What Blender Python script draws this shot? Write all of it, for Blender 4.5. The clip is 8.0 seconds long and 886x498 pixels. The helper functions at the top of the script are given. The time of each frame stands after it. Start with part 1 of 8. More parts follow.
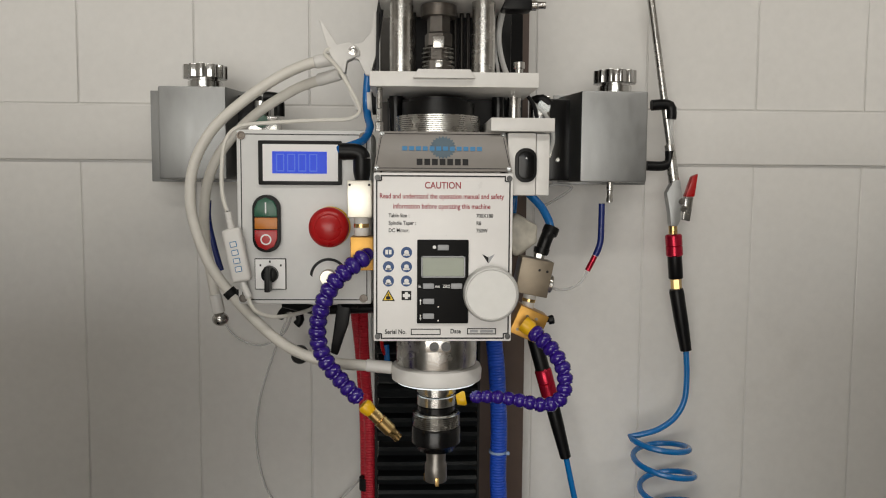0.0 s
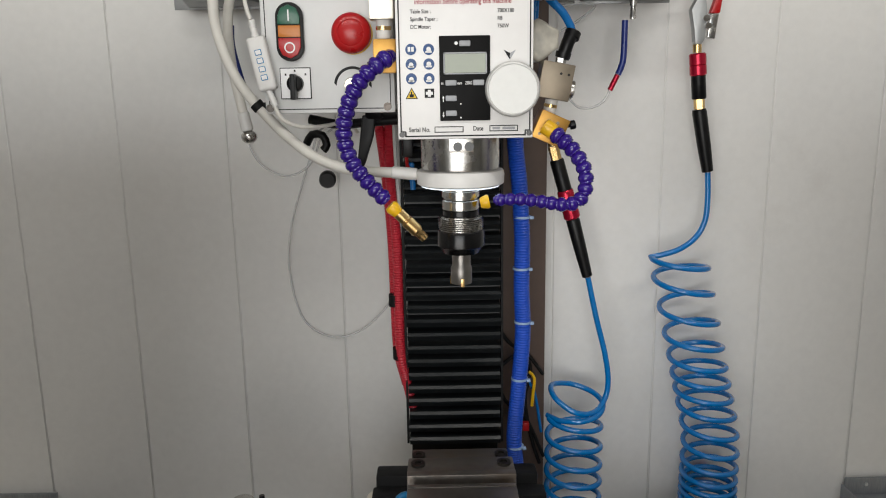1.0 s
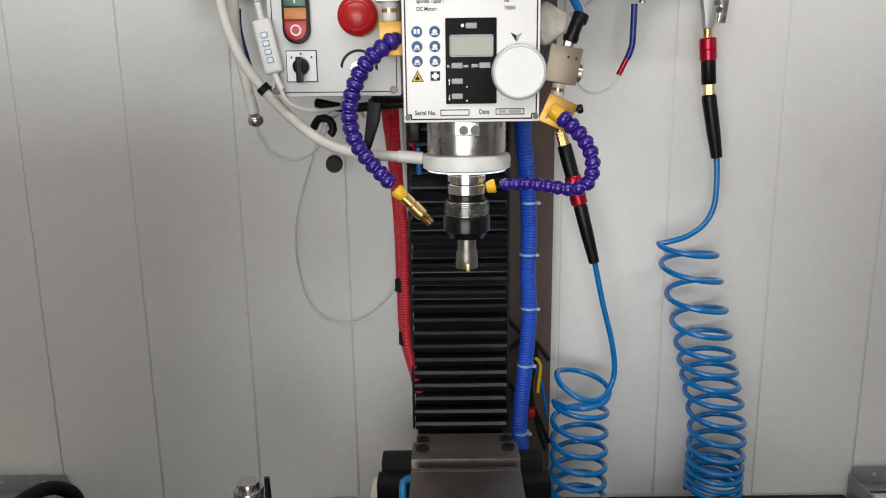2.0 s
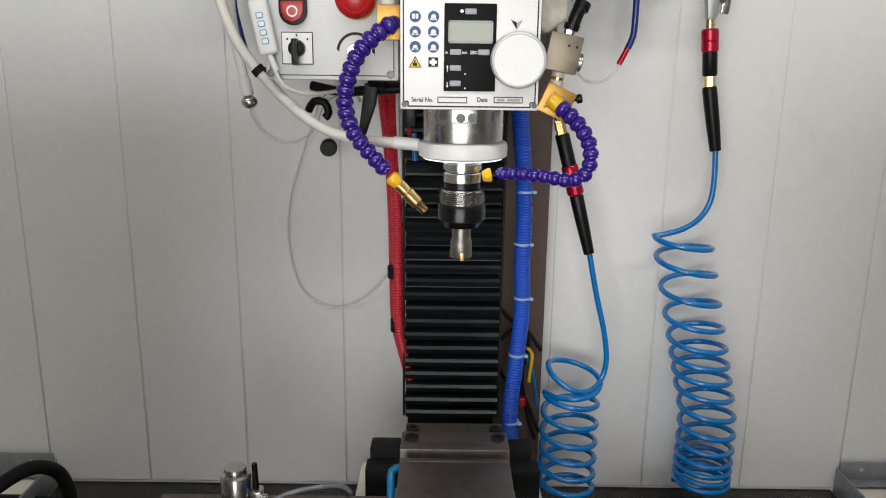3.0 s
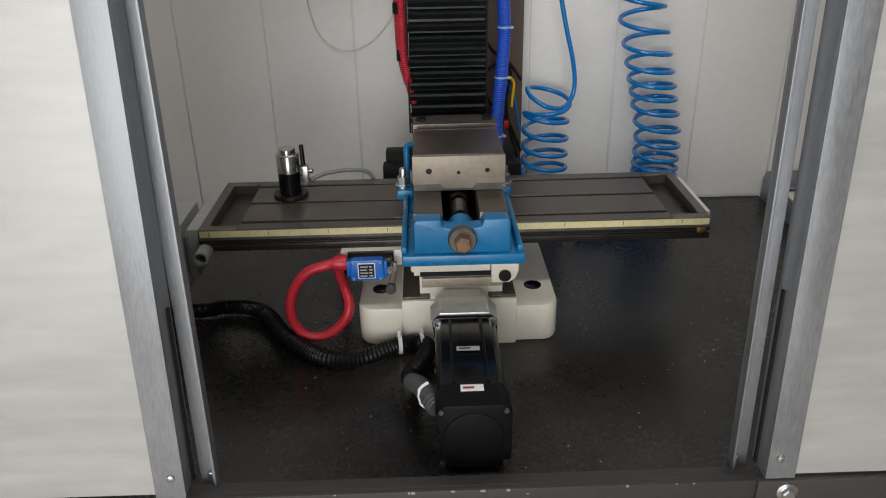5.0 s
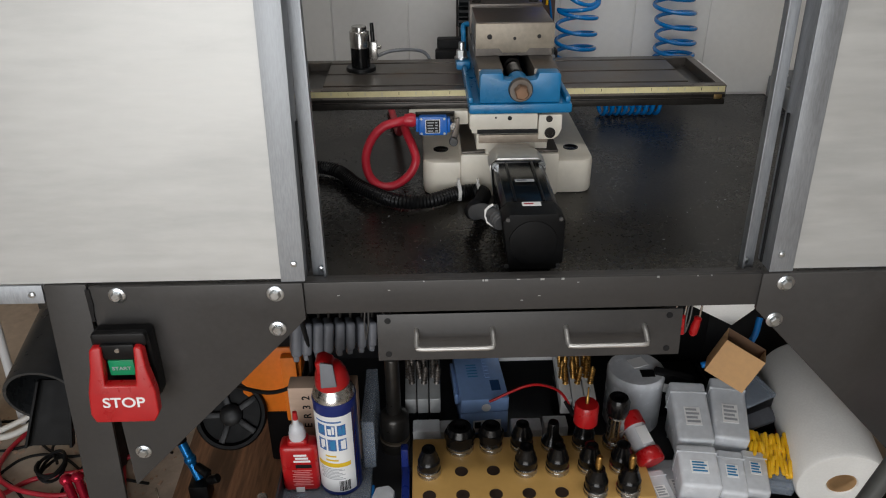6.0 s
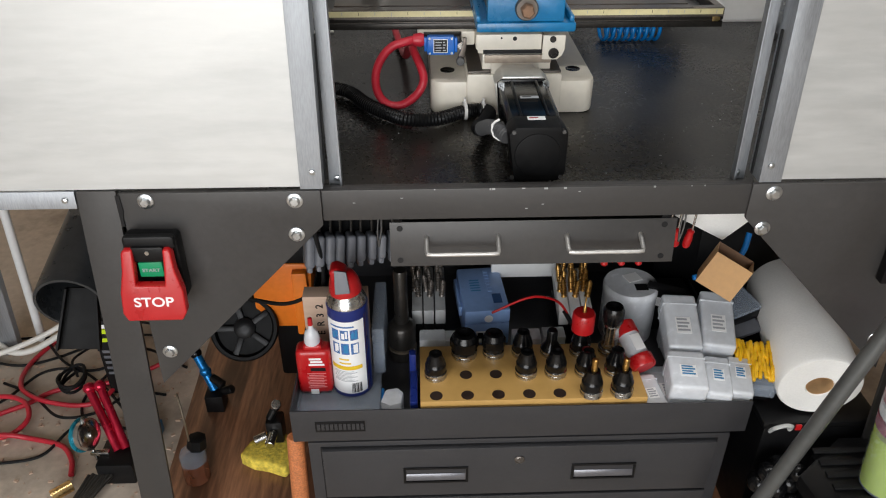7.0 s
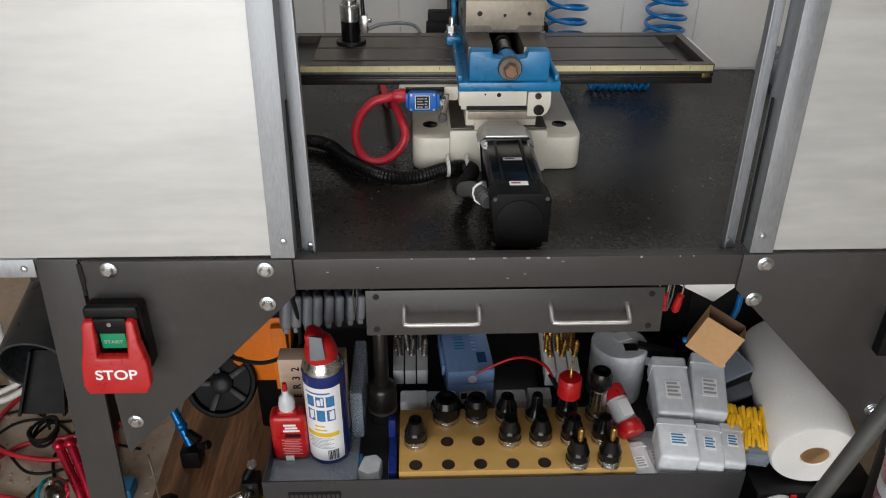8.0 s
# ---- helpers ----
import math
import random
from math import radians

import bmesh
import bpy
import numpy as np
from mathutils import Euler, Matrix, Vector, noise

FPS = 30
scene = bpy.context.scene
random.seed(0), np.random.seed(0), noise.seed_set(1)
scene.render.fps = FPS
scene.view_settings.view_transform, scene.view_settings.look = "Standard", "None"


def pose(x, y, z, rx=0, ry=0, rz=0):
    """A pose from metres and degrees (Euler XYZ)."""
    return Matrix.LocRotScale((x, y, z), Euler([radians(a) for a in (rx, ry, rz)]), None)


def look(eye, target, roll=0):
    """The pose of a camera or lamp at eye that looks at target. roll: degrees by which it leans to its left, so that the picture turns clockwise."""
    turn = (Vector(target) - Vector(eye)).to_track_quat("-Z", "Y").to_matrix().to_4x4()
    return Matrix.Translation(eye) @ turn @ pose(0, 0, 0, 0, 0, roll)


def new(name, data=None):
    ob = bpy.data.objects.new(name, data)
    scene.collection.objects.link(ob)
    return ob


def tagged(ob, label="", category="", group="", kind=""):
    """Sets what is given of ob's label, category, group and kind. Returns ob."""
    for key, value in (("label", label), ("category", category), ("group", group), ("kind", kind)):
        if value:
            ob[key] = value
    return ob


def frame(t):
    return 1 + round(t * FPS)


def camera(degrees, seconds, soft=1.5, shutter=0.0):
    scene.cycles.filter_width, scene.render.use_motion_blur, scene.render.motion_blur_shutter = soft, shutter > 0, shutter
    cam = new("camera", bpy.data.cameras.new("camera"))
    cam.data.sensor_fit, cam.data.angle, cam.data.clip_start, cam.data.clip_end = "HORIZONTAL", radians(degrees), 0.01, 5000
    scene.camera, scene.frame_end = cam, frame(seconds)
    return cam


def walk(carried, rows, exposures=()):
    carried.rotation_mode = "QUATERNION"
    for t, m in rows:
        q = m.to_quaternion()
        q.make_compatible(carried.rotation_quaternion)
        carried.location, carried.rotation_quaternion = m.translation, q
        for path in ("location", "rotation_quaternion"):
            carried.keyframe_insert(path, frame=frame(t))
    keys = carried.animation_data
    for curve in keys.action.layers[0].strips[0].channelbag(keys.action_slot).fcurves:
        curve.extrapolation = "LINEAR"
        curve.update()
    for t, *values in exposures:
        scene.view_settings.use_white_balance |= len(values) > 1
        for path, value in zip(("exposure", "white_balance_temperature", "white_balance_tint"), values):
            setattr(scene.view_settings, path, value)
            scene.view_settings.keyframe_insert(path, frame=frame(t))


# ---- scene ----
cam = camera(59.9, 8.0, 1.1)
PATH = [
    (0, (-0.017, -0.257, 1.344), (0.063, 1.735, 1.183), 0.4),
    (0.5, (-0.019, -0.263, 1.329), (0.053, 1.719, 1.077), 0.3),
    (1, (-0.017, -0.291, 1.246), (-0.003, 1.665, 0.829), -0.9),
    (1.5, (-0.012, -0.294, 1.238), (-0.023, 1.656, 0.797), -1.3),
    (3, (-0.012, -0.279, 1.245), (-0.009, 1.66, 0.756), 0.7),
    (3.5, (-0.019, -0.321, 1.212), (0.021, 1.591, 0.626), -0.1),
    (3.7, (-0.020, -0.347, 1.193), (0.015, 1.550, 0.562), -0.5),
    (3.8, (-0.021, -0.357, 1.184), (0.019, 1.519, 0.490), -0.6),
    (3.9, (-0.024, -0.366, 1.172), (0.033, 1.487, 0.421), -0.5),
    (4, (-0.026, -0.372, 1.165), (0.042, 1.451, 0.345), -0.3),
    (4.2, (-0.018, -0.408, 1.16), (0.064, 1.393, 0.292), 0.1),
    (5.3, (-0.06, -0.65, 1.124), (-0.037, 1.158, 0.269), -1.4),
    (5.5, (-0.1, -0.708, 1.107), (-0.058, 1.097, 0.247), -0.9),
    (6, (-0.128, -0.797, 1.086), (-0.087, 0.961, 0.133), -0.5),
    (6.5, (-0.142, -0.847, 1.076), (-0.096, 0.84, 0.003), -0.1),
    (7, (-0.15, -0.869, 1.079), (-0.096, 0.812, -0.003), 0.0),
    (7.5, (-0.144, -0.845, 1.086), (-0.086, 0.85, 0.026), 0.7),
    (8, (-0.125, -0.801, 1.109), (-0.06, 0.909, 0.074), 0.5),
]
EXPOSURES = [(0.0, -0.8, 6700, 9), (0.5, -0.78, 6650, 9), (1.0, -0.35, 6350, 9), (1.5, -0.22, 6250, 9), (3.0, -0.15, 6250, 9), (3.5, -0.1, 6250, 9), (4.0, 0.4, 6300, 8), (4.2, 0.35, 6300, 8), (5.3, -0.6, 6300, 10), (5.5, -0.7, 6300, 10), (6.0, -0.52, 6250, 10), (6.5, -0.25, 6250, 10), (7.0, -0.02, 6250, 10), (7.5, -0.12, 6250, 10), (8.0, -0.25, 6250, 10)]
walk(cam, [(t, look(eye, target, roll)) for t, eye, target, roll in PATH], EXPOSURES)

# ---- world and light ----
FLOOR = -0.12
world = bpy.data.worlds.new("sky")
scene.world = world
world.use_nodes = True
sky = world.node_tree.nodes.new("ShaderNodeTexSky")
sky.sky_type, sky.sun_disc = "NISHITA", False
sky.sun_elevation, sky.sun_rotation = radians(40), radians(200)
world.node_tree.links.new(sky.outputs["Color"], world.node_tree.nodes["Background"].inputs["Color"])
world.node_tree.nodes["Background"].inputs["Strength"].default_value = 0.12


def area(name, eye, target, w, h, watts, colour):
    data = bpy.data.lights.new(name, "AREA")
    data.shape, data.size, data.size_y, data.energy, data.color = "RECTANGLE", w, h, watts, colour
    ob = new(name, data)
    ob.matrix_world = look(eye, target)
    return ob


# daylight through the open garage door behind the walker
area("door_daylight", (-0.72, -3.45, 1.10), (-0.05, 0.3, 0.8), 2.7, 2.1, 112, (1.0, 0.985, 0.96))
# added fill light under the ceiling, out of view, to brighten wall and head
area("fill_lamp_light", (0.12, -0.45, 2.34), (0.10, -0.1, 0.0), 2.4, 0.14, 20, (1.0, 0.97, 0.92))

# ---- materials ----
def mat(name, col, rough=0.5, metal=0.0, var=0.12, scale=6.0, fine=90.0, bump=0.05, stretch=(1, 1, 1), rvar=0.15, coat=0.0, alpha=1.0, trans=0.0, glow=None, stain=None, each=0.0, spec=0.5):
    m = bpy.data.materials.new(name)
    m.use_nodes = True
    nt = m.node_tree
    n, l = nt.nodes, nt.links
    b = n["Principled BSDF"]
    b.inputs["Metallic"].default_value = metal
    b.inputs["Coat Weight"].default_value = coat
    b.inputs["Specular IOR Level"].default_value = spec
    b.inputs["Alpha"].default_value = alpha
    b.inputs["Transmission Weight"].default_value = trans
    tc, mp = n.new("ShaderNodeTexCoord"), n.new("ShaderNodeMapping")
    mp.inputs["Scale"].default_value = stretch
    l.new(tc.outputs["Object"], mp.inputs["Vector"])
    big, small = n.new("ShaderNodeTexNoise"), n.new("ShaderNodeTexNoise")
    for tex, s in ((big, scale), (small, fine)):
        tex.inputs["Scale"].default_value = s
        tex.inputs["Detail"].default_value = 5
        l.new(mp.outputs["Vector"], tex.inputs["Vector"])
    add = n.new("ShaderNodeMath")
    add.operation = "ADD"
    l.new(big.outputs["Fac"], add.inputs[0])
    l.new(small.outputs["Fac"], add.inputs[1])
    rng = n.new("ShaderNodeMapRange")
    rng.inputs["From Min"].default_value, rng.inputs["From Max"].default_value = 0.7, 1.3
    rng.inputs["To Min"].default_value, rng.inputs["To Max"].default_value = 1 - var, 1 + var
    l.new(add.outputs[0], rng.inputs["Value"])
    base = n.new("ShaderNodeVectorMath")
    base.operation = "SCALE"
    base.inputs[0].default_value = col
    l.new(rng.outputs["Result"], base.inputs["Scale"])
    out = base.outputs["Vector"]
    if stain:
        scol, sscale, lo, hi = stain
        st, ramp, mix = n.new("ShaderNodeTexNoise"), n.new("ShaderNodeMapRange"), n.new("ShaderNodeMix")
        st.inputs["Scale"].default_value, st.inputs["Detail"].default_value = sscale, 8
        st.inputs["Roughness"].default_value = 0.65
        l.new(mp.outputs["Vector"], st.inputs["Vector"])
        ramp.inputs["From Min"].default_value, ramp.inputs["From Max"].default_value = lo, hi
        l.new(st.outputs["Fac"], ramp.inputs["Value"])
        mix.data_type = "RGBA"
        l.new(ramp.outputs["Result"], mix.inputs["Factor"])
        l.new(out, mix.inputs["A"])
        mix.inputs["B"].default_value = (*scol, 1)
        out = mix.outputs["Result"]
    if each:
        info, er, em = n.new("ShaderNodeObjectInfo"), n.new("ShaderNodeMapRange"), n.new("ShaderNodeVectorMath")
        er.inputs["To Min"].default_value, er.inputs["To Max"].default_value = 1 - each, 1 + each
        l.new(info.outputs["Random"], er.inputs["Value"])
        em.operation = "SCALE"
        l.new(out, em.inputs[0])
        l.new(er.outputs["Result"], em.inputs["Scale"])
        out = em.outputs["Vector"]
    l.new(out, b.inputs["Base Color"])
    rr = n.new("ShaderNodeMapRange")
    rr.inputs["From Min"].default_value, rr.inputs["From Max"].default_value = 0.7, 1.3
    rr.inputs["To Min"].default_value, rr.inputs["To Max"].default_value = max(0.02, rough * (1 - rvar)), min(1, rough * (1 + rvar))
    l.new(add.outputs[0], rr.inputs["Value"])
    l.new(rr.outputs["Result"], b.inputs["Roughness"])
    if bump:
        bp = n.new("ShaderNodeBump")
        bp.inputs["Strength"].default_value, bp.inputs["Distance"].default_value = bump, 0.002
        l.new(small.outputs["Fac"], bp.inputs["Height"])
        l.new(bp.outputs["Normal"], b.inputs["Normal"])
    if glow:
        b.inputs["Emission Color"].default_value = (*glow[:3], 1)
        b.inputs["Emission Strength"].default_value = glow[3]
    return m


WALL_PVC = mat("white_pvc_board", (0.74, 0.73, 0.71), 0.38, var=0.03, scale=3, bump=0.03, stain=((0.6, 0.58, 0.55), 5, 0.62, 0.95))
RAIL_PVC = mat("white_pvc_trim", (0.76, 0.75, 0.73), 0.35, var=0.03, scale=4, bump=0.02)
DOOR_SHEET = mat("brushed_white_sheet", (0.475, 0.475, 0.462), 0.40, 0.25, var=0.10, scale=5, fine=26, bump=0.03, stretch=(0.5, 1, 2.6), stain=((0.30, 0.305, 0.30), 2.6, 0.47, 0.80))
ALU = mat("extruded_aluminium", (0.31, 0.325, 0.345), 0.5, 0.7, var=0.18, scale=10, fine=160, bump=0.05, stretch=(4, 4, 0.4))
ALU_POLISH = mat("polished_aluminium", (0.60, 0.60, 0.59), 0.2, 1.0, var=0.1, scale=18, bump=0.02, rvar=0.35)
ALU_TANK = mat("welded_aluminium_sheet", (0.30, 0.305, 0.305), 0.44, 0.95, var=0.10, scale=9, fine=60, bump=0.03, rvar=0.2, stretch=(2, 2, 0.8))
ALU_CAST = mat("grey_cast_aluminium", (0.42, 0.43, 0.43), 0.5, 0.6, var=0.1, scale=14, bump=0.1)
STEEL = mat("turned_steel", (0.55, 0.54, 0.52), 0.25, 1.0, var=0.12, scale=12, bump=0.03, rvar=0.3)
STEEL_WAY = mat("ground_tool_steel", (0.135, 0.122, 0.110), 0.40, 0.7, var=0.22, scale=14, fine=120, bump=0.05, stain=((0.14, 0.10, 0.07), 16, 0.5, 0.8))
STEEL_OIL = mat("oily_dark_steel", (0.035, 0.032, 0.029), 0.32, 0.6, var=0.25, scale=15, bump=0.05)
ZINC = mat("zinc_plated_bolt", (0.62, 0.65, 0.67), 0.3, 1.0, var=0.12, scale=60, bump=0.05)
CREAM = mat("cream_machine_enamel", (0.76, 0.71, 0.61), 0.38, var=0.06, scale=9, bump=0.12, fine=60, stain=((0.45, 0.38, 0.30), 14, 0.66, 0.85))
HEAD_WHITE = mat("pale_head_enamel", (0.70, 0.69, 0.67), 0.35, var=0.04, scale=9, bump=0.06)
LABEL_WHITE = mat("printed_label_white", (0.80, 0.79, 0.78), 0.32, var=0.02, scale=12, bump=0.0)
LABEL_GREY = mat("printed_label_grey", (0.22, 0.205, 0.19), 0.35, var=0.05, scale=20, bump=0.0)
# print black, also put in where gaps and bores lie in deep shade
INK = mat("black_print_and_shade", (0.006, 0.006, 0.007), 0.5, var=0.1, bump=0, spec=0.3)
INK_RED = mat("red_print", (0.32, 0.015, 0.03), 0.45, var=0.1, bump=0)
INK_BLUE = mat("blue_print", (0.01, 0.06, 0.20), 0.45, var=0.1, bump=0)
INK_PIC = mat("mid_blue_print", (0.055, 0.14, 0.36), 0.45, var=0.5, scale=260, fine=500, bump=0)
INK_SKY = mat("pale_blue_print", (0.03, 0.20, 0.42), 0.45, var=0.1, bump=0)
INK_WHITE = mat("white_print", (0.82, 0.82, 0.82), 0.45, var=0.02, bump=0)
INK_YELLOW = mat("yellow_print", (0.75, 0.5, 0.02), 0.45, var=0.05, bump=0)
INK_GREY = mat("grey_print", (0.35, 0.36, 0.38), 0.5, var=0.05, bump=0)
PLATE_BLACK = mat("black_powder_coat", (0.008, 0.0075, 0.007), 0.30, var=0.3, scale=5, fine=170, bump=0.004, rvar=0.30, stain=((0.042, 0.037, 0.029), 3.0, 0.46, 0.75))
CHARCOAL = mat("charcoal_stand_paint", (0.040, 0.038, 0.037), 0.42, var=0.12, scale=6, fine=140, bump=0.06, stain=((0.06, 0.056, 0.053), 12, 0.6, 0.85))
BOX_PAINT = mat("dark_grey_tool_chest_paint", (0.034, 0.034, 0.037), 0.36, var=0.1, scale=8, fine=160, bump=0.06)
BLACK = mat("black_plastic", (0.0045, 0.0045, 0.005), 0.38, spec=0.25, var=0.15, scale=20, bump=0.05)
BLACK_GLOSS = mat("glossy_black_plastic", (0.004, 0.004, 0.0045), 0.2, spec=0.3, var=0.15, scale=20, bump=0.02)
RUBBER = mat("black_rubber", (0.007, 0.007, 0.0075), 0.6, spec=0.22, var=0.2, scale=25, bump=0.15)
BELLOWS = mat("ribbed_black_rubber_cover", (0.0075, 0.009, 0.010), 0.36, spec=0.32, var=0.3, scale=9, fine=60, bump=0.12, stain=((0.035, 0.038, 0.04), 18, 0.58, 0.85))
BROWN = mat("brown_painted_column", (0.095, 0.062, 0.048), 0.5, var=0.1, scale=6, bump=0.05)
BLUE_VISE = mat("blue_vise_enamel", (0.008, 0.145, 0.33), 0.3, var=0.12, scale=18, fine=70, bump=0.18, stain=((0.02, 0.06, 0.1), 18, 0.64, 0.8))
BLUE_HOSE = mat("blue_polyurethane_hose", (0.001, 0.16, 0.48), 0.2, var=0.06, scale=20, bump=0.02, coat=0.5)
BLUE_LOOM = mat("blue_corrugated_loom", (0.012, 0.075, 0.50), 0.38, var=0.1, scale=20, bump=0.03)
BLUE_SWITCH = mat("blue_switch_enamel", (0.008, 0.115, 0.46), 0.35, var=0.08, scale=30, bump=0.03)
BLUE_TUBE = mat("blue_air_tube", (0.008, 0.14, 0.42), 0.25, var=0.06, scale=20, bump=0.02)
PURPLE = mat("purple_segmented_hose", (0.028, 0.008, 0.20), 0.22, var=0.1, scale=40, bump=0.02, coat=0.3)
YELLOW = mat("yellow_plastic", (0.82, 0.47, 0.01), 0.35, var=0.06, scale=30, bump=0.03)
BRASS = mat("machined_brass", (0.72, 0.50, 0.22), 0.28, 1.0, var=0.12, scale=30, bump=0.05)
GOLD = mat("gold_anodised_block", (0.50, 0.27, 0.06), 0.35, 0.7, var=0.1, scale=30, bump=0.03)
DULL_BRASS = mat("dull_bronze_block", (0.24, 0.20, 0.15), 0.38, 0.7, var=0.1, scale=30, bump=0.03)
NICKEL = mat("satin_nickel_block", (0.58, 0.55, 0.48), 0.32, 0.9, var=0.08, scale=30, bump=0.03)
RED = mat("red_plastic", (0.42, 0.009, 0.011), 0.3, var=0.08, scale=25, bump=0.03)
RED_LOOM = mat("red_corrugated_loom", (0.48, 0.018, 0.035), 0.4, var=0.1, scale=25, bump=0.05)
RED_ANO = mat("red_anodised_collar", (0.45, 0.012, 0.04), 0.25, 0.6, var=0.08, scale=25, bump=0.02)
GREEN = mat("green_button", (0.012, 0.10, 0.055), 0.3, var=0.06, scale=25, bump=0.02)
GREEN_BRIGHT = mat("bright_green_button", (0.0, 0.25, 0.10), 0.35, var=0.06, scale=25, bump=0.02)
AMBER = mat("amber_button_lens", (0.50, 0.16, 0.008), 0.3, var=0.1, scale=60, bump=0.1)
WHITE = mat("white_plastic", (0.72, 0.71, 0.69), 0.38, var=0.04, scale=20, bump=0.03)
WHITE_HOSE = mat("white_gooseneck_sleeve", (0.70, 0.68, 0.63), 0.45, var=0.05, scale=20, bump=0.05)
GREY_BOX = mat("grey_control_box_plastic", (0.66, 0.665, 0.66), 0.36, var=0.03, scale=12, bump=0.03)
LCD_BLUE = mat("blue_backlit_screen", (0.0, 0.02, 0.25), 0.25, var=0.05, bump=0, spec=0.2, glow=(0.012, 0.075, 0.95, 0.75))
LCD_DARK = mat("faint_screen_digits", (0.0, 0.02, 0.2), 0.3, bump=0, spec=0.2, glow=(0.10, 0.22, 1.0, 0.9))
LCD_GREEN = mat("grey_green_screen", (0.24, 0.27, 0.21), 0.18, var=0.03, bump=0)
LED = mat("led_ring_light", (0.9, 0.9, 0.9), 0.4, bump=0, glow=(0.80, 0.93, 1.0, 1.5))
CLEAR = mat("clear_tube", (0.75, 0.76, 0.75), 0.15, var=0.03, bump=0, alpha=0.45)
CLEAR_BOX = mat("clear_plastic_case", (0.45, 0.52, 0.62), 0.12, var=0.05, scale=20, bump=0.02, alpha=0.32)
FROST = mat("frosted_plastic_box", (0.86, 0.89, 0.93), 0.25, var=0.08, scale=40, bump=0.03, alpha=0.66)
MATTE = mat("matt_black_cover", (0.005, 0.005, 0.0052), 0.5, spec=0.12, var=0.2, scale=20, bump=0.04)
DULL_BOLT = mat("dull_socket_screw", (0.10, 0.10, 0.10), 0.42, 0.8, var=0.2, scale=60, bump=0.05)
CONCRETE = mat("dusty_concrete", (0.52, 0.44, 0.36), 0.85, var=0.16, scale=3.5, fine=45, bump=0.35, stain=((0.22, 0.18, 0.148), 4, 0.5, 0.75))
WOOD = mat("stained_wood_board", (0.31, 0.150, 0.080), 0.34, var=0.5, scale=4, fine=22, bump=0.12, stretch=(7, 0.7, 7), stain=((0.11, 0.050, 0.028), 2.6, 0.46, 0.60))
PLYWOOD = mat("tan_wall_panelling", (0.74, 0.58, 0.40), 0.6, var=0.12, scale=3, fine=20, bump=0.1, stretch=(5, 5, 0.5))
CARD = mat("brown_cardboard", (0.48, 0.285, 0.13), 0.8, var=0.08, scale=9, fine=120, bump=0.12)
# darker copy of CARD, with the shade of openings put into the colour
CARD_DARK = mat("shaded_brown_cardboard", (0.20, 0.11, 0.06), 0.8, var=0.1, scale=9, fine=120, bump=0.12)
BIRCH = mat("pale_wooden_case", (0.50, 0.36, 0.27), 0.55, var=0.1, scale=5, fine=30, bump=0.08, stretch=(1, 1, 5))
BLOCK_TAN = mat("tan_holder_board", (0.48, 0.29, 0.09), 0.32, var=0.07, scale=9, fine=60, bump=0.04)
PAPER = mat("white_paper_towel", (0.84, 0.83, 0.80), 0.9, var=0.04, scale=12, fine=300, bump=0.16)
COLLET_BLACK = mat("black_oxide_steel", (0.006, 0.006, 0.0065), 0.24, 0.3, var=0.2, scale=40, bump=0.04)
TIN = mat("gold_coated_cutter", (0.46, 0.27, 0.08), 0.35, 1.0, var=0.15, scale=60, bump=0.05)
BLUE_CASE = mat("blue_plastic_case", (0.235, 0.37, 0.66), 0.35, var=0.07, scale=14, bump=0.05)
BLUE_DARK = mat("dark_blue_plastic", (0.010, 0.022, 0.15), 0.3, var=0.08, scale=14, bump=0.03)
ORANGE = mat("orange_plastic", (0.80, 0.20, 0.015), 0.4, var=0.08, scale=10, bump=0.05)
SPONGE = mat("yellow_sponge", (0.70, 0.54, 0.07), 0.9, var=0.35, scale=60, fine=160, bump=1.0)
GREY_GRIP = mat("grey_grip_rubber", (0.145, 0.152, 0.172), 0.5, var=0.1, scale=30, bump=0.1)
AMBER_OIL = mat("bottle_of_brown_oil", (0.20, 0.075, 0.04), 0.15, var=0.1, scale=20, bump=0, alpha=0.82)
LIME = mat("lime_drink", (0.55, 0.72, 0.02), 0.25, var=0.06, scale=20, bump=0)
TAN_WEAVE = mat("orange_woven_grip", (0.50, 0.17, 0.06), 0.55, var=0.3, scale=200, fine=400, bump=0.5)
GALV = mat("grey_painted_tube", (0.085, 0.088, 0.086), 0.4, 0.3, var=0.12, scale=10, bump=0.04)
BLUE_ANO = mat("blue_anodised_arm", (0.01, 0.16, 0.42), 0.28, 0.6, var=0.08, scale=30, bump=0.02)
DRYWALL = mat("grey_garage_wall", (0.38, 0.36, 0.33), 0.8, var=0.06, scale=2, fine=60, bump=0.1)
SCALE_TAPE = mat("yellow_scale_tape", (0.60, 0.54, 0.30), 0.40, var=0.12, scale=14, bump=0.02)


# ---- mesh tools ----
def merge(bm, src):
    me = bpy.data.meshes.new("tmp")
    src.to_mesh(me)
    src.free()
    bm.from_mesh(me)
    bpy.data.meshes.remove(me)


def B(*adders):
    bm = bmesh.new()
    for f in adders:
        f(bm)
    return bm


def bevelled(t, b, seg=2, angle=30):
    if b > 0:
        es = [e for e in t.edges if len(e.link_faces) == 2 and e.calc_face_angle(0) > radians(angle)]
        bmesh.ops.bevel(t, geom=es, offset=b, segments=seg, profile=0.6, affect="EDGES", clamp_overlap=True)


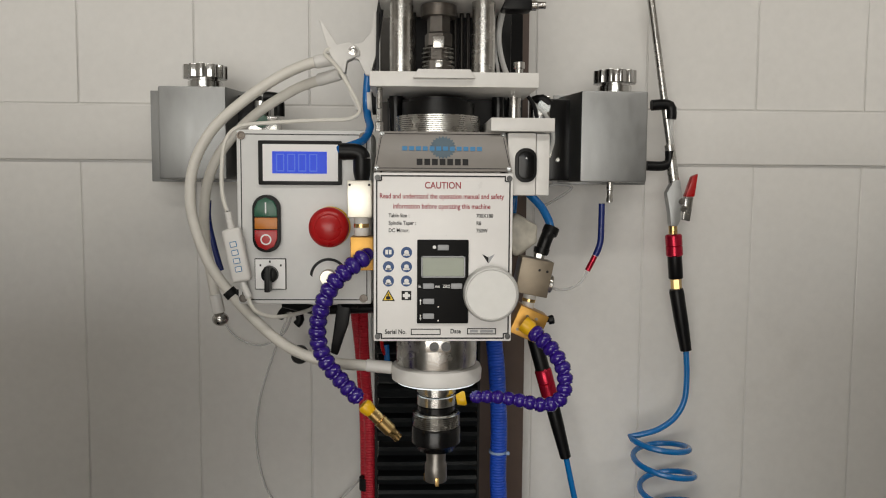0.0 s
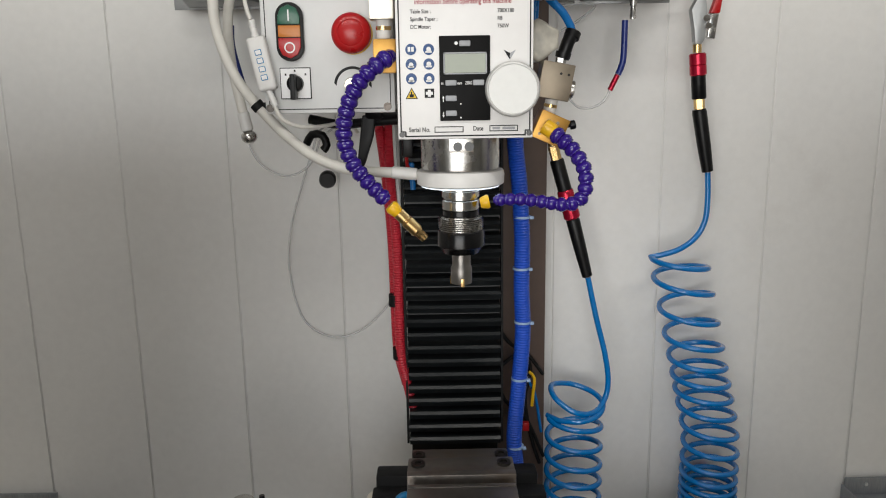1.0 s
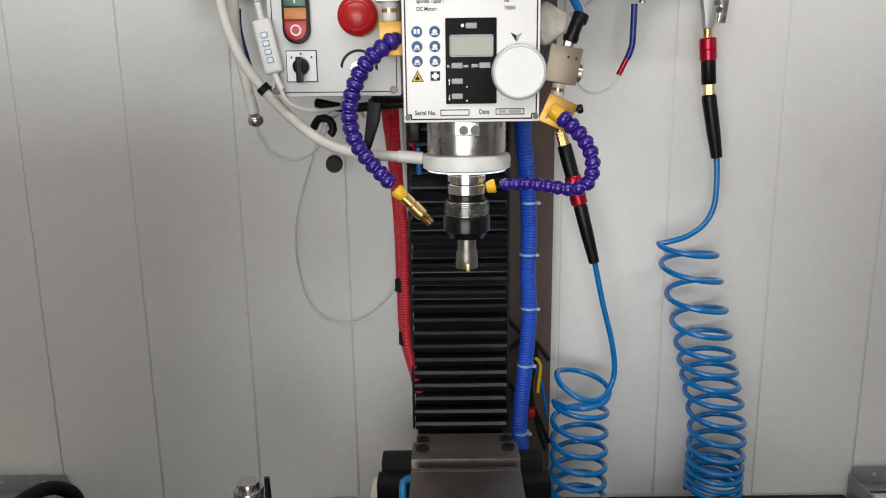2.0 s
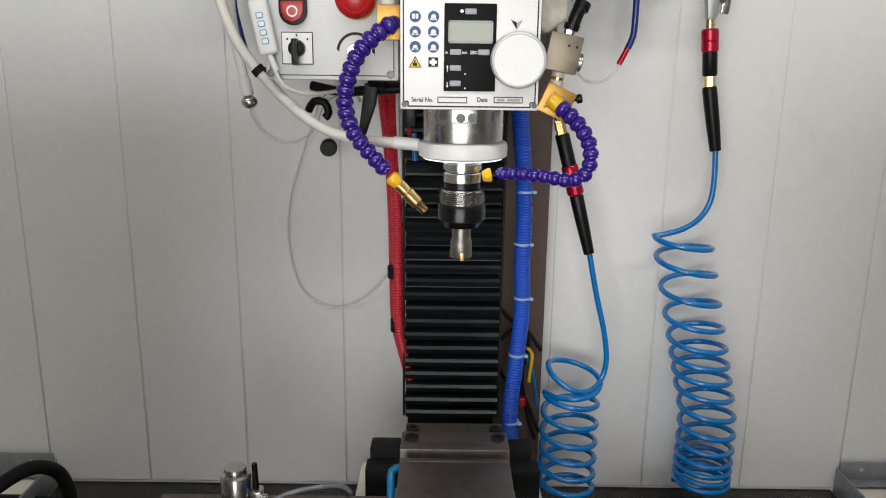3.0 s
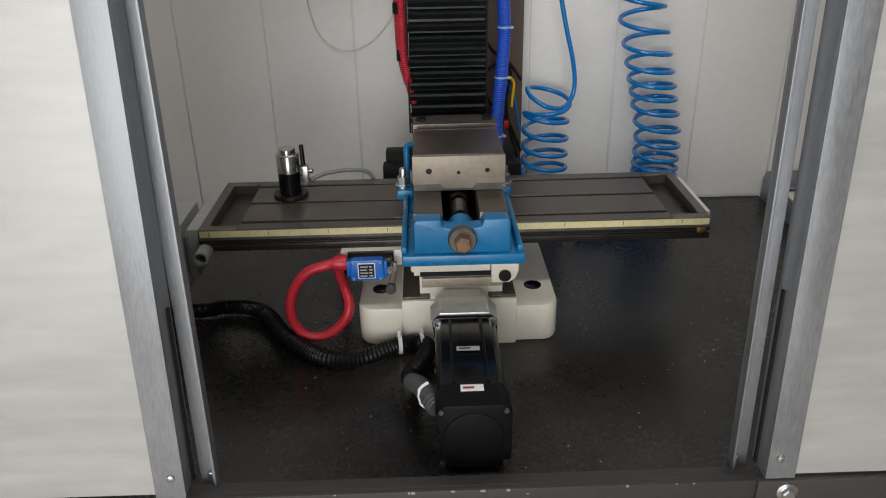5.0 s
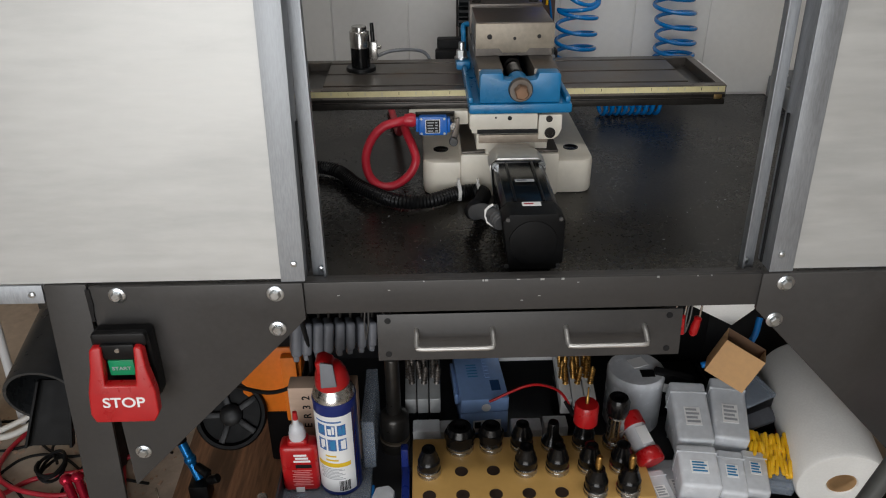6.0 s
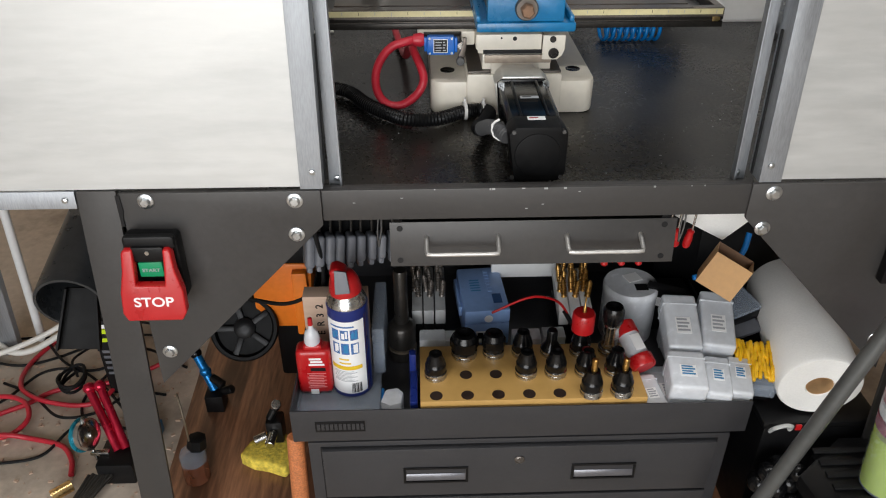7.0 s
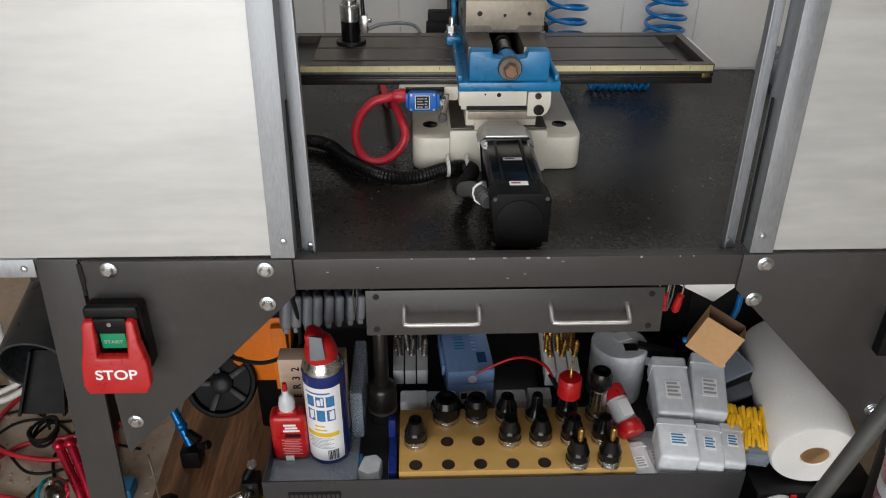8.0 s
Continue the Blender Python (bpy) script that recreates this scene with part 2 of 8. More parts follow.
def bx(x0, x1, y0, y1, z0, z1, b=0.0, seg=2, m=None):
    def f(bm):
        t = bmesh.new()
        bmesh.ops.create_cube(t, size=1)
        for v in t.verts:
            v.co = Vector((x0 if v.co.x < 0 else x1, y0 if v.co.y < 0 else y1, z0 if v.co.z < 0 else z1))
        bevelled(t, b, seg)
        if m is not None:
            bmesh.ops.transform(t, matrix=m, verts=t.verts)
        merge(bm, t)
    return f


def frame_on(axis):
    z = Vector(axis).normalized()
    x = z.orthogonal().normalized()
    return x, z.cross(x), z


def lathe(prof, p, axis=(0, 0, 1), n=28, m=None):
    """A turned solid: (radius, height) pairs from the foot up."""
    def f(bm):
        t = bmesh.new()
        x, y, z = frame_on(axis)
        p0 = Vector(p)
        rings = []
        for r, h in prof:
            rings.append([t.verts.new(p0 + z * h + (x * math.cos(a) + y * math.sin(a)) * max(r, 1e-5)) for a in [2 * math.pi * k / n for k in range(n)]])
        for a, b in zip(rings, rings[1:]):
            for k in range(n):
                t.faces.new((a[k], a[(k + 1) % n], b[(k + 1) % n], b[k]))
        t.faces.new(rings[0][::-1])
        t.faces.new(rings[-1])
        if m is not None:
            bmesh.ops.transform(t, matrix=m, verts=t.verts)
        bmesh.ops.recalc_face_normals(t, faces=t.faces)
        merge(bm, t)
    return f


def cy(p, q, r, r2=None, n=24, b=0.0):
    d = Vector(q) - Vector(p)
    h, r2 = d.length, r if r2 is None else r2
    prof = [(r, 0), (r2, h)] if b <= 0 else [(r - b, 0), (r, b), (r2, h - b), (r2 - b, h)]
    return lathe(prof, p, d, n)


def ball(c, r, n=20, squash=1.0):
    k = n // 2
    return lathe([(r * math.sin(math.pi * i / k), -r * squash * math.cos(math.pi * i / k)) for i in range(k + 1)], c, (0, 0, 1), n)


def prism(poly, plane, a, b, bev=0.0, seg=2, m=None):
    """A plate of the outline poly in 'xz', 'xy' or 'yz', from a to b on the third axis."""
    def f(bm):
        t = bmesh.new()
        put = {"xz": lambda u, v, w: (u, w, v), "xy": lambda u, v, w: (u, v, w), "yz": lambda u, v, w: (w, u, v)}[plane]
        lo = [t.verts.new(put(u, v, a)) for u, v in poly]
        hi = [t.verts.new(put(u, v, b)) for u, v in poly]
        t.faces.new(lo)
        t.faces.new(hi[::-1])
        for k in range(len(poly)):
            t.faces.new((lo[k], hi[k], hi[(k + 1) % len(poly)], lo[(k + 1) % len(poly)]))
        bmesh.ops.recalc_face_normals(t, faces=t.faces)
        bevelled(t, bev, seg)
        if m is not None:
            bmesh.ops.transform(t, matrix=m, verts=t.verts)
        merge(bm, t)
    return f


def spline(pts, step=0.006):
    """Points along a smooth curve through pts."""
    P = [Vector(p) for p in pts]
    P = [P[0] * 2 - P[1]] + P + [P[-1] * 2 - P[-2]]
    out = []
    for a, b, c, d in zip(P, P[1:], P[2:], P[3:]):
        n = max(2, int((c - b).length / step))
        for i in range(n):
            t = i / n
            out.append(0.5 * ((2 * b) + (c - a) * t + (2 * a - 5 * b + 4 * c - d) * t * t + (3 * b - a - 3 * c + d) * t ** 3))
    out.append(P[-2])
    return out


def tube(pts, r, n=12, step=0.006, smooth=True, rib=0.0, pitch=0.004):
    """A hose through pts; rib: the depth of its corrugation; r may be a function of the way along (0 to 1)."""
    def f(bm):
        path = spline(pts, pitch / 2 if rib else step) if smooth else [Vector(p) for p in pts]
        t = bmesh.new()
        rings, x = [], None
        for i, p in enumerate(path):
            d = (path[min(i + 1, len(path) - 1)] - path[max(i - 1, 0)]).normalized()
            x = d.orthogonal().normalized() if x is None else (x - d * x.dot(d)).normalized()
            y = d.cross(x)
            rad = r(i / (len(path) - 1)) if callable(r) else r
            if rib:
                rad += rib if i % 2 else 0
            rings.append([t.verts.new(p + (x * math.cos(a) + y * math.sin(a)) * rad) for a in [2 * math.pi * k / n for k in range(n)]])
        for a, b in zip(rings, rings[1:]):
            for k in range(n):
                t.faces.new((a[k], a[(k + 1) % n], b[(k + 1) % n], b[k]))
        t.faces.new(rings[0][::-1])
        t.faces.new(rings[-1])
        bmesh.ops.recalc_face_normals(t, faces=t.faces)
        merge(bm, t)
    return f


def finish(name, bm, material):
    me = bpy.data.meshes.new(name)
    bm.to_mesh(me)
    bm.free()
    for p in me.polygons:
        p.use_smooth = True
    me.set_sharp_from_angle(angle=radians(38))
    me.materials.append(material)
    return me


ORIGIN = {}


def thing(name, at, label, category, group="", kind=""):
    ob = new(name)
    ob.empty_display_size = 0.02
    ob.location = at
    ORIGIN[ob.name] = Vector(at)
    return tagged(ob, label, category, group, kind)


def part(name, bm, material, parent, label=""):
    """A mesh, given in the world's metres, as a part of a thing or of a part."""
    o = ORIGIN[parent.name]
    bmesh.ops.translate(bm, vec=-o, verts=bm.verts)
    ob = new(name, finish(name, bm, material))
    ob.parent = parent
    ORIGIN[ob.name] = o
    return tagged(ob, label)


def solo(name, bm, material, at, label, category, group="", kind=""):
    """A thing of one mesh, or one that carries parts."""
    bmesh.ops.translate(bm, vec=-Vector(at), verts=bm.verts)
    ob = new(name, finish(name, bm, material))
    ob.location = at
    ORIGIN[ob.name] = Vector(at)
    return tagged(ob, label, category, group, kind)


def struct(name, bm, material, label, category):
    return solo(name, bm, material, (0, 0, 0), label, category, kind="structure")


def words(text, at, size, material, parent, m=None, align="LEFT", stretch=1.0, thick=0.0002, name="lettering", label=""):
    """Lettering that faces the door (towards -y), at its baseline; m turns it first."""
    cu = bpy.data.curves.new("text", "FONT")
    cu.body, cu.size, cu.align_x, cu.extrude = text, size, align, thick
    cu.offset = size * 0.014
    tmp = new("tmp_text", cu)
    deps = bpy.context.evaluated_depsgraph_get()
    me = bpy.data.meshes.new_from_object(tmp.evaluated_get(deps))
    bpy.data.objects.remove(tmp)
    bm = bmesh.new()
    bm.from_mesh(me)
    bpy.data.meshes.remove(me)
    for v in bm.verts:
        v.co.x *= stretch
    bmesh.ops.transform(bm, matrix=Matrix.Translation(at) @ (m if m is not None else pose(0, 0, 0, 90)), verts=bm.verts)
    return part(name, bm, material, parent, label)

# ---- garage shell ----
struct("floor", B(bx(-3.4, 3.0, -5.0, 1.8, FLOOR - 0.1, FLOOR)), CONCRETE, "dusty bare concrete garage floor with stains", "floor")
wall_north = struct("wall_north", B(bx(-3.4, 3.0, 1.7, 1.8, FLOOR, 2.5)), PLYWOOD, "tan panelled garage wall behind the bench", "wall")
struct("wall_west", B(bx(-3.4, -3.3, -5.0, 1.7, FLOOR, 2.5)), DRYWALL, "plain white garage side wall", "wall")
struct("wall_east", B(bx(2.9, 3.0, -5.0, 1.7, FLOOR, 2.5)), DRYWALL, "plain white garage side wall", "wall")
struct("wall_south", B(bx(-3.3, -2.15, -3.6, -3.5, FLOOR, 2.5), bx(1.15, 2.9, -3.6, -3.5, FLOOR, 2.5), bx(-2.15, 1.15, -3.6, -3.5, 2.42, 2.5)), DRYWALL, "white garage wall with the open door", "wall")
struct("ceiling", B(bx(-3.4, 3.0, -5.0, 1.8, 2.5, 2.6)), DRYWALL, "plain white garage ceiling", "ceiling")
# housing for the added fill light, never in view
tl = thing("fill_lamp", (0.12, -0.45, 2.5), "added fill lamp in a white housing under the ceiling, out of view", "lamp")
part("housing", B(bx(-1.13, 1.37, -0.53, -0.37, 2.42, 2.5, 0.01)), WHITE, tl)
for k in range(9):
    x = -1.75 + 0.157 * k
    part("groove_strip", B(bx(x, x + 0.006, 1.694, 1.7, FLOOR, 2.4)), CARD_DARK, wall_north)

# ---- enclosure ----
Y_WALL, PLATE_Z = 0.818, 0.58
back = struct("enclosure_wall_back", B(bx(-0.95, 0.95, Y_WALL + 0.0022, Y_WALL + 0.03, 0.5, 1.8)), RAIL_PVC, "white plastic panelling at the back of the mill enclosure", "wall")
part("rail", B(bx(-0.95, 0.95, Y_WALL - 0.006, Y_WALL + 0.0022, 1.378, 1.452, 0.002)), RAIL_PVC, back)
for k in range(-6, 7):
    x0 = -0.0025 + k * 0.1558
    for z0, z1 in ((PLATE_Z + 0.003, 1.3755), (1.4545, 1.8)):
        part("board", B(bx(x0 + 0.0007, x0 + 0.1558 - 0.0007, Y_WALL, Y_WALL + 0.0022, z0, z1, 0.0012, 1)), WALL_PVC, back)
for s, name in ((-1, "enclosure_wall_west"), (1, "enclosure_wall_east")):
    w = struct(name, B(bx(*sorted((s * 0.95, s * 0.97)), 0.02, Y_WALL + 0.03, 0.5, 1.8)), RAIL_PVC, "white plastic panelled side of the mill enclosure", "wall")
    for k in range(5):
        y0 = 0.03 + k * 0.157
        part("board", B(bx(*sorted((s * 0.944, s * 0.95)), y0 + 0.0014, y0 + 0.1556, 0.62, 1.8, 0.0012, 1)), WALL_PVC, w)

tray = thing("bench_tray", (0, 0.4, PLATE_Z), "black painted steel chip tray, dusty and smeared", "tray", kind="structure")
part("plate", B(bx(-0.612, 0.612, 0.022, Y_WALL, PLATE_Z - 0.012, PLATE_Z)), PLATE_BLACK, tray)
rng = random.Random(4)
for s in (-1, 1):
    wing = thing("side_tray", (s * 0.78, 0.4, 0.59), "cream sheet metal side tray with an aluminium angle edge", "tray", kind="structure")
    part("pan", B(bx(*sorted((s * 0.616, s * 0.944)), 0.03, Y_WALL - 0.006, 0.585, 0.597)), CREAM, wing)
    part("edge_angle", B(bx(*sorted((s * 0.612, s * 0.616)), 0.05, Y_WALL - 0.008, PLATE_Z, 0.622, 0.001), bx(*sorted((s * 0.616, s * 0.635)), 0.05, Y_WALL - 0.03, 0.598, 0.6015, 0.001)), ALU, wing)
    part("back_angle", B(bx(*sorted((s * 0.617, s * 0.944)), Y_WALL - 0.0105, Y_WALL - 0.0065, 0.598, 0.633, 0.001), bx(*sorted((s * 0.617, s * 0.944)), Y_WALL - 0.03, Y_WALL - 0.0105, 0.6025, 0.606, 0.001)), ALU, wing)
    for k in range(4):
        part("screw", B(lathe([(0.0035, 0), (0.003, 0.0015), (0.001, 0.0022)], (s * (0.65 + 0.07 * k), Y_WALL - 0.0105, 0.622), (0, -1, 0), 10)), ZINC, wing)
    for k in range(3):
        part("rivet", B(lathe([(0.0035, 0), (0.003, 0.0015), (0.001, 0.0022)], (s * 0.627, 0.3 + 0.2 * k, 0.6015), (0, 0, 1), 10)), ZINC, wing)

# ---- stand ----
def bolt(parent, x, y, z, r=0.0105, axis=(0, -1, 0)):
    a = Vector(axis)
    p = Vector((x, y, z))
    w = part("bolt", B(lathe([(r, 0), (r, 0.0015), (r * 0.9, 0.0022)], p, a, 24), lathe([(r * 0.66, 0.0022), (r * 0.66, 0.006), (r * 0.5, 0.0075)], p, a, 6)), ZINC, parent)
    return w


stand = thing("machine_stand", (0, 0.4, FLOOR), "charcoal painted welded steel stand with bolted gusset plates", "stand")
part("front_beam", B(bx(-0.278, 0.283, 0.0, 0.006, 0.5665, 0.6110, 0.0015), bx(-0.278, 0.283, 0.006, 0.011, 0.600, 0.6105, 0.001)), CHARCOAL, stand)
part("front_bar", B(bx(-0.278, 0.283, 0.0075, 0.03, 0.575, 0.604, 0.002)), CHARCOAL, stand)
for s in (-1, 1):
    xs = lambda *v: [s * a for a in v]
    part("gusset", B(prism(list(zip(xs(0.532, 0.2785, 0.2785, 0.537), (0.613, 0.613, 0.562, 0.293))), "xz", -0.004, 0.002, 0.001)), CHARCOAL, stand, "charcoal triangular gusset plate")
    part("leg", B(prism(list(zip(xs(0.586, 0.536, 0.582, 0.636), (0.615, 0.615, FLOOR, FLOOR))), "xz", -0.001, 0.005, 0.001), prism(list(zip(xs(0.586, 0.580, 0.630, 0.636), (0.615, 0.615, FLOOR, FLOOR))), "xz", 0.005, 0.05, 0.001)), CHARCOAL, stand, "charcoal angle iron leg")
    part("leg", B(prism(list(zip(xs(0.586, 0.536, 0.582, 0.636), (0.565, 0.565, FLOOR, FLOOR))), "xz", 0.76, 0.81, 0.003)), CHARCOAL, stand)
    part("side_beam", B(bx(*sorted((s * 0.536, s * 0.586)), 0.052, 0.758, 0.52, 0.566, 0.003)), CHARCOAL, stand)
    for x, z in ((0.3115, 0.600), (0.3140, 0.5495), (0.4997, 0.602), (0.5155, 0.355)) if s < 0 else ((0.3080, 0.600), (0.3043, 0.5466), (0.503, 0.596), (0.517, 0.353)):
        bolt(stand, s * x, -0.004, z)
part("back_beam", B(bx(-0.53, 0.53, 0.77, 0.80, 0.52, 0.566, 0.003)), CHARCOAL, stand)
part("weld_gap", B(prism([(-0.5365, 0.611), (-0.5310, 0.611), (-0.5305, 0.588), (-0.5330, 0.575), (-0.5325, 0.566), (-0.5368, 0.566)], "xz", -0.0058, -0.0042)), INK, stand, "dark open seam beside the leg")

nicks = random.Random(9)
for k in range(14):
    x = nicks.uniform(-0.26, 0.27)
    part("paint_nick", B(bx(x, x + nicks.uniform(0.0015, 0.005), -0.0003, 0.0004, *sorted((0.6095 - 0.001 * (k % 2), 0.611)))) if k % 3 else B(bx(x, x + 0.003, -0.0003, 0.0004, 0.58 + 0.002 * k, 0.581 + 0.002 * k)), ALU_CAST, stand)

# front panels, leaning back a little, with their aluminium angles
for s, off in ((-1, -0.0042), (1, 0.007)):
    door = thing("enclosure_panel", (s * 0.6, 0.0, 0.6), "brushed white sheet panel framed in aluminium angle", "panel", kind="structure")
    lean = Matrix.Identity(4)
    lean[1][2], lean[1][3] = 0.10, -0.10 * 0.615
    if s > 0:
        lean[0][2], lean[0][3] = 0.025, -0.025 * 0.615
    post_lean = lean.copy()
    if s < 0:
        post_lean[0][2], post_lean[0][3] = -0.018, 0.018 * 0.615
    def up(x0, x1, y0, y1, z0, z1, b=0.0007, m=lean):
        return bx(*sorted((s * (x0 + off), s * (x1 + off))), y0, y1, z0, z1, b, m=m)
    part("sheet", B(up(0.300, 0.96, 0.003, 0.007, 0.616, 1.30, 0)), DOOR_SHEET, door)
    part("angle", B(up(0.279, 0.308, -0.001, 0.003, 0.614, 1.30), up(0.279, 0.2825, 0.003, 0.034, 0.614, 1.30)), ALU, door)
    part("inner_post", B(up(0.2575, 0.2755, 0.036, 0.0395, 0.6, 1.30, m=post_lean), up(0.2720, 0.2755, 0.0395, 0.06, 0.6, 1.30, m=post_lean), up(0.2575, 0.2605, 0.026, 0.036, 0.6, 1.30, m=post_lean)), ALU, door)
    part("bottom_strip", B(up(0.588 - off, 0.96, -0.001, 0.003, 0.592, 0.6155)), ALU, door)
    for x, y, z in ((0.291, 0.001, 0.637), (0.264, 0.0345, 0.611), (0.605, -0.003, 0.604)):
        part("screw", B(lathe([(0.0042, 0), (0.0036, 0.0018), (0.0012, 0.0026)], (s * (x + off), y, z), (0, -1, 0), 14)), ZINC, door)
    part("slot_cover", B(up(0.2765, 0.2785, 0.020, 0.024, 0.616, 0.80, 0)), RUBBER, door)

# ---- milling machine: base, saddle, table ----
mill = thing("milling_machine", (0.0, 0.45, PLATE_Z), "cream enamelled cast iron milling machine base with oily ways", "milling machine")
def rounded(x0, x1, y0, y1, r, n=5):
    pts = []
    for cx, cy_, a0 in ((x1 - r, y1 - r, 0), (x0 + r, y1 - r, 90), (x0 + r, y0 + r, 180), (x1 - r, y0 + r, 270)):
        pts += [(cx + r * math.cos(radians(a0 + 90 * k / n)), cy_ + r * math.sin(radians(a0 + 90 * k / n))) for k in range(n + 1)]
    return pts
part("casting", B(prism(rounded(-0.132, 0.136, 0.315, 0.82 - 0.02, 0.022), "xy", PLATE_Z, 0.636, 0.006), bx(-0.074, 0.079, 0.309, 0.70, PLATE_Z, 0.650, 0.004)), CREAM, mill)
part("way", B(bx(-0.072, -0.036, 0.312, 0.70, 0.6505, 0.654, 0.001), bx(0.041, 0.077, 0.312, 0.70, 0.6505, 0.654, 0.001)), STEEL_WAY, mill, "ground steel ways of the base")
part("nut_cover", B(prism([(0.3095, 0.6505), (0.3095, 0.6545), (0.3190, 0.6655), (0.3190, 0.6505)], "yz", -0.0355, 0.0405, 0.001)), CREAM, mill)
for x in (-0.103, 0.107):
    part("bolt_hole", B(lathe([(0.012, 0), (0.012, 0.0012), (0.0095, 0.0012), (0.008, 0.0002)], (x, 0.37, 0.636), (0, 0, 1), 24)), BLACK_GLOSS, mill, "dark bolt hole in the casting")
SY0 = 0.318
saddle = part("saddle", B(bx(-0.0600, 0.0440, SY0, 0.56, 0.6865, 0.7115, 0.003), bx(-0.056, 0.058, SY0 + 0.006, 0.56, 0.6795, 0.6862), prism([(SY0 + 0.002, 0.6545), (SY0 + 0.002, 0.6790), (0.56, 0.6790), (0.56, 0.6545)], "yz", -0.049, 0.060, 0.001)), CREAM, mill)
part("saddle_wing", B(bx(-0.152, -0.0605, 0.338, 0.53, 0.6885, 0.7110, 0.003)), CREAM, saddle)
for x in (-0.1265, -0.1015):
    part("wing_seam", B(bx(x, x + 0.001, 0.3372, 0.338, 0.689, 0.7105)), INK, saddle)
part("gib", B(bx(-0.048, 0.056, SY0 + 0.0015, SY0 + 0.006, 0.6800, 0.6850)), INK, saddle, "oily black gib slot")
part("wiper_bar", B(bx(-0.046, 0.060, SY0 - 0.003, SY0 + 0.0015, 0.6660, 0.6790, 0.001)), mat("greasy_bare_casting", (0.40, 0.33, 0.26), 0.42, 0.15, var=0.2, scale=30, bump=0.1), saddle, "greasy bare metal way wiper")
gibp = part("gib_plate", B(prism([(0.0445, 0.6720), (0.068, 0.6720), (0.076, 0.6780), (0.080, 0.6880), (0.080, 0.7110), (0.0445, 0.7110)], "xz", SY0 - 0.006, SY0 + 0.001, 0.002)), CREAM, saddle, "dirty cream gib plate")
part("bolt", B(lathe([(0.0082, 0), (0.0082, 0.003), (0.0045, 0.003), (0.0045, 0.001)], (0.062, SY0 - 0.006, 0.6830), (0, -1, 0), 18)), STEEL_OIL, gibp)
part("bolt", B(lathe([(0.0050, 0), (0.0050, 0.002), (0.0030, 0.002), (0.0030, 0.001)], (0.060, SY0 - 0.006, 0.7050), (0, -1, 0), 18)), STEEL_OIL, gibp)
part("oil_hole", B(lathe([(0.0035, 0), (0.003, 0.0012)], (0.001, SY0, 0.7045), (0, -1, 0), 12)), INK, saddle)
part("oil_hole", B(lathe([(0.0016, 0), (0.0014, 0.0008)], (-0.020, SY0, 0.7055), (0, -1, 0), 8)), INK, saddle)

TX, TZ, TY0, TY1 = 0.0005, 0.742, 0.348, 0.526
TB = TZ - 0.030
table = thing("mill_table", (TX, 0.437, TB), "ground steel mill table with T-slots and a yellow scale", "mill table")
def table_body(bm):
    x0, x1 = TX - 0.3365, TX + 0.3365
    slots = [(TY0 + 0.0195, TY0 + 0.0265), (TY0 + 0.0865, TY0 + 0.0935), (TY0 + 0.1515, TY0 + 0.1585)]
    ends = (TX - 0.285, TX + 0.285)
    bx(x0, x1, TY0 + 0.004, TY1 - 0.004, TB, TZ - 0.015, 0.001)(bm)
    ys = [TY0] + [v for s in slots for v in s] + [TY1]
    for a, b in zip(ys[0::2], ys[1::2]):
        bx(ends[0], ends[1], a, b, TZ - 0.015, TZ, 0.0008, 1)(bm)
    for a, b in slots:
        bx(ends[0] + 0.001, ends[1] - 0.001, a - 0.0001, b + 0.0001, TZ - 0.0155, TZ - 0.013)(bm)
    for a, b in ((x0, ends[0]), (ends[1], x1)):
        bx(a, b, TY0, TY0 + 0.014, TZ - 0.015, TZ, 0.0008, 1)(bm)
        bx(a, b, TY1 - 0.014, TY1, TZ - 0.015, TZ, 0.0008, 1)(bm)
    bx(x0, x0 + 0.013, TY0 + 0.014, TY1 - 0.014, TZ - 0.015, TZ, 0.0008, 1)(bm)
    bx(x1 - 0.013, x1, TY0 + 0.014, TY1 - 0.014, TZ - 0.015, TZ, 0.0008, 1)(bm)
part("body", B(table_body), STEEL_WAY, table)
for yy in (TY0 + 0.023, TY0 + 0.090, TY0 + 0.155):
    part("slot_bottom", B(bx(TX - 0.284, TX + 0.284, yy - 0.0034, yy + 0.0034, TZ - 0.0129, TZ - 0.0122)), INK, table, "black strip along the bottom of the T-slot")
for a, b in ((TX - 0.322, TX - 0.286), (TX + 0.286, TX + 0.322)):
    part("trough_bed", B(bx(a, b, TY0 + 0.015, TY1 - 0.015, TZ - 0.0148, TZ - 0.0135)), STEEL_OIL, table, "oily trough bed at the table end")
part("front_rib", B(bx(TX - 0.3365, TX + 0.3365, TY0, TY0 + 0.0038, TB - 0.001, TB + 0.0085, 0.001)), STEEL_OIL, table)
part("front_rib", B(bx(TX - 0.3365, TX + 0.3365, TY0 + 0.0005, TY0 + 0.0038, TB + 0.0105, TB + 0.0165, 0.0005)), STEEL_OIL, table)
tape = part("scale_tape", B(bx(TX - 0.334, TX + 0.334, TY0 - 0.0009, TY0 - 0.0001, TZ - 0.0105, TZ - 0.0018)), SCALE_TAPE, table, "yellow engraved scale strip")
for k in range(26):
    x = TX - 0.322 + k * 0.0258
    part("tick", B(bx(x, x + 0.0008, TY0 - 0.0013, TY0 - 0.0010, TZ - (0.0075 if k % 5 else 0.0095), TZ - 0.0030)), INK_GREY if k % 3 else INK, tape)
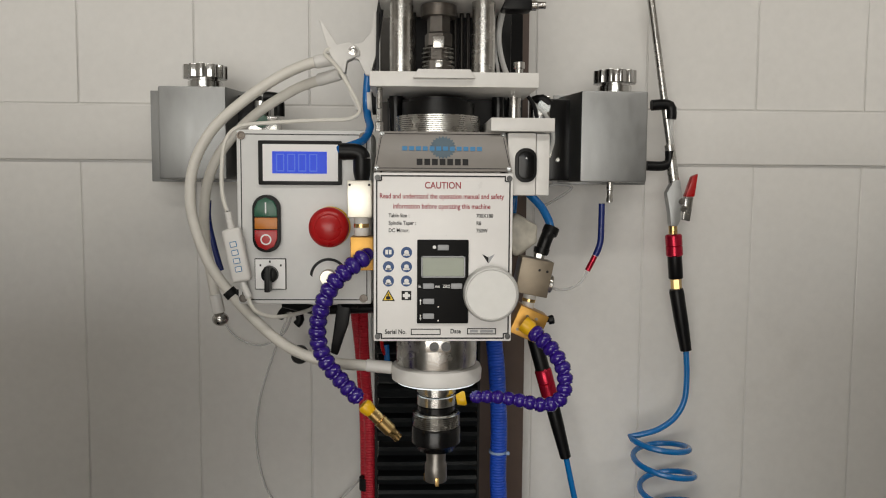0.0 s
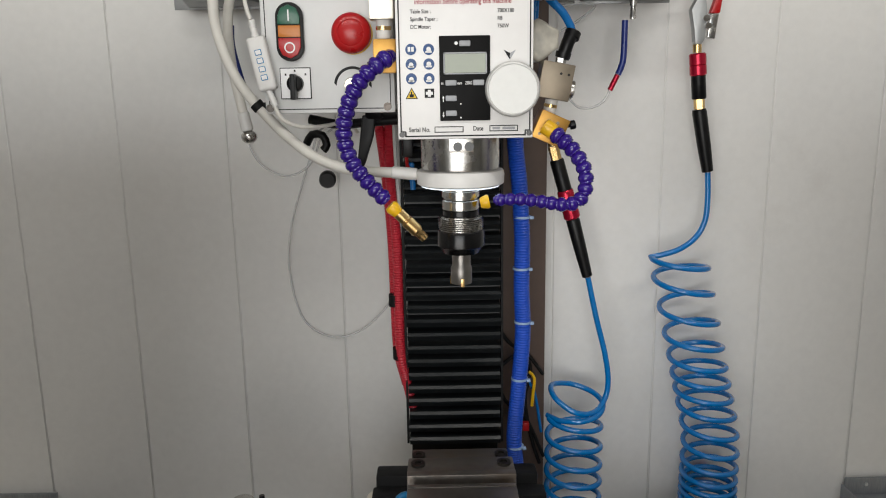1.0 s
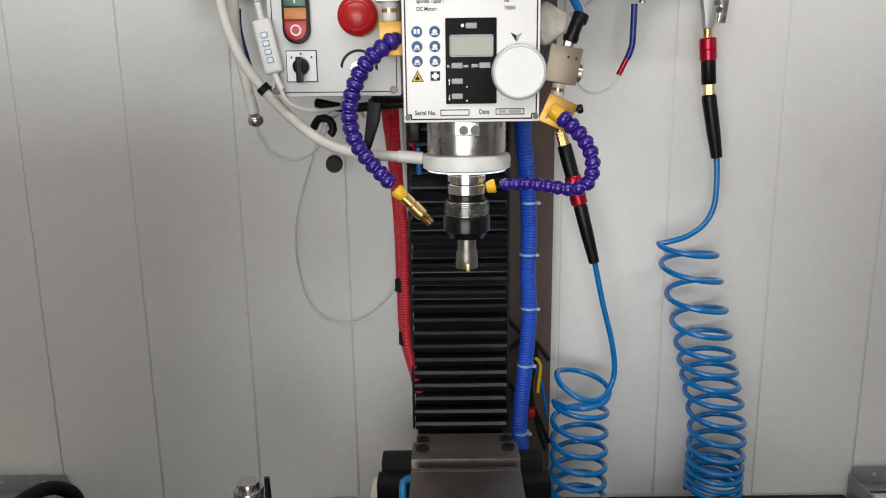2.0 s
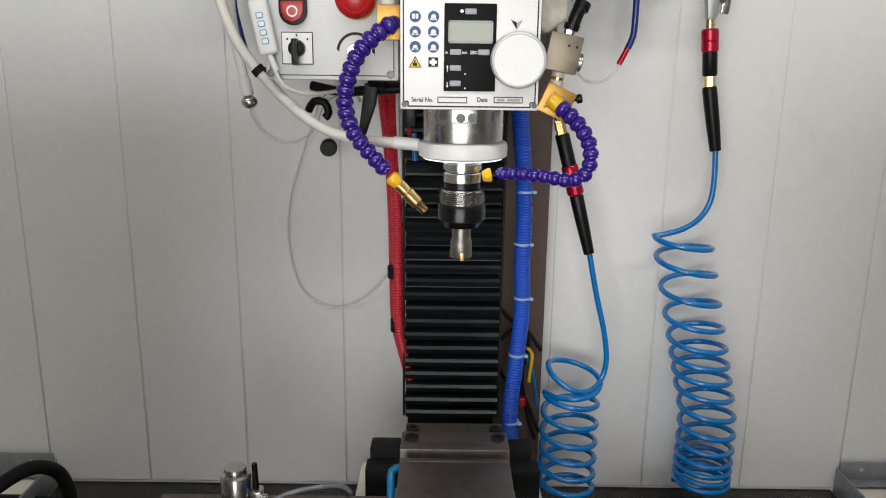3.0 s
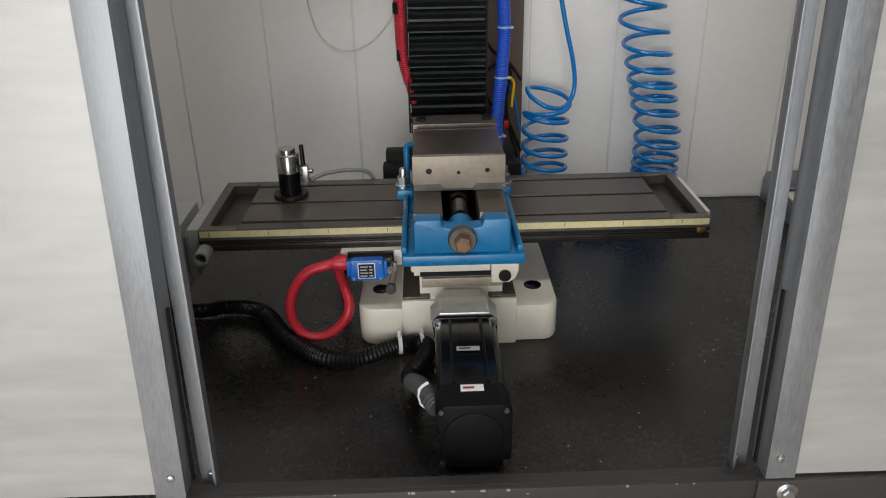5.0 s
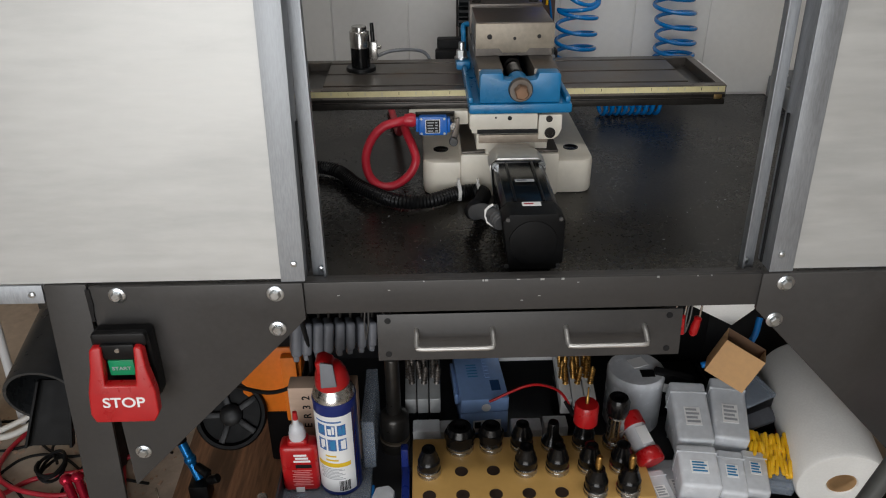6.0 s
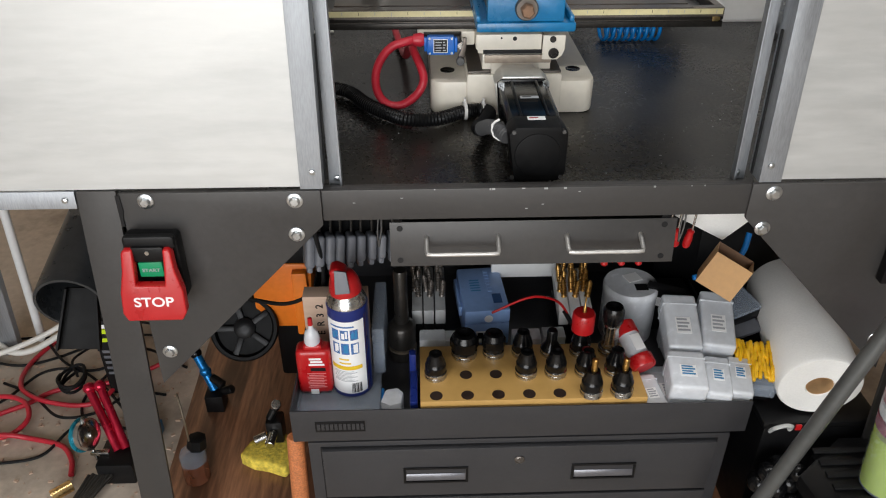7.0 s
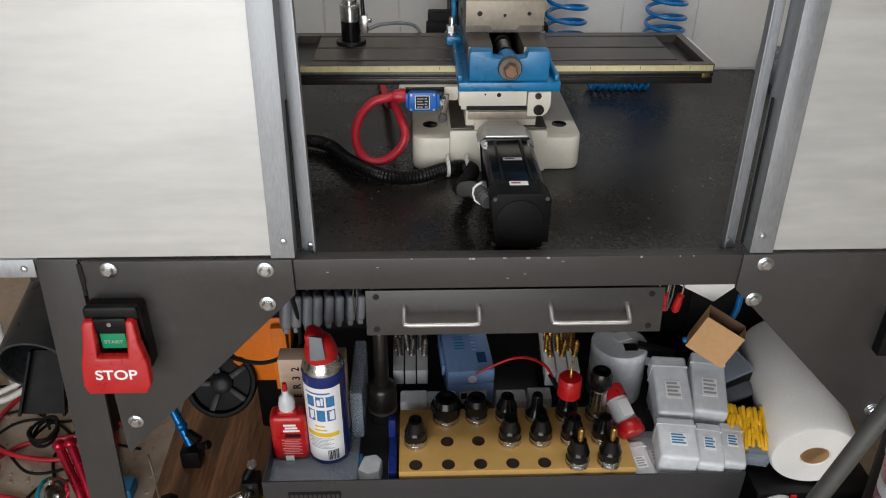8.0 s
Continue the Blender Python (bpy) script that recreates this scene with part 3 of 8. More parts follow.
part("end_cap", B(bx(TX + 0.337, TX + 0.346, TY0 + 0.030, TY1 - 0.012, TB, TZ - 0.0045, 0.002)), GREY_BOX, table, "white end cap")
part("end_plate", B(prism(rounded(-0.3540, -0.3370, TY0 + 0.010, TY1 - 0.052, 0.003), "xy", TB - 0.012, TZ - 0.003, 0.002)), ALU_CAST, table, "grey cast end plate")
part("motor_bracket", B(prism(rounded(-0.401, -0.368, TY0 + 0.030, TY1 - 0.055, 0.004), "xy", 0.640, TZ - 0.006, 0.003)), ALU_CAST, table, "grey cast motor bracket")
part("bracket_web", B(bx(-0.3675, -0.3545, TY0 + 0.038, TY1 - 0.066, 0.655, TZ - 0.024, 0.002)), ALU_CAST, table)
part("bracket_boss", B(lathe([(0.0095, 0), (0.0095, 0.026), (0.0068, 0.026), (0.0068, 0.006)], (-0.3290, TY0, 0.7130), (0, -1, 0), 20)), ALU_CAST, table)
part("bore_shade", B(lathe([(0.0066, 0.0062), (0.0066, 0.0070)], (-0.3290, TY0, 0.7130), (0, -1, 0), 16)), INK, table)
part("stop_tab", B(bx(TX + 0.318, TX + 0.330, TY0 - 0.004, TY0 - 0.001, TB + 0.009, TB + 0.016, 0.0005)), BRASS, table)
motor_x = thing("table_motor", (-0.47, 0.44, 0.66), "black servo motor on the table's end bracket", "motor")
part("body", B(bx(-0.510, -0.4015, 0.392, 0.472, 0.648, 0.728, 0.006)), BLACK, motor_x)
part("end_cover", B(bx(-0.556, -0.511, 0.396, 0.468, 0.652, 0.724, 0.008)), BLACK_GLOSS, motor_x)
part("label_plate", B(bx(-0.475, -0.450, 0.3915, 0.3922, 0.68, 0.70)), INK_GREY, motor_x)
solo("power_cable", B(tube([(-0.545, 0.472, 0.690), (-0.580, 0.52, 0.694), (-0.590, 0.60, 0.692), (-0.580, 0.68, 0.682), (-0.566, 0.725, 0.650), (-0.556, 0.73, 0.61), (-0.57, 0.735, 0.593), (-0.64, 0.74, 0.592), (-0.72, 0.74, 0.592)], 0.010, 10)), RUBBER, (-0.6, 0.7, 0.6), "black power cable looped behind the table motor", "cable")
solo("thin_cable", B(tube([(-0.60, 0.73, 0.586), (-0.5, 0.745, 0.586), (-0.42, 0.75, 0.585), (-0.33, 0.76, 0.585)], 0.0035, 8)), WHITE_HOSE, (-0.5, 0.74, 0.585), "thin grey cable lying on the tray", "cable")

# front servo motor
ym = thing("feed_motor", (0.005, 0.14, PLATE_Z), "black servo motor with a cast aluminium mount", "motor")
def octo(x, z, h, c):
    return [(x - h + c, z - h), (x + h - c, z - h), (x + h, z - h + c), (x + h, z + h - c), (x + h - c, z + h), (x - h + c, z + h), (x - h, z + h - c), (x - h, z + h - 0 - c)]
MX, MZ = 0.0055, 0.6305
part("mount", B(prism(octo(MX, MZ, 0.036, 0.012)[:7], "xz", 0.278, 0.309, 0.002), prism(octo(MX, MZ, 0.0415, 0.012)[:7], "xz", 0.2375, 0.2775, 0.002)), mat("bright_cast_aluminium", (0.66, 0.65, 0.62), 0.42, 0.75, var=0.1, scale=20, bump=0.05), ym, "cast aluminium motor mount")
part("body", B(prism(octo(MX, MZ, 0.0370, 0.006)[:7], "xz", 0.0955, 0.2285, 0.002), prism(octo(MX, MZ, 0.0395, 0.007)[:7], "xz", 0.229, 0.237, 0.001)), BLACK_GLOSS, ym)
part("face_ridge", B(bx(MX - 0.020, MX - 0.0165, 0.098, 0.228, 0.6655, 0.6695, 0.001), bx(MX + 0.0165, MX + 0.020, 0.098, 0.228, 0.6655, 0.6705, 0.001)), BLACK, ym)
part("encoder_cover", B(prism(octo(MX, MZ, 0.0395, 0.010)[:7], "xz", 0.055, 0.095, 0.003), lathe([(0.031, 0), (0.0305, 0.0015), (0.029, 0.002)], (MX, 0.055, MZ), (0, -1, 0), 32)), MATTE, ym)
for x in (-0.0275, 0.0385):
    for z in (0.664, 0.598):
        part("screw", B(lathe([(0.0055, 0), (0.0055, 0.005), (0.003, 0.005), (0.003, 0.002)], (x, 0.229, z), (0, -1, 0), 16)), ZINC, ym)
        part("cover_screw", B(lathe([(0.0026, 0), (0.0026, 0.003), (0.0014, 0.003)], (x, 0.055, z), (0, -1, 0), 12)), DULL_BOLT, ym)
for y, w, h in ((0.160, 0.013, 0.008), (0.085, 0.012, 0.011)):
    tag = part("label_plate", B(bx(MX - w, MX + w, y - h / 2, y + h / 2, 0.6702, 0.6708)), INK_GREY if h < 0.01 else INK_WHITE, ym, "small printed type plate")
    part("printed_bar", B(bx(MX - w * 0.8, MX + w * 0.2, y - h * 0.15, y + h * 0.15, 0.6710, 0.6712)), INK if h < 0.01 else INK_RED, tag)
part("cable_outlet", B(tube([(-0.031, 0.092, 0.640), (-0.039, 0.110, 0.641), (-0.050, 0.146, 0.632), (-0.060, 0.176, 0.616)], 0.0098, 14, rib=0.0012, pitch=0.005)), mat("dark_grey_boot", (0.06, 0.06, 0.062), 0.5, var=0.1, bump=0.1), ym, "grey corrugated cable boot")
part("cable_tie", B(tube([(-0.034, 0.104, 0.628), (-0.048, 0.108, 0.634), (-0.050, 0.116, 0.648), (-0.040, 0.120, 0.654)], 0.0018, 8)), WHITE, ym)
solo("motor_conduit", B(tube([(-0.060, 0.178, 0.614), (-0.062, 0.205, 0.606), (-0.048, 0.240, 0.602), (-0.040, 0.275, 0.599), (-0.052, 0.294, 0.596), (-0.080, 0.292, 0.594), (-0.126, 0.264, 0.594), (-0.176, 0.268, 0.594), (-0.231, 0.322, 0.594), (-0.268, 0.382, 0.594), (-0.300, 0.405, 0.594), (-0.335, 0.408, 0.594), (-0.38, 0.40, 0.594), (-0.52, 0.42, 0.594)], 0.0100, 14, rib=0.0014, pitch=0.005)), BLACK, (-0.2, 0.27, PLATE_Z), "black corrugated cable conduit lying on the tray", "cable")
for x, y in ((-0.0775, 0.2930), (-0.0480, 0.2910)):
    solo("zip_tie", B(lathe([(0.0135, -0.0025), (0.0148, -0.0025), (0.0148, 0.0025), (0.0135, 0.0025)], (x, y, 0.596), (1, 0.15, 0), 20), bx(x - 0.002, x + 0.002, y - 0.004, y + 0.004, 0.608, 0.617, 0.001)), WHITE, (x, y, 0.59), "white zip tie round the black conduit", "zip tie", "zip ties on the conduit")

# limit switch with its red conduit
ls = thing("limit_switch", (-0.116, 0.32, 0.685), "blue limit switch with a black and white label", "switch")
part("body", B(prism(rounded(-0.1430, -0.1000, 0.6830, 0.7120, 0.003), "xz", 0.3070, 0.3200, 0.002)), BLUE_SWITCH, ls)
part("side_ear", B(bx(-0.1475, -0.1430, 0.310, 0.319, 0.688, 0.709, 0.001)), BLUE_SWITCH, ls)
part("side_ear", B(bx(-0.1000, -0.0955, 0.309, 0.3195, 0.686, 0.709, 0.002)), BLUE_SWITCH, ls)
part("back_cover", B(bx(-0.1400, -0.0900, 0.3203, 0.3342, 0.690, 0.7085, 0.002)), STEEL_OIL, ls, "oily black back cover")
lp_ = part("label_plate", B(bx(-0.1330, -0.1110, 0.3062, 0.3068, 0.6868, 0.7082)), INK_WHITE, ls, "black label with a white rim")
part("label_face", B(bx(-0.1320, -0.1120, 0.3058, 0.3062, 0.6878, 0.7072)), INK, lp_)
for k in range(4):
    part("printed_bar", B(bx(-0.1300, -0.1215 + 0.0015 * (k % 2), 0.3054, 0.3057, 0.6898 + 0.0043 * k, 0.6914 + 0.0043 * k)), INK_GREY, lp_)
    part("printed_bar", B(bx(-0.1185, -0.1140 - 0.001 * (k % 2), 0.3054, 0.3057, 0.6898 + 0.0043 * k, 0.6917 + 0.0043 * k)), INK_GREY, lp_)
part("gland", B(lathe([(0.009, 0), (0.011, 0.006), (0.009, 0.017)], (-0.1475, 0.320, 0.7035), (-1, 0, 0), 16)), RED_LOOM, ls)
part("lever", B(prism([(-0.0870, 0.7130), (-0.0820, 0.7130), (-0.0825, 0.6980), (-0.0860, 0.6800), (-0.0930, 0.6730), (-0.0970, 0.6780), (-0.0925, 0.6900), (-0.0880, 0.7020)], "xz", 0.2960, 0.3020, 0.001)), STEEL_WAY, ls, "worn steel roller lever")
part("roller", B(cy((-0.0915, 0.2890, 0.6780), (-0.0915, 0.2955, 0.6780), 0.0068, n=18, b=0.001)), DULL_BOLT, ls)
part("pivot", B(cy((-0.0900, 0.3020, 0.6985), (-0.0900, 0.3202, 0.6985), 0.006, n=14)), STEEL, ls)
part("bracket", B(bx(-0.148, -0.088, 0.3345, 0.3378, 0.684, 0.711, 0.001)), STEEL_OIL, ls)
for x in (-0.1390, -0.1045):
    for z in (0.6860, 0.7090):
        part("screw", B(lathe([(0.0022, 0), (0.0018, 0.001)], (x, 0.307, z), (0, -1, 0), 10)), ZINC, ls)
ls.location.x += 0.006
solo("red_conduit", B(tube([(-0.157, 0.320, 0.7035), (-0.168, 0.314, 0.703), (-0.191, 0.312, 0.696), (-0.210, 0.312, 0.675), (-0.2195, 0.312, 0.647), (-0.216, 0.312, 0.618), (-0.200, 0.312, 0.600), (-0.177, 0.312, 0.600), (-0.154, 0.312, 0.617), (-0.1430, 0.316, 0.638), (-0.147, 0.330, 0.656), (-0.157, 0.352, 0.672), (-0.163, 0.40, 0.672), (-0.168, 0.47, 0.640), (-0.175, 0.54, 0.605), (-0.185, 0.63, 0.592), (-0.2, 0.75, 0.592)], 0.0066, 12, rib=0.0003, pitch=0.0032)), RED_LOOM, (-0.2, 0.28, PLATE_Z), "red corrugated conduit in a loop", "cable")

# ---- machine vise ----
V, VB = 0.003, 0.7435
vise = thing("machine_vise", (V, 0.36, VB), "blue cast machine vise with worn steel jaws", "vise")
part("base", B(bx(V - 0.070, V + 0.073, 0.221, 0.520, VB, 0.7575, 0.004)), BLUE_VISE, vise)
part("front_plate", B(prism([(V - 0.0550, 0.7580), (V + 0.0555, 0.7580), (V + 0.0555, 0.7965), (V + 0.0520, 0.7995), (V + 0.0250, 0.7995), (V + 0.0230, 0.7910), (V + 0.0150, 0.7895), (V - 0.0150, 0.7895), (V - 0.0225, 0.7910), (V - 0.0240, 0.7995), (V - 0.0515, 0.7995), (V - 0.0550, 0.7965)], "xz", 0.2250, 0.2480, 0.0025)), BLUE_VISE, vise, "blue cast front plate with a notched top")
for s in (-1, 1):
    part("body", B(bx(*sorted((V + s * 0.024, V + s * 0.054)), 0.2483, 0.515, 0.7580, 0.7725, 0.003)), BLUE_VISE, vise)
    part("bed", B(bx(*sorted((V + s * 0.0215, V + s * 0.0555)), 0.2483, 0.515, 0.7728, 0.7990, 0.001)), STEEL_WAY, vise, "worn ground steel bed way")
part("screw_cavity", B(bx(V - 0.0235, V + 0.0235, 0.2483, 0.45, 0.7578, 0.7600)), INK, vise)
part("moving_jaw", B(bx(V - 0.055, V + 0.056, 0.3150, 0.4190, 0.8115, 0.8480, 0.0015), bx(V - 0.055, V + 0.056, 0.3200, 0.4150, 0.7993, 0.8112)), STEEL_WAY, vise)
jaw = part("jaw_plate", B(prism([(V - 0.056, 0.8120), (V - 0.022, 0.8120), (V - 0.017, 0.8060), (V + 0.017, 0.8060), (V + 0.022, 0.8120), (V + 0.057, 0.8120), (V + 0.057, 0.8475), (V - 0.056, 0.8475)], "xz", 0.3085, 0.3147, 0.001)), mat("greasy_ground_jaw", (0.27, 0.235, 0.185), 0.42, 0.2, var=0.16, scale=18, fine=140, bump=0.05, stain=((0.16, 0.12, 0.085), 14, 0.55, 0.8)), vise, "brown-stained ground jaw plate")
# holes in the jaw plate, their dark insides painted as black discs
for x, r in ((-0.036, 0.0038), (0.000, 0.0024), (0.035, 0.0030)):
    part("jaw_hole", B(lathe([(r, 0), (r * 0.9, 0.0006), (r * 0.4, 0.0008)], (V + x, 0.3085, 0.8290 if x else 0.8265), (0, -1, 0), 12)), INK, jaw)
part("jaw_top_strip", B(bx(V - 0.055, V + 0.056, 0.4195, 0.4260, 0.8085, 0.8482, 0.001)), STEEL_WAY, vise, "bright worn jaw edge")
part("fixed_jaw_plate", B(bx(V - 0.056, V + 0.058, 0.4420, 0.4530, 0.8030, 0.8490, 0.001)), STEEL_WAY, vise)
part("fixed_jaw", B(bx(V - 0.056, V + 0.058, 0.4535, 0.4850, 0.7993, 0.8475, 0.002), bx(V - 0.053, V + 0.055, 0.4850, 0.5200, 0.7580, 0.8400, 0.002)), STEEL_WAY, vise)
for x in (-0.045, 0.047):
    for y in (0.468, 0.502):
        part("cap_screw", B(lathe([(0.0075, 0), (0.0075, 0.003), (0.004, 0.003), (0.004, 0.0008)], (V + x, y, 0.8475 if y < 0.48 else 0.8400), (0, 0, 1), 18)), STEEL_OIL, vise)
part("nut_boss", B(lathe([(0.0150, 0), (0.0150, 0.038), (0.0140, 0.040)], (V, 0.2640, 0.7770), (0, -1, 0), 32)), BLUE_VISE, vise)
part("screw", B(lathe([(0.0095, 0), (0.0095, 0.05), (0.0125, 0.052), (0.0125, 0.16)], (V, 0.2765, 0.7810), (0, 1, 0), 20), *[lathe([(0.0095, 0), (0.0107, 0.001), (0.0095, 0.002)], (V, 0.2785 + 0.0042 * k, 0.7810), (0, 1, 0), 18) for k in range(9)]), STEEL_OIL, vise)
part("collar", B(lathe([(0.0165, 0), (0.0165, 0.006), (0.0150, 0.008), (0.0110, 0.008)], (V, 0.2230, 0.7780), (0, -1, 0), 32)), STEEL_WAY, vise)
part("hex_end", B(lathe([(0.0098, 0.008), (0.0098, 0.021), (0.0080, 0.0225)], (V, 0.2230, 0.7780), (0, -1, 0), 6)), mat("rusty_steel_hex", (0.20, 0.12, 0.075), 0.55, 0.6, var=0.35, scale=60, bump=0.2), vise, "rust-stained hexagon drive end")
for s in (-1, 1):
    part("side_rail", B(bx(*sorted((V + s * 0.064, V + s * 0.0705)), 0.226, 0.395, 0.7578, 0.7660, 0.002)), BLUE_VISE, vise)
    cx = 0.0710 if s < 0 else 0.0660
    part("clamp_ear", B(bx(*sorted((V + s * 0.0570, V + s * (cx + 0.009))), 0.395, 0.430, 0.7578, 0.7720, 0.004)), BLUE_VISE, vise)
    part("clamp_nut", B(lathe([(0.011, 0), (0.011, 0.003)], (V + s * cx, 0.412, 0.772), (0, 0, 1), 20), lathe([(0.0085, 0.003), (0.0085, 0.014)], (V + s * cx, 0.412, 0.772), (0, 0, 1), 6), lathe([(0.005, 0.014), (0.005, 0.024), (0.004, 0.026)], (V + s * cx, 0.412, 0.772), (0, 0, 1), 12)), ZINC, vise, "zinc clamping stud and nut")
part("side_bar", B(tube([(V - 0.0665, 0.436, 0.764), (V - 0.0660, 0.450, 0.800), (V - 0.0660, 0.462, 0.812), (V - 0.0575, 0.466, 0.814)], 0.0042, 10)), BLUE_VISE, vise)

# tool setter on the table
TSX, TSY = -0.231, 0.464
ts = thing("tool_setter", (TSX, TSY, TZ), "black and chrome tool length setter on a round base", "tool setter")
part("base", B(lathe([(0.0245, 0), (0.0245, 0.004), (0.0230, 0.006)], (TSX, TSY, TZ), (0, 0, 1), 32)), BLACK, ts)
part("body", B(lathe([(0.0155, 0.006), (0.0155, 0.038)], (TSX, TSY, TZ), (0, 0, 1), 28)), BLACK_GLOSS, ts)
part("sleeve", B(lathe([(0.0162, 0.038), (0.0162, 0.062), (0.0148, 0.064)], (TSX, TSY, TZ), (0, 0, 1), 28)), STEEL, ts)
part("anvil", B(lathe([(0.0120, 0.064), (0.0120, 0.070), (0.0112, 0.0715)], (TSX, TSY, TZ), (0, 0, 1), 24)), STEEL, ts)
part("side_block", B(bx(TSX + 0.0162, TSX + 0.0285, TSY - 0.010, TSY + 0.006, TZ + 0.018, TZ + 0.047, 0.002)), STEEL, ts)
part("screw", B(cy((TSX + 0.0285, TSY - 0.003, TZ + 0.038), (TSX + 0.0345, TSY - 0.004, TZ + 0.038), 0.0034, n=10)), STEEL, ts)
part("air_nozzle", B(cy((TSX + 0.0215, TSY - 0.002, TZ + 0.047), (TSX + 0.0205, TSY, TZ + 0.076), 0.0036, 0.0030, 12)), BLACK_GLOSS, ts)
solo("braided_cable", B(tube([(TSX + 0.028, TSY + 0.004, TZ + 0.022), (TSX + 0.050, TSY + 0.026, TZ + 0.024), (TSX + 0.085, TSY + 0.048, TZ + 0.020), (TSX + 0.108, TSY + 0.066, TZ + 0.008), (TSX + 0.116, TSY + 0.078, TZ - 0.02), (TSX + 0.12, TSY + 0.10, TZ - 0.10), (TSX + 0.12, TSY + 0.14, PLATE_Z + 0.006)], 0.0026, 10, rib=0.0005, pitch=0.0026)), ALU, (-0.16, 0.50, 0.74), "steel braided cable from the tool setter", "cable")

# way cover bulges behind the table
wc = thing("way_cover", (0.0, 0.62, PLATE_Z), "black folded rubber way cover behind the table", "way cover")
part("fold", B(bx(-0.106, 0.116, 0.592, 0.622, PLATE_Z, 0.738, 0.004)), RUBBER, wc)
part("fold", B(bx(-0.102, 0.108, 0.622, 0.652, PLATE_Z, 0.752, 0.004)), RUBBER, wc)

# ---- column with its pleated cover ----
col = thing("mill_column", (0.003, 0.76, PLATE_Z), "mill column with a pleated black rubber way cover and brown rear board", "mill column")
part("casting", B(bx(-0.058, 0.064, 0.715, 0.774, PLATE_Z, 1.70, 0.004)), STEEL_OIL, col)
part("column_cap", B(bx(0.0645, 0.118, 0.70, 0.775, 1.40, 1.75, 0.002)), MATTE, col, "black upper column cover")
part("rear_board", B(bx(-0.06, 0.137, 0.776, 0.806, PLATE_Z, 1.75, 0.002)), BROWN, col, "brown painted rear board")
def pleats(bm):
    z, k = 0.755, 0
    t = bmesh.new()
    rows = []
    while z < 1.205:
        for dz, y in ((0.0, 0.7115), (0.004, 0.7115), (0.0055, 0.6935), (0.013, 0.6895), (0.0165, 0.6925), (0.0178, 0.7115)):
            wob = 0.0008 * math.sin(k * 1.7 + y * 50)
            rows.append((z + dz, y + wob, 0.0625 + 0.0006 * math.sin(k * 2.3)))
        z += 0.0188
        k += 1
    vs = [[t.verts.new((0.003 - w, y, zz)), t.verts.new((0.003 - w * 0.5, y - 0.0006, zz)), t.verts.new((0.003 + w * 0.5, y - 0.0006, zz)), t.verts.new((0.003 + w, y, zz)), t.verts.new((0.003 + w, 0.714, zz)), t.verts.new((0.003 - w, 0.714, zz))] for zz, y, w in rows]
    for a, b in zip(vs, vs[1:]):
        for i in range(6):
            t.faces.new((a[i], a[(i + 1) % 6], b[(i + 1) % 6], b[i]))
    t.faces.new(vs[0])
    t.faces.new(vs[-1])
    bmesh.ops.recalc_face_normals(t, faces=t.faces)
    merge(bm, t)
part("pleated_cover", B(pleats), BELLOWS, col, "pleated black rubber way cover")
part("edge_strip", B(bx(-0.0635, -0.0605, 0.698, 0.7145, 0.76, 1.2), bx(0.0665, 0.0695, 0.698, 0.7145, 0.76, 1.2)), RUBBER, col)

# ---- milling head ----
HC = 0.0125
head = thing("milling_unit", (HC, 0.56, 1.19), "pale grey enamelled milling head with printed label plates", "milling unit")
part("casting", B(bx(-0.050, 0.074, 0.500, 0.70, 1.196, 1.355, 0.006), prism([(0.502, 1.352), (0.70, 1.352), (0.70, 1.398), (0.513, 1.398)], "yz", -0.047, 0.070, 0.003)), HEAD_WHITE, head)
panel = part("front_panel", B(bx(-0.0545, 0.0805, 0.487, 0.4995, 1.193, 1.3575, 0.0015)), LABEL_WHITE, head, "white printed front label panel with a black border")
PY = 0.4868
def outline(x0, x1, z0, z1, w, y, dy=0.0003):
    return [bx(x0, x1, y - dy, y, z0, z0 + w), bx(x0, x1, y - dy, y, z1 - w, z1), bx(x0, x0 + w, y - dy, y, z0, z1), bx(x1 - w, x1, y - dy, y, z0, z1)]
def notched(x0, x1, z0, z1, w, y, c=0.0052):
    return [bx(x0 + c, x1 - c, y - 0.0003, y, z0, z0 + w), bx(x0 + c, x1 - c, y - 0.0003, y, z1 - w, z1), bx(x0, x0 + w, y - 0.0003, y, z0 + c, z1 - c), bx(x1 - w, x1, y - 0.0003, y, z0 + c, z1 - c),
            *[f for sx in (x0, x1) for sz in (z0, z1) for f in (bx(*sorted((sx, sx + (c if sx == x0 else -c))), y - 0.0003, y, sz + (c if sz == z0 else -c) - w / 2, sz + (c if sz == z0 else -c) + w / 2), bx(sx + (c if sx == x0 else -c) - w / 2, sx + (c if sx == x0 else -c) + w / 2, y - 0.0003, y, *sorted((sz, sz + (c if sz == z0 else -c)))))]]
part("border", B(*notched(-0.0520, 0.0780, 1.1955, 1.3550, 0.0013, PY)), INK, panel)
def cap_screw(parent, x, y, z, r=0.0028, axis=(0, -1, 0), mt=None):
    return part("screw", B(lathe([(r, 0), (r, 0.0016), (r * 0.62, 0.0016), (r * 0.55, 0.0006)], (x, y, z), axis, 16)), mt or DULL_BOLT, parent)
for x in (-0.0505, 0.0768):
    for z in (1.198, 1.3525):
        cap_screw(panel, x, 0.487, z)
words("CAUTION", (HC, PY, 1.3425), 0.0090, INK_RED, panel, align="CENTER", stretch=0.87)
words("Read and understand the operation manual and safety", (HC - 0.001, PY, 1.3327), 0.0069, INK_RED, panel, align="CENTER", stretch=0.80)
words("information before operating this machine", (HC - 0.001, PY, 1.3230), 0.0069, INK_RED, panel, align="CENTER", stretch=0.80)
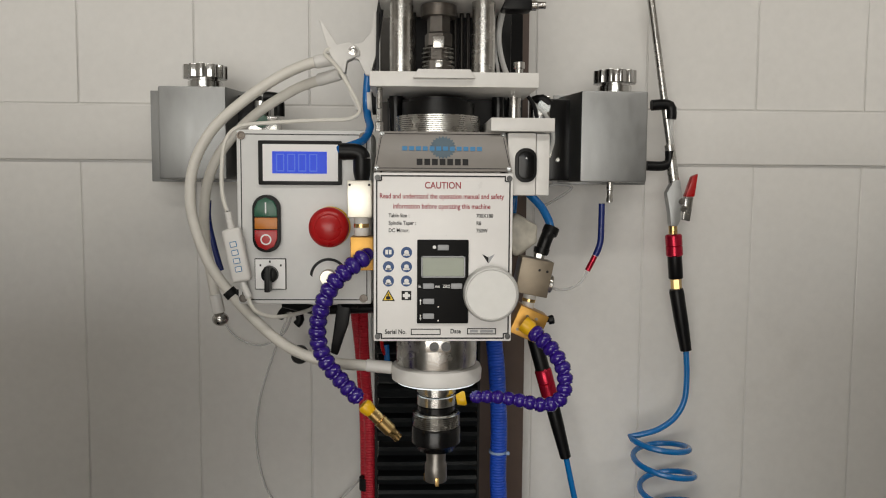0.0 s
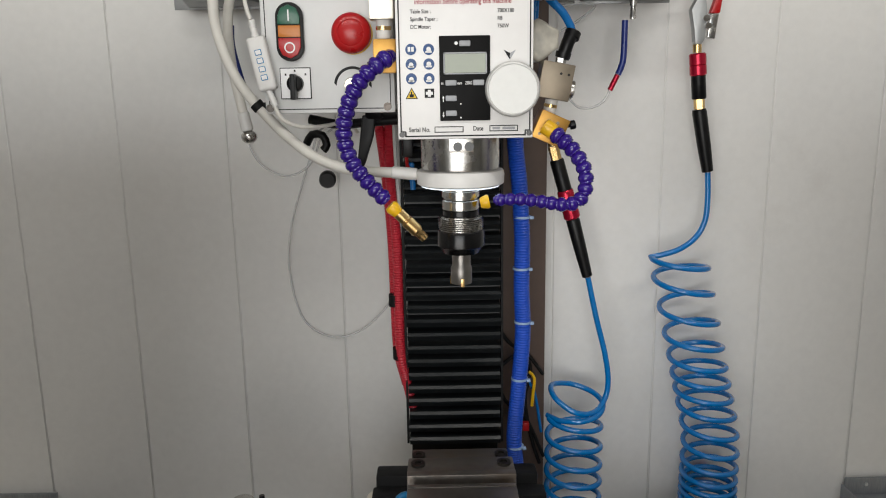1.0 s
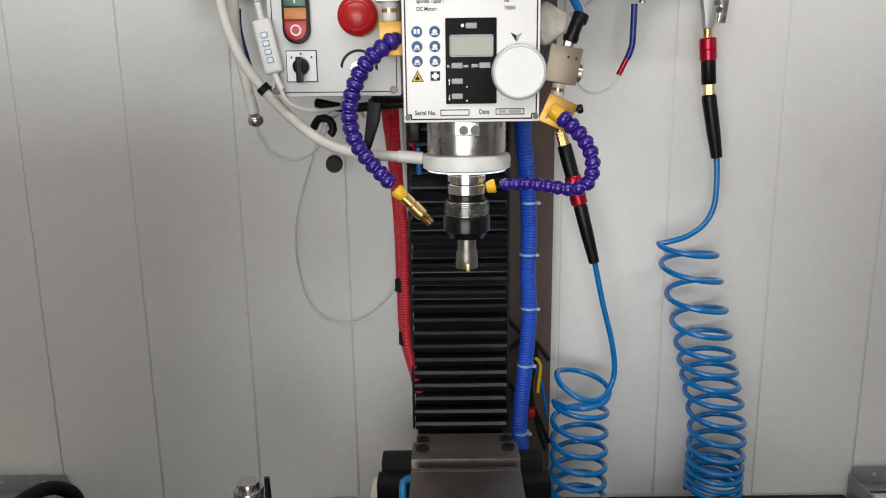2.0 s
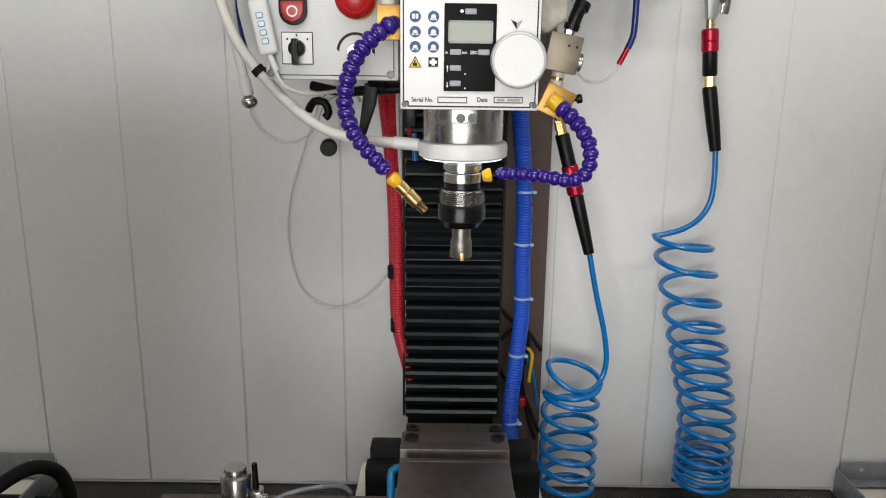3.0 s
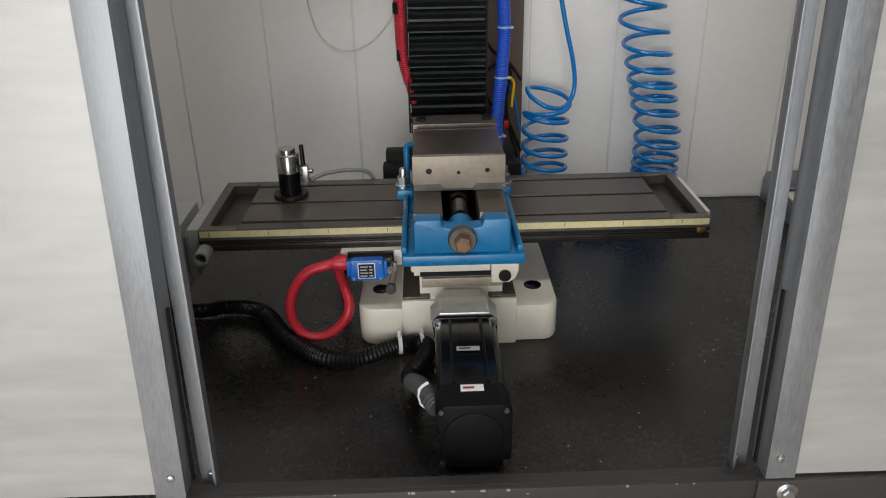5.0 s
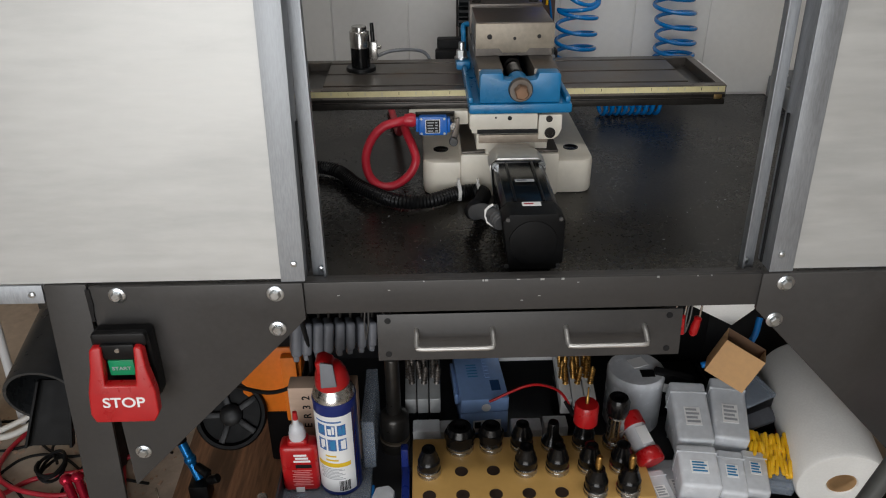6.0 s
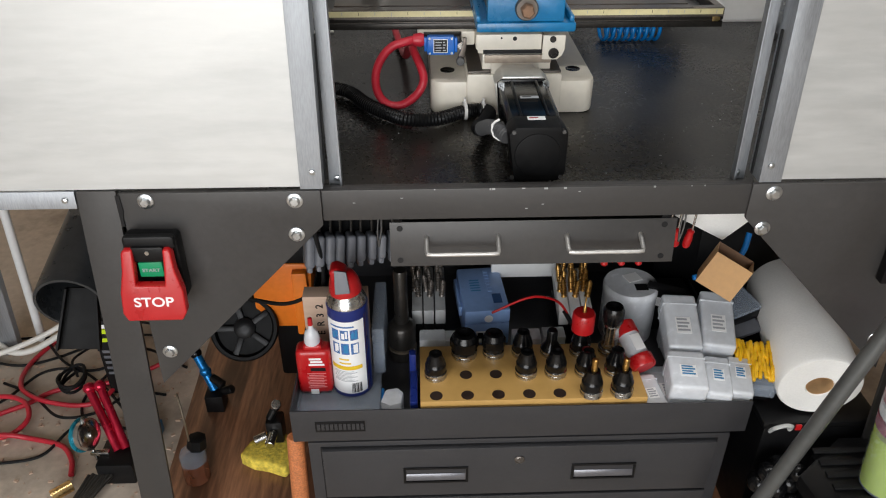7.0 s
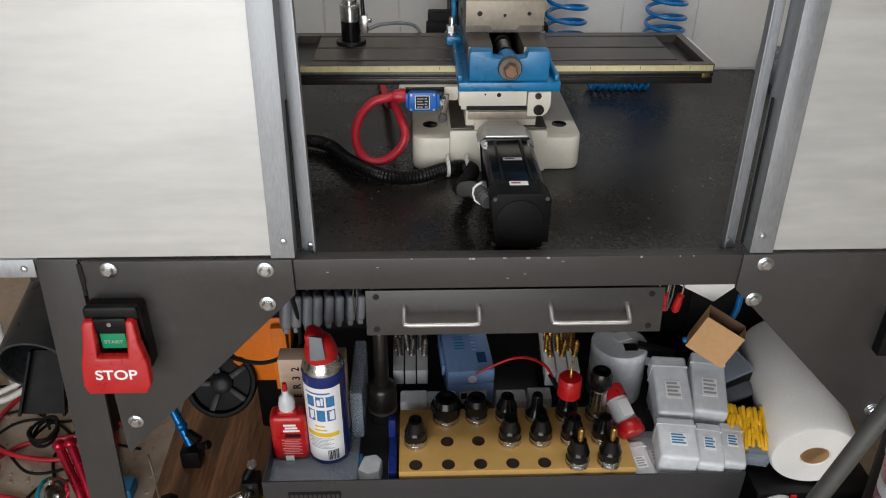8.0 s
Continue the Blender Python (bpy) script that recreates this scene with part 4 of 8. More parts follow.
for k, (a, b) in enumerate((("Table Size :", "700X180"), ("Spindle Taper :", "R8"), ("DC Motor:", "750W"))):
    words(a, (-0.0400, PY, 1.3145 - 0.0072 * k), 0.0052, INK, panel, stretch=0.85)
    words(b, (0.0450, PY, 1.3145 - 0.0072 * k), 0.0052, INK, panel, stretch=0.85)
words("Serial No.", (-0.0435, PY, 1.2005), 0.0062, INK, panel, stretch=0.85)
words("Date", (0.0205, PY, 1.2010), 0.0062, INK, panel, stretch=0.85)
part("box_outline", B(*outline(-0.0180, 0.0110, 1.1995, 1.2055, 0.0008, PY)), INK, panel)
part("box_outline", B(*outline(0.0370, 0.0655, 1.2000, 1.2060, 0.0008, PY)), INK, panel)
part("printed_bar", B(bx(0.040, 0.0475, PY - 0.0003, PY, 1.2018, 1.2042), bx(0.050, 0.0625, PY - 0.0003, PY, 1.2018, 1.2042)), INK_GREY, panel)
for i in range(3):
    for j in range(2):
        cx, cz = -0.0400 + j * 0.0175, 1.2805 - i * 0.0140
        disc = part("safety_sign", B(lathe([(0.0054, 0), (0.0054, 0.0003)], (cx, PY, cz), (0, -1, 0), 24)), INK_BLUE, panel, "round blue safety sign")
        shape = [bx(cx - 0.003, cx - 0.0004, PY - 0.0006, PY - 0.0003, cz - 0.002, cz + 0.0025), bx(cx + 0.0004, cx + 0.003, PY - 0.0006, PY - 0.0003, cz - 0.002, cz + 0.0025)] if (i, j) == (0, 0) else [lathe([(0.0024, 0), (0.0024, 0.0003)], (cx, PY - 0.0003, cz + 0.0006 * (j - 1)), (0, -1, 0), 10), bx(cx - 0.0032, cx + 0.0030, PY - 0.0006, PY - 0.0003, cz - 0.0032, cz - 0.0016)]
        part("symbol", B(*shape), INK_WHITE, disc)
tri = part("warning_sign", B(prism([(-0.0462, 1.2330), (-0.0338, 1.2330), (-0.0400, 1.2440)], "xz", PY - 0.0003, PY)), INK, panel, "yellow triangular hazard sign")
part("symbol", B(prism([(-0.0448, 1.2338), (-0.0352, 1.2338), (-0.0400, 1.2424)], "xz", PY - 0.0006, PY - 0.0003)), INK_YELLOW, tri)
part("symbol", B(bx(-0.0422, -0.0380, PY - 0.0009, PY - 0.0006, 1.2345, 1.2375), bx(-0.0408, -0.0396, PY - 0.0009, PY - 0.0006, 1.2375, 1.2402)), INK, tri)
aid = part("first_aid_sign", B(bx(-0.0272, -0.0178, PY - 0.0003, PY, 1.2338, 1.2428)), INK, panel, "square first aid cross sign")
part("symbol", B(bx(-0.0240, -0.0210, PY - 0.0006, PY - 0.0003, 1.2350, 1.2416), bx(-0.0260, -0.0190, PY - 0.00065, PY - 0.00035, 1.2368, 1.2398)), INK_WHITE, aid)
dro = part("readout", B(bx(-0.0122, 0.0378, 0.4845, 0.487, 1.2110, 1.2930, 0.001)), MATTE, head, "black digital quill readout with grey buttons")
part("screen_frame", B(*outline(-0.0082, 0.0345, 1.2562, 1.2772, 0.0012, 0.4844, 0.0006)), INK_GREY, dro)
part("screen", B(bx(-0.0068, 0.0332, 0.4841, 0.4846, 1.2576, 1.2758)), LCD_GREEN, dro)
for x, z in ((0.0130, 1.2855), (-0.0010, 1.2480), (0.0262, 1.2480), (-0.0010, 1.2330), (-0.0010, 1.2185)):
    part("button", B(bx(x - 0.0055, x + 0.0055, 0.4828, 0.4848, z - 0.0027, z + 0.0027, 0.0018)), INK_GREY, dro)
words("in", (-0.0108, 0.4843, 1.2463), 0.0042, INK_WHITE, dro, stretch=0.8)
words("mm", (0.0052, 0.4843, 1.2463), 0.0042, INK_WHITE, dro, stretch=0.75)
words("ZERO", (0.0130, 0.4843, 1.2463), 0.0042, INK_WHITE, dro, stretch=0.65)
for z, d in ((1.2305, 1), (1.2170, -1)):
    part("arrow", B(prism([(-0.0100, z + 0.0015 * d + 0.0012), (-0.0076, z + 0.0015 * d + 0.0012), (-0.0088, z + 0.004 * d + 0.0012)], "xz", 0.4840, 0.4844), bx(-0.0092, -0.0084, 0.4840, 0.4844, z - 0.001, z + 0.0028)), INK_WHITE, dro)
    part("dot", B(lathe([(0.0008, 0), (0.0008, 0.0003)], (0.0085, 0.4844, z - 0.003), (0, -1, 0), 8)), INK_WHITE, dro)
part("power_mark", B(lathe([(0.0017, 0), (0.0017, 0.0003), (0.0012, 0.0003), (0.0012, 0.0001)], (0.0045, 0.4844, 1.2858), (0, -1, 0), 14)), INK_WHITE, dro)
part("speed_knob", B(lathe([(0.0262, 0), (0.0268, 0.002), (0.0268, 0.012), (0.0255, 0.0145), (0.0242, 0.0150), (0.0236, 0.0142), (0.001, 0.0140)], (0.0592, 0.487, 1.2412), (0, -1, 0), 56)), mat("pale_grey_knob", (0.60, 0.60, 0.585), 0.35, 0.2, var=0.05, scale=14, bump=0.03), head, "large pale grey speed knob")
part("knob_pointer", B(prism([(0.0512, 1.2790), (0.0570, 1.2760), (0.0570, 1.2700)], "xz", PY - 0.0003, PY), bx(0.0571, 0.0574, PY - 0.0003, PY, 1.2705, 1.2765)), INK, panel)
part("knob_pointer", B(*[prism([(0.0577, 1.2700), (0.0577, 1.2760), (0.0632, 1.2790)], "xz", PY - 0.0003, PY)], ), INK_GREY, panel)
SL = math.degrees(math.atan2(0.0125, 0.038))
npm = Matrix.Translation((0, 0.4885, 1.3592)) @ pose(0, 0, 0, -SL)
name_plate = part("name_plate", B(prism([(-0.0545, 0), (0.0795, 0), (0.0735, 0.0405), (-0.0485, 0.0405)], "xz", -0.0005, 0.0012, 0.0003, m=npm)), LABEL_GREY, head, "slanted grey name plate with a blue cogwheel emblem")
part("border", B(*[prism(p, "xz", -0.0009, -0.0006, m=npm) for p in ([(-0.049, 0.0022), (0.074, 0.0022), (0.074, 0.0028), (-0.049, 0.0028)], [(-0.044, 0.0376), (0.069, 0.0376), (0.069, 0.0382), (-0.044, 0.0382)], [(-0.0522, 0.006), (-0.0516, 0.006), (-0.0472, 0.034), (-0.0478, 0.034)], [(0.0766, 0.006), (0.0772, 0.006), (0.0722, 0.034), (0.0716, 0.034)])]), INK, name_plate)
gear = [((0.0125 + (0.0130 if k % 2 else 0.0108) * math.cos(2 * math.pi * k / 44)), 0.0240 + (0.0120 if k % 2 else 0.0098) * math.sin(2 * math.pi * k / 44)) for k in range(44)]
part("emblem", B(prism(gear, "xz", -0.0009, -0.0006, m=npm)), mat("dull_blue_print", (0.07, 0.12, 0.16), 0.45, var=0.1, bump=0), name_plate, "blue cogwheel emblem")
for k in range(12):
    part("blue_mark", B(prism([(-0.027 + 0.0066 * k, 0.0205), (-0.0222 + 0.0066 * k, 0.0205), (-0.0222 + 0.0066 * k, 0.0248), (-0.027 + 0.0066 * k, 0.0248)], "xz", -0.0012, -0.0009, m=npm)), INK_SKY, name_plate)
for k in range(7):
    part("printed_bar", B(prism([(-0.0130 + 0.0074 * k, 0.0058), (-0.0074 + 0.0074 * k, 0.0058), (-0.0074 + 0.0074 * k, 0.0122), (-0.0130 + 0.0074 * k, 0.0122)], "xz", -0.0009, -0.0006, m=npm)), INK, name_plate)
for x, z in ((-0.0515, 0.0025), (0.0765, 0.0025), (-0.0468, 0.0378), (0.0718, 0.0378)):
    p = npm @ Vector((x, -0.0005, z))
    part("screw", B(lathe([(0.0024, 0), (0.0018, 0.0012), (0.0006, 0.0016)], p, npm.to_3x3() @ Vector((0, -1, 0)), 12)), ZINC, head)
# spindle switch housing beside the label
sw = thing("switch_housing", (0.098, 0.53, 1.336), "pale switch housing with a black rocker switch", "switch")
part("housing", B(bx(0.0765, 0.1045, 0.5005, 0.60, 1.3360, 1.3975, 0.002), bx(0.1050, 0.1185, 0.503, 0.60, 1.3360, 1.3970, 0.002)), HEAD_WHITE, sw)
part("top_plate", B(bx(0.0590, 0.1215, 0.494, 0.60, 1.3985, 1.4115, 0.001)), HEAD_WHITE, sw)
part("rocker_bezel", B(prism(rounded(0.0835, 0.1050, 1.3490, 1.3825, 0.0100, 7), "xz", 0.4975, 0.5003, 0.001)), BLACK, sw)
part("rocker", B(prism(rounded(0.0865, 0.1020, 1.3520, 1.3795, 0.0070, 7), "xz", 0.4945, 0.4978, 0.0015)), BLACK_GLOSS, sw)
part("arrow", B(prism([(0.0930, 1.3718), (0.0952, 1.3718), (0.0941, 1.3740)], "xz", 0.4940, 0.4944)), INK_WHITE, sw)

# spindle, quill and cutter
SX, SY = 0.0095, 0.556
sp = thing("spindle", (SX, SY, 1.02), "polished spindle nose with a collet chuck and indexable end mill", "spindle")
part("quill", B(lathe([(0.0425, 0), (0.0428, 0.002), (0.0428, 0.039)], (SX, SY, 1.1565), (0, 0, 1), 64)), STEEL, sp)
clampb = part("quill_clamp", B(bx(SX - 0.013, SX + 0.013, SY - 0.050, SY - 0.041, 1.1775, 1.1945, 0.001)), STEEL, sp)
for x in (-0.0040, 0.0078):
    cap_screw(clampb, SX + x, SY - 0.050, 1.1835, 0.0048)
part("ring_light", B(lathe([(0.0440, 0), (0.0478, 0.002), (0.0485, 0.012), (0.0470, 0.0165), (0.0435, 0.0175)], (SX, SY, 1.1382), (0, 0, 1), 64)), WHITE, sp, "white LED ring light round the spindle")
part("led_strip", B(lathe([(0.0270, 0), (0.0430, 0), (0.0430, 0.001), (0.0270, 0.001)], (SX, SY, 1.1369), (0, 0, 1), 48)), LED, sp)
part("nose", B(lathe([(0.0195, 0.0), (0.0195, 0.0155), (0.0200, 0.0160), (0.0200, 0.0215)], (SX, SY, 1.0885), (0, 0, 1), 48)), COLLET_BLACK, sp, "black spindle nose")
part("nose_ring", B(lathe([(0.0196, 0), (0.0206, 0.001), (0.0206, 0.0105), (0.0196, 0.0115)], (SX, SY, 1.1105), (0, 0, 1), 48)), STEEL, sp, "bright steel nose ring")
part("nose_ring", B(lathe([(0.0188, 0), (0.0188, 0.002), (0.0210, 0.0025), (0.0210, 0.0090), (0.0190, 0.0095), (0.0190, 0.024)], (SX, SY, 1.1225), (0, 0, 1), 48)), STEEL, sp, "bright steel nose ring")
part("thread", B(lathe([(0.0235, -0.001), (0.0235, 0.0150), (0.0200, 0.0155)], (SX, SY, 1.0885), (0, 0, 1), 40), *[lathe([(0.0236, 0), (0.0256, 0.0009), (0.0236, 0.0018)], (SX, SY, 1.0885 + 0.0021 * k), (0, 0, 1), 40) for k in range(7)]), STEEL, sp)
part("collet_nut", B(lathe([(0.0195, 0), (0.0240, 0.007), (0.0262, 0.0085), (0.0262, 0.0240), (0.0250, 0.0262), (0.0225, 0.0265)], (SX, SY, 1.0615), (0, 0, 1), 48)), COLLET_BLACK, sp, "black hexagon collet nut")
part("cutter", B(lathe([(0.0115, 0), (0.0120, 0.001), (0.0120, 0.018), (0.0105, 0.021), (0.0105, 0.036)], (SX, SY, 1.0260), (0, 0, 1), 32)), mat("worn_cutter_steel", (0.22, 0.205, 0.19), 0.38, 0.85, var=0.2, scale=40, bump=0.05), sp, "grey steel indexable end mill")
for k in range(3):
    a = radians(35 + 120 * k)
    m = Matrix.Translation((SX + 0.0105 * math.cos(a), SY + 0.0105 * math.sin(a), 1.0285)) @ Matrix.Rotation(a, 4, "Z")
    part("insert", B(bx(-0.003, 0.003, -0.002, 0.002, -0.0045, 0.0045, 0.0005, m=m)), BRASS, sp)

# drive on top of the head
dr = thing("spindle_drive", (0.012, 0.556, 1.40), "aluminium standoff plates with a drawbar drive above the head", "drive unit")
part("ribbed_collar", B(lathe([(r, 0.0020 * k + z) for k in range(9) for r, z in ((0.0430, 0), (0.0438, 0.0004), (0.0438, 0.0016), (0.0430, 0.0019))], (0.0095, 0.556, 1.3985), (0, 0, 1), 56)), STEEL, dr, "ribbed steel collar")
part("pulley", B(lathe([(0.0375, 0), (0.0375, 0.0135), (0.0300, 0.0140), (0.0300, 0.0180)], (0.0095, 0.556, 1.4170), (0, 0, 1), 48)), BLACK, dr)
part("plate", B(bx(-0.0590, 0.1060, 0.500, 0.64, 1.4410, 1.4555, 0.001)), WHITE, dr, "pale machined standoff plate")
part("plate_lip", B(prism([(-0.0170, 1.4485), (0.0430, 1.4485), (0.0385, 1.4570), (-0.0120, 1.4570)], "xz", 0.4930, 0.5000, 0.0008)), HEAD_WHITE, dr)
for x in (-0.0290, 0.0565):
    part("pillar", B(lathe([(0.0122, 0), (0.0122, 0.080)], (x, 0.560, 1.4557), (0, 0, 1), 32)), STEEL, dr)
part("top_plate", B(bx(-0.052, 0.078, 0.505, 0.64, 1.5360, 1.5520, 0.001)), WHITE, dr)
part("drawbar", B(lathe([(0.0135, 0), (0.0135, 0.012), (0.0110, 0.014), (0.0110, 0.026), (0.0150, 0.028), (0.0150, 0.040), (0.0125, 0.042), (0.0125, 0.068)], (0.0100, 0.572, 1.4640), (0, 0, 1), 6), lathe([(0.0190, 0.058), (0.0190, 0.070)], (0.0100, 0.572, 1.4640), (0, 0, 1), 24)), STEEL_WAY, dr)
part("spring", B(*[lathe([(0.0165, 0), (0.0180, 0.0013), (0.0165, 0.0026)], (0.0100, 0.580, 1.4660 + 0.0046 * k), (0, 0, 1), 28) for k in range(6)]), STEEL, dr)
part("bar_flat", B(bx(0.0040, 0.0155, 0.5545, 0.558, 1.4880, 1.5000, 0.0008), bx(0.0065, 0.0140, 0.556, 0.559, 1.4680, 1.4760, 0.0008)), STEEL, dr)
part("rear_plate", B(bx(-0.040, 0.068, 0.632, 0.642, 1.4640, 1.5355)), INK, dr)
for x in (-0.022, -0.016, 0.030, 0.037, 0.044):
    part("rod", B(cy((x, 0.612, 1.4640), (x, 0.612, 1.5355), 0.0022, n=10)), STEEL_OIL, dr)
for x, z0 in ((-0.0500, 1.4000),):
    part("jack_screw", B(lathe([(0.0042, 0), (0.0042, 0.009), (0.0030, 0.010), (0.0030, 0.040)], (x, 0.512, z0 - 0.002), (0, 0, 1), 6), *[lathe([(0.0028, 0), (0.0036, 0.0008), (0.0028, 0.0016)], (x, 0.512, z0 + 0.0200 + 0.0019 * k), (0, 0, 1), 14) for k in range(12)], lathe([(0.0058, 0.044), (0.0058, 0.048)], (x, 0.512, z0), (0, 0, 1), 6)), STEEL, dr)
for x in (-0.035, 0.076, 0.093):
    part("standoff", B(cy((x, 0.585, 1.399), (x, 0.585, 1.4410), 0.0075, n=20)), COLLET_BLACK if x < 0.09 else STEEL, dr)
part("dark_web", B(bx(-0.045, 0.105, 0.605, 0.612, 1.3985, 1.4408)), INK, dr)
part("knurled_screw", B(lathe([(0.0042, 0), (0.0042, 0.010), (0.0058, 0.0105), (0.0058, 0.0165), (0.005, 0.017)], (0.0925, 0.545, 1.4557), (0, 0, 1), 18)), STEEL, dr)
part("red_clip", B(bx(0.072, 0.090, 0.57, 0.59, 1.4557, 1.4610, 0.001)), RED, dr)
solo("grey_wire", B(tube([(0.082, 0.60, 1.54), (0.077, 0.60, 1.51), (0.082, 0.61, 1.485), (0.090, 0.615, 1.466)], 0.003, 8), tube([(0.080, 0.605, 1.54), (0.0745, 0.61, 1.50), (0.0775, 0.61, 1.475), (0.080, 0.62, 1.466)], 0.002, 8)), GREY_BOX, (0.08, 0.6, 1.5), "grey wires hanging behind the drive", "cable")
solo("black_wire", B(tube([(0.108, 0.60, 1.447), (0.116, 0.595, 1.435), (0.119, 0.59, 1.42), (0.120, 0.59, 1.412)], 0.0022, 8)), RUBBER, (0.115, 0.6, 1.43), "black wire beside the standoff plate", "cable")
solo("clear_tube", B(tube([(0.118, 0.62, 1.44), (0.130, 0.60, 1.425), (0.137, 0.59, 1.405), (0.134, 0.585, 1.385), (0.122, 0.585, 1.368)], 0.0022, 8)), CLEAR, (0.13, 0.6, 1.4), "clear oil tube looping beside the head", "tube")
ba = thing("drawbar_bracket", (0.10, 0.60, 1.54), "black bracket with chrome fittings above the head", "bracket")
part("arm", B(bx(0.078, 0.110, 0.575, 0.60, 1.533, 1.552, 0.003), bx(0.079, 0.096, 0.64, 0.66, 1.40, 1.56, 0.002)), BLACK, ba)
part("fitting", B(cy((0.1105, 0.588, 1.540), (0.116, 0.588, 1.540), 0.0055, n=16), cy((0.117, 0.588, 1.540), (0.126, 0.588, 1.5405), 0.0038, n=14)), STEEL, ba)
solo("bracket", B(prism([(-0.066, 1.470), (-0.058, 1.470), (-0.046, 1.560), (-0.053, 1.560)], "xz", 0.60, 0.606, 0.001)), BLACK, (-0.055, 0.6, 1.5), "thin black arm behind the clamp", "bracket")

# ---- control box ----
cb = thing("control_box", (-0.13, 0.60, 1.217), "light grey control box with buttons and a blue screen", "control box")
BX0, BX1, BZ0, BZ1, BY = -0.2025, -0.0605, 1.2175, 1.4030, 0.565
part("body", B(bx(BX0, BX1, BY + 0.011, 0.67, BZ0, BZ1, 0.004)), GREY_BOX, cb)
lid = part("lid", B(bx(BX0, BX1, BY, BY + 0.010, BZ0, BZ1, 0.003)), GREY_BOX, cb)
part("groove", B(*outline(BX0 + 0.0045, BX1 - 0.0045, BZ0 + 0.0045, BZ1 - 0.0045, 0.0010, BY)), INK, lid)
for x in (BX0 + 0.0055, BX1 - 0.0085):
    for z in (BZ0 + 0.0065, BZ1 - 0.0065):
        part("screw", B(lathe([(0.0044, 0), (0.0044, 0.0015), (0.0030, 0.0015), (0.0026, 0.0006)], (x, BY, z), (0, -1, 0), 18)), STEEL_WAY, lid)
disp = part("display", B(bx(-0.1790, -0.0915, BY - 0.004, BY, 1.3450, 1.3915, 0.0015)), BLACK, cb, "display with a black bezel and blue screen")
part("bezel", B(bx(-0.1740, -0.0955, BY - 0.0046, BY - 0.0040, 1.3490, 1.3875)), INK_WHITE, disp)
part("screen", B(bx(-0.1640, -0.1070, BY - 0.0052, BY - 0.0046, 1.3570, 1.3800)), LCD_BLUE, disp)
part("digit_bars", B(*[f for k in range(4) for f in outline(-0.1600 + 0.0115 * k, -0.1515 + 0.0115 * k, 1.3590, 1.3775, 0.0012, BY - 0.0052, 0.0002)]), LCD_DARK, disp)
btn = part("start_stop_button", B(prism(rounded(-0.1855, -0.1560, 1.2735, 1.3345, 0.0145, 8), "xz", BY - 0.006, BY, 0.0015)), BLACK, cb, "double push button, green, amber and red")
part("green_cap", B(prism([(-0.1825, 1.3115), (-0.1590, 1.3115), (-0.1590, 1.3200), (-0.1625, 1.3280), (-0.1707, 1.3318), (-0.1790, 1.3280), (-0.1825, 1.3200)], "xz", BY - 0.009, BY - 0.006, 0.0008)), GREEN, btn)
part("amber_lens", B(bx(-0.1825, -0.1590, BY - 0.008, BY - 0.006, 1.2985, 1.3105, 0.0005)), AMBER, btn)
part("red_cap", B(prism([(-0.1825, 1.2975), (-0.1590, 1.2975), (-0.1590, 1.2880), (-0.1625, 1.2800), (-0.1707, 1.2762), (-0.1790, 1.2800), (-0.1825, 1.2880)], "xz", BY - 0.009, BY - 0.006, 0.0008)), RED, btn)
part("mark", B(bx(-0.1714, -0.1700, BY - 0.0094, BY - 0.009, 1.3150, 1.3265)), INK_WHITE, btn)
part("mark", B(lathe([(0.0058, 0), (0.0058, 0.0004), (0.0043, 0.0004), (0.0043, 0)], (-0.1707, BY - 0.0089, 1.2875), (0, -1, 0), 24)), INK_WHITE, btn)
es = part("stop_button", B(lathe([(0.0215, 0), (0.0215, 0.0015)], (-0.1040, BY, 1.3010), (0, -1, 0), 36)), YELLOW, cb, "red mushroom emergency stop button")
part("cap", B(lathe([(0.0140, 0.0015), (0.0140, 0.010), (0.0195, 0.012), (0.0212, 0.016), (0.0205, 0.0200), (0.0170, 0.0232), (0.0140, 0.0240), (0.0135, 0.0234), (0.0125, 0.0242), (0.0010, 0.0252)], (-0.1040, BY, 1.3010), (0, -1, 0), 48)), RED, es)
sel = part("selector_switch", B(bx(-0.1845, -0.1510, BY - 0.0015, BY, 1.2335, 1.2670, 0.001)), INK, cb, "black rotary selector switch on a white plate")
part("plate", B(bx(-0.1835, -0.1520, BY - 0.0020, BY - 0.0015, 1.2345, 1.2660)), INK_WHITE, sel)
part("dial", B(lathe([(0.0090, 0), (0.0085, 0.006), (0.0070, 0.007)], (-0.1680, BY - 0.0020, 1.2500), (0, -1, 0), 28), bx(-0.1708, -0.1652, BY - 0.022, BY - 0.006, 1.2330, 1.2600, 0.0015)), BLACK, sel)
part("tick", B(*[bx(x, x + 0.0018, BY - 0.0023, BY - 0.0020, z, z + 0.0022) for x, z in ((-0.1690, 1.2625), (-0.1790, 1.2585), (-0.1575, 1.2585))]), INK, sel)
pot = part("speed_dial", B(lathe([(0.0085, 0), (0.0088, 0.001), (0.0088, 0.010), (0.0080, 0.011)], (-0.1060, BY, 1.2470), (0, -1, 0), 32)), NICKEL, cb, "bare metal speed dial with a black arc")
arc = [(r * math.cos(a), r * math.sin(a)) for r, aa in ((0.0205, range(-8, 181, 9)), (0.0175, range(180, -9, -9))) for a in map(radians, aa)]
part("arc_mark", B(prism([(-0.1060 + u, 1.2470 + v) for u, v in arc], "xz", BY - 0.0004, BY - 0.0001)), INK, lid)

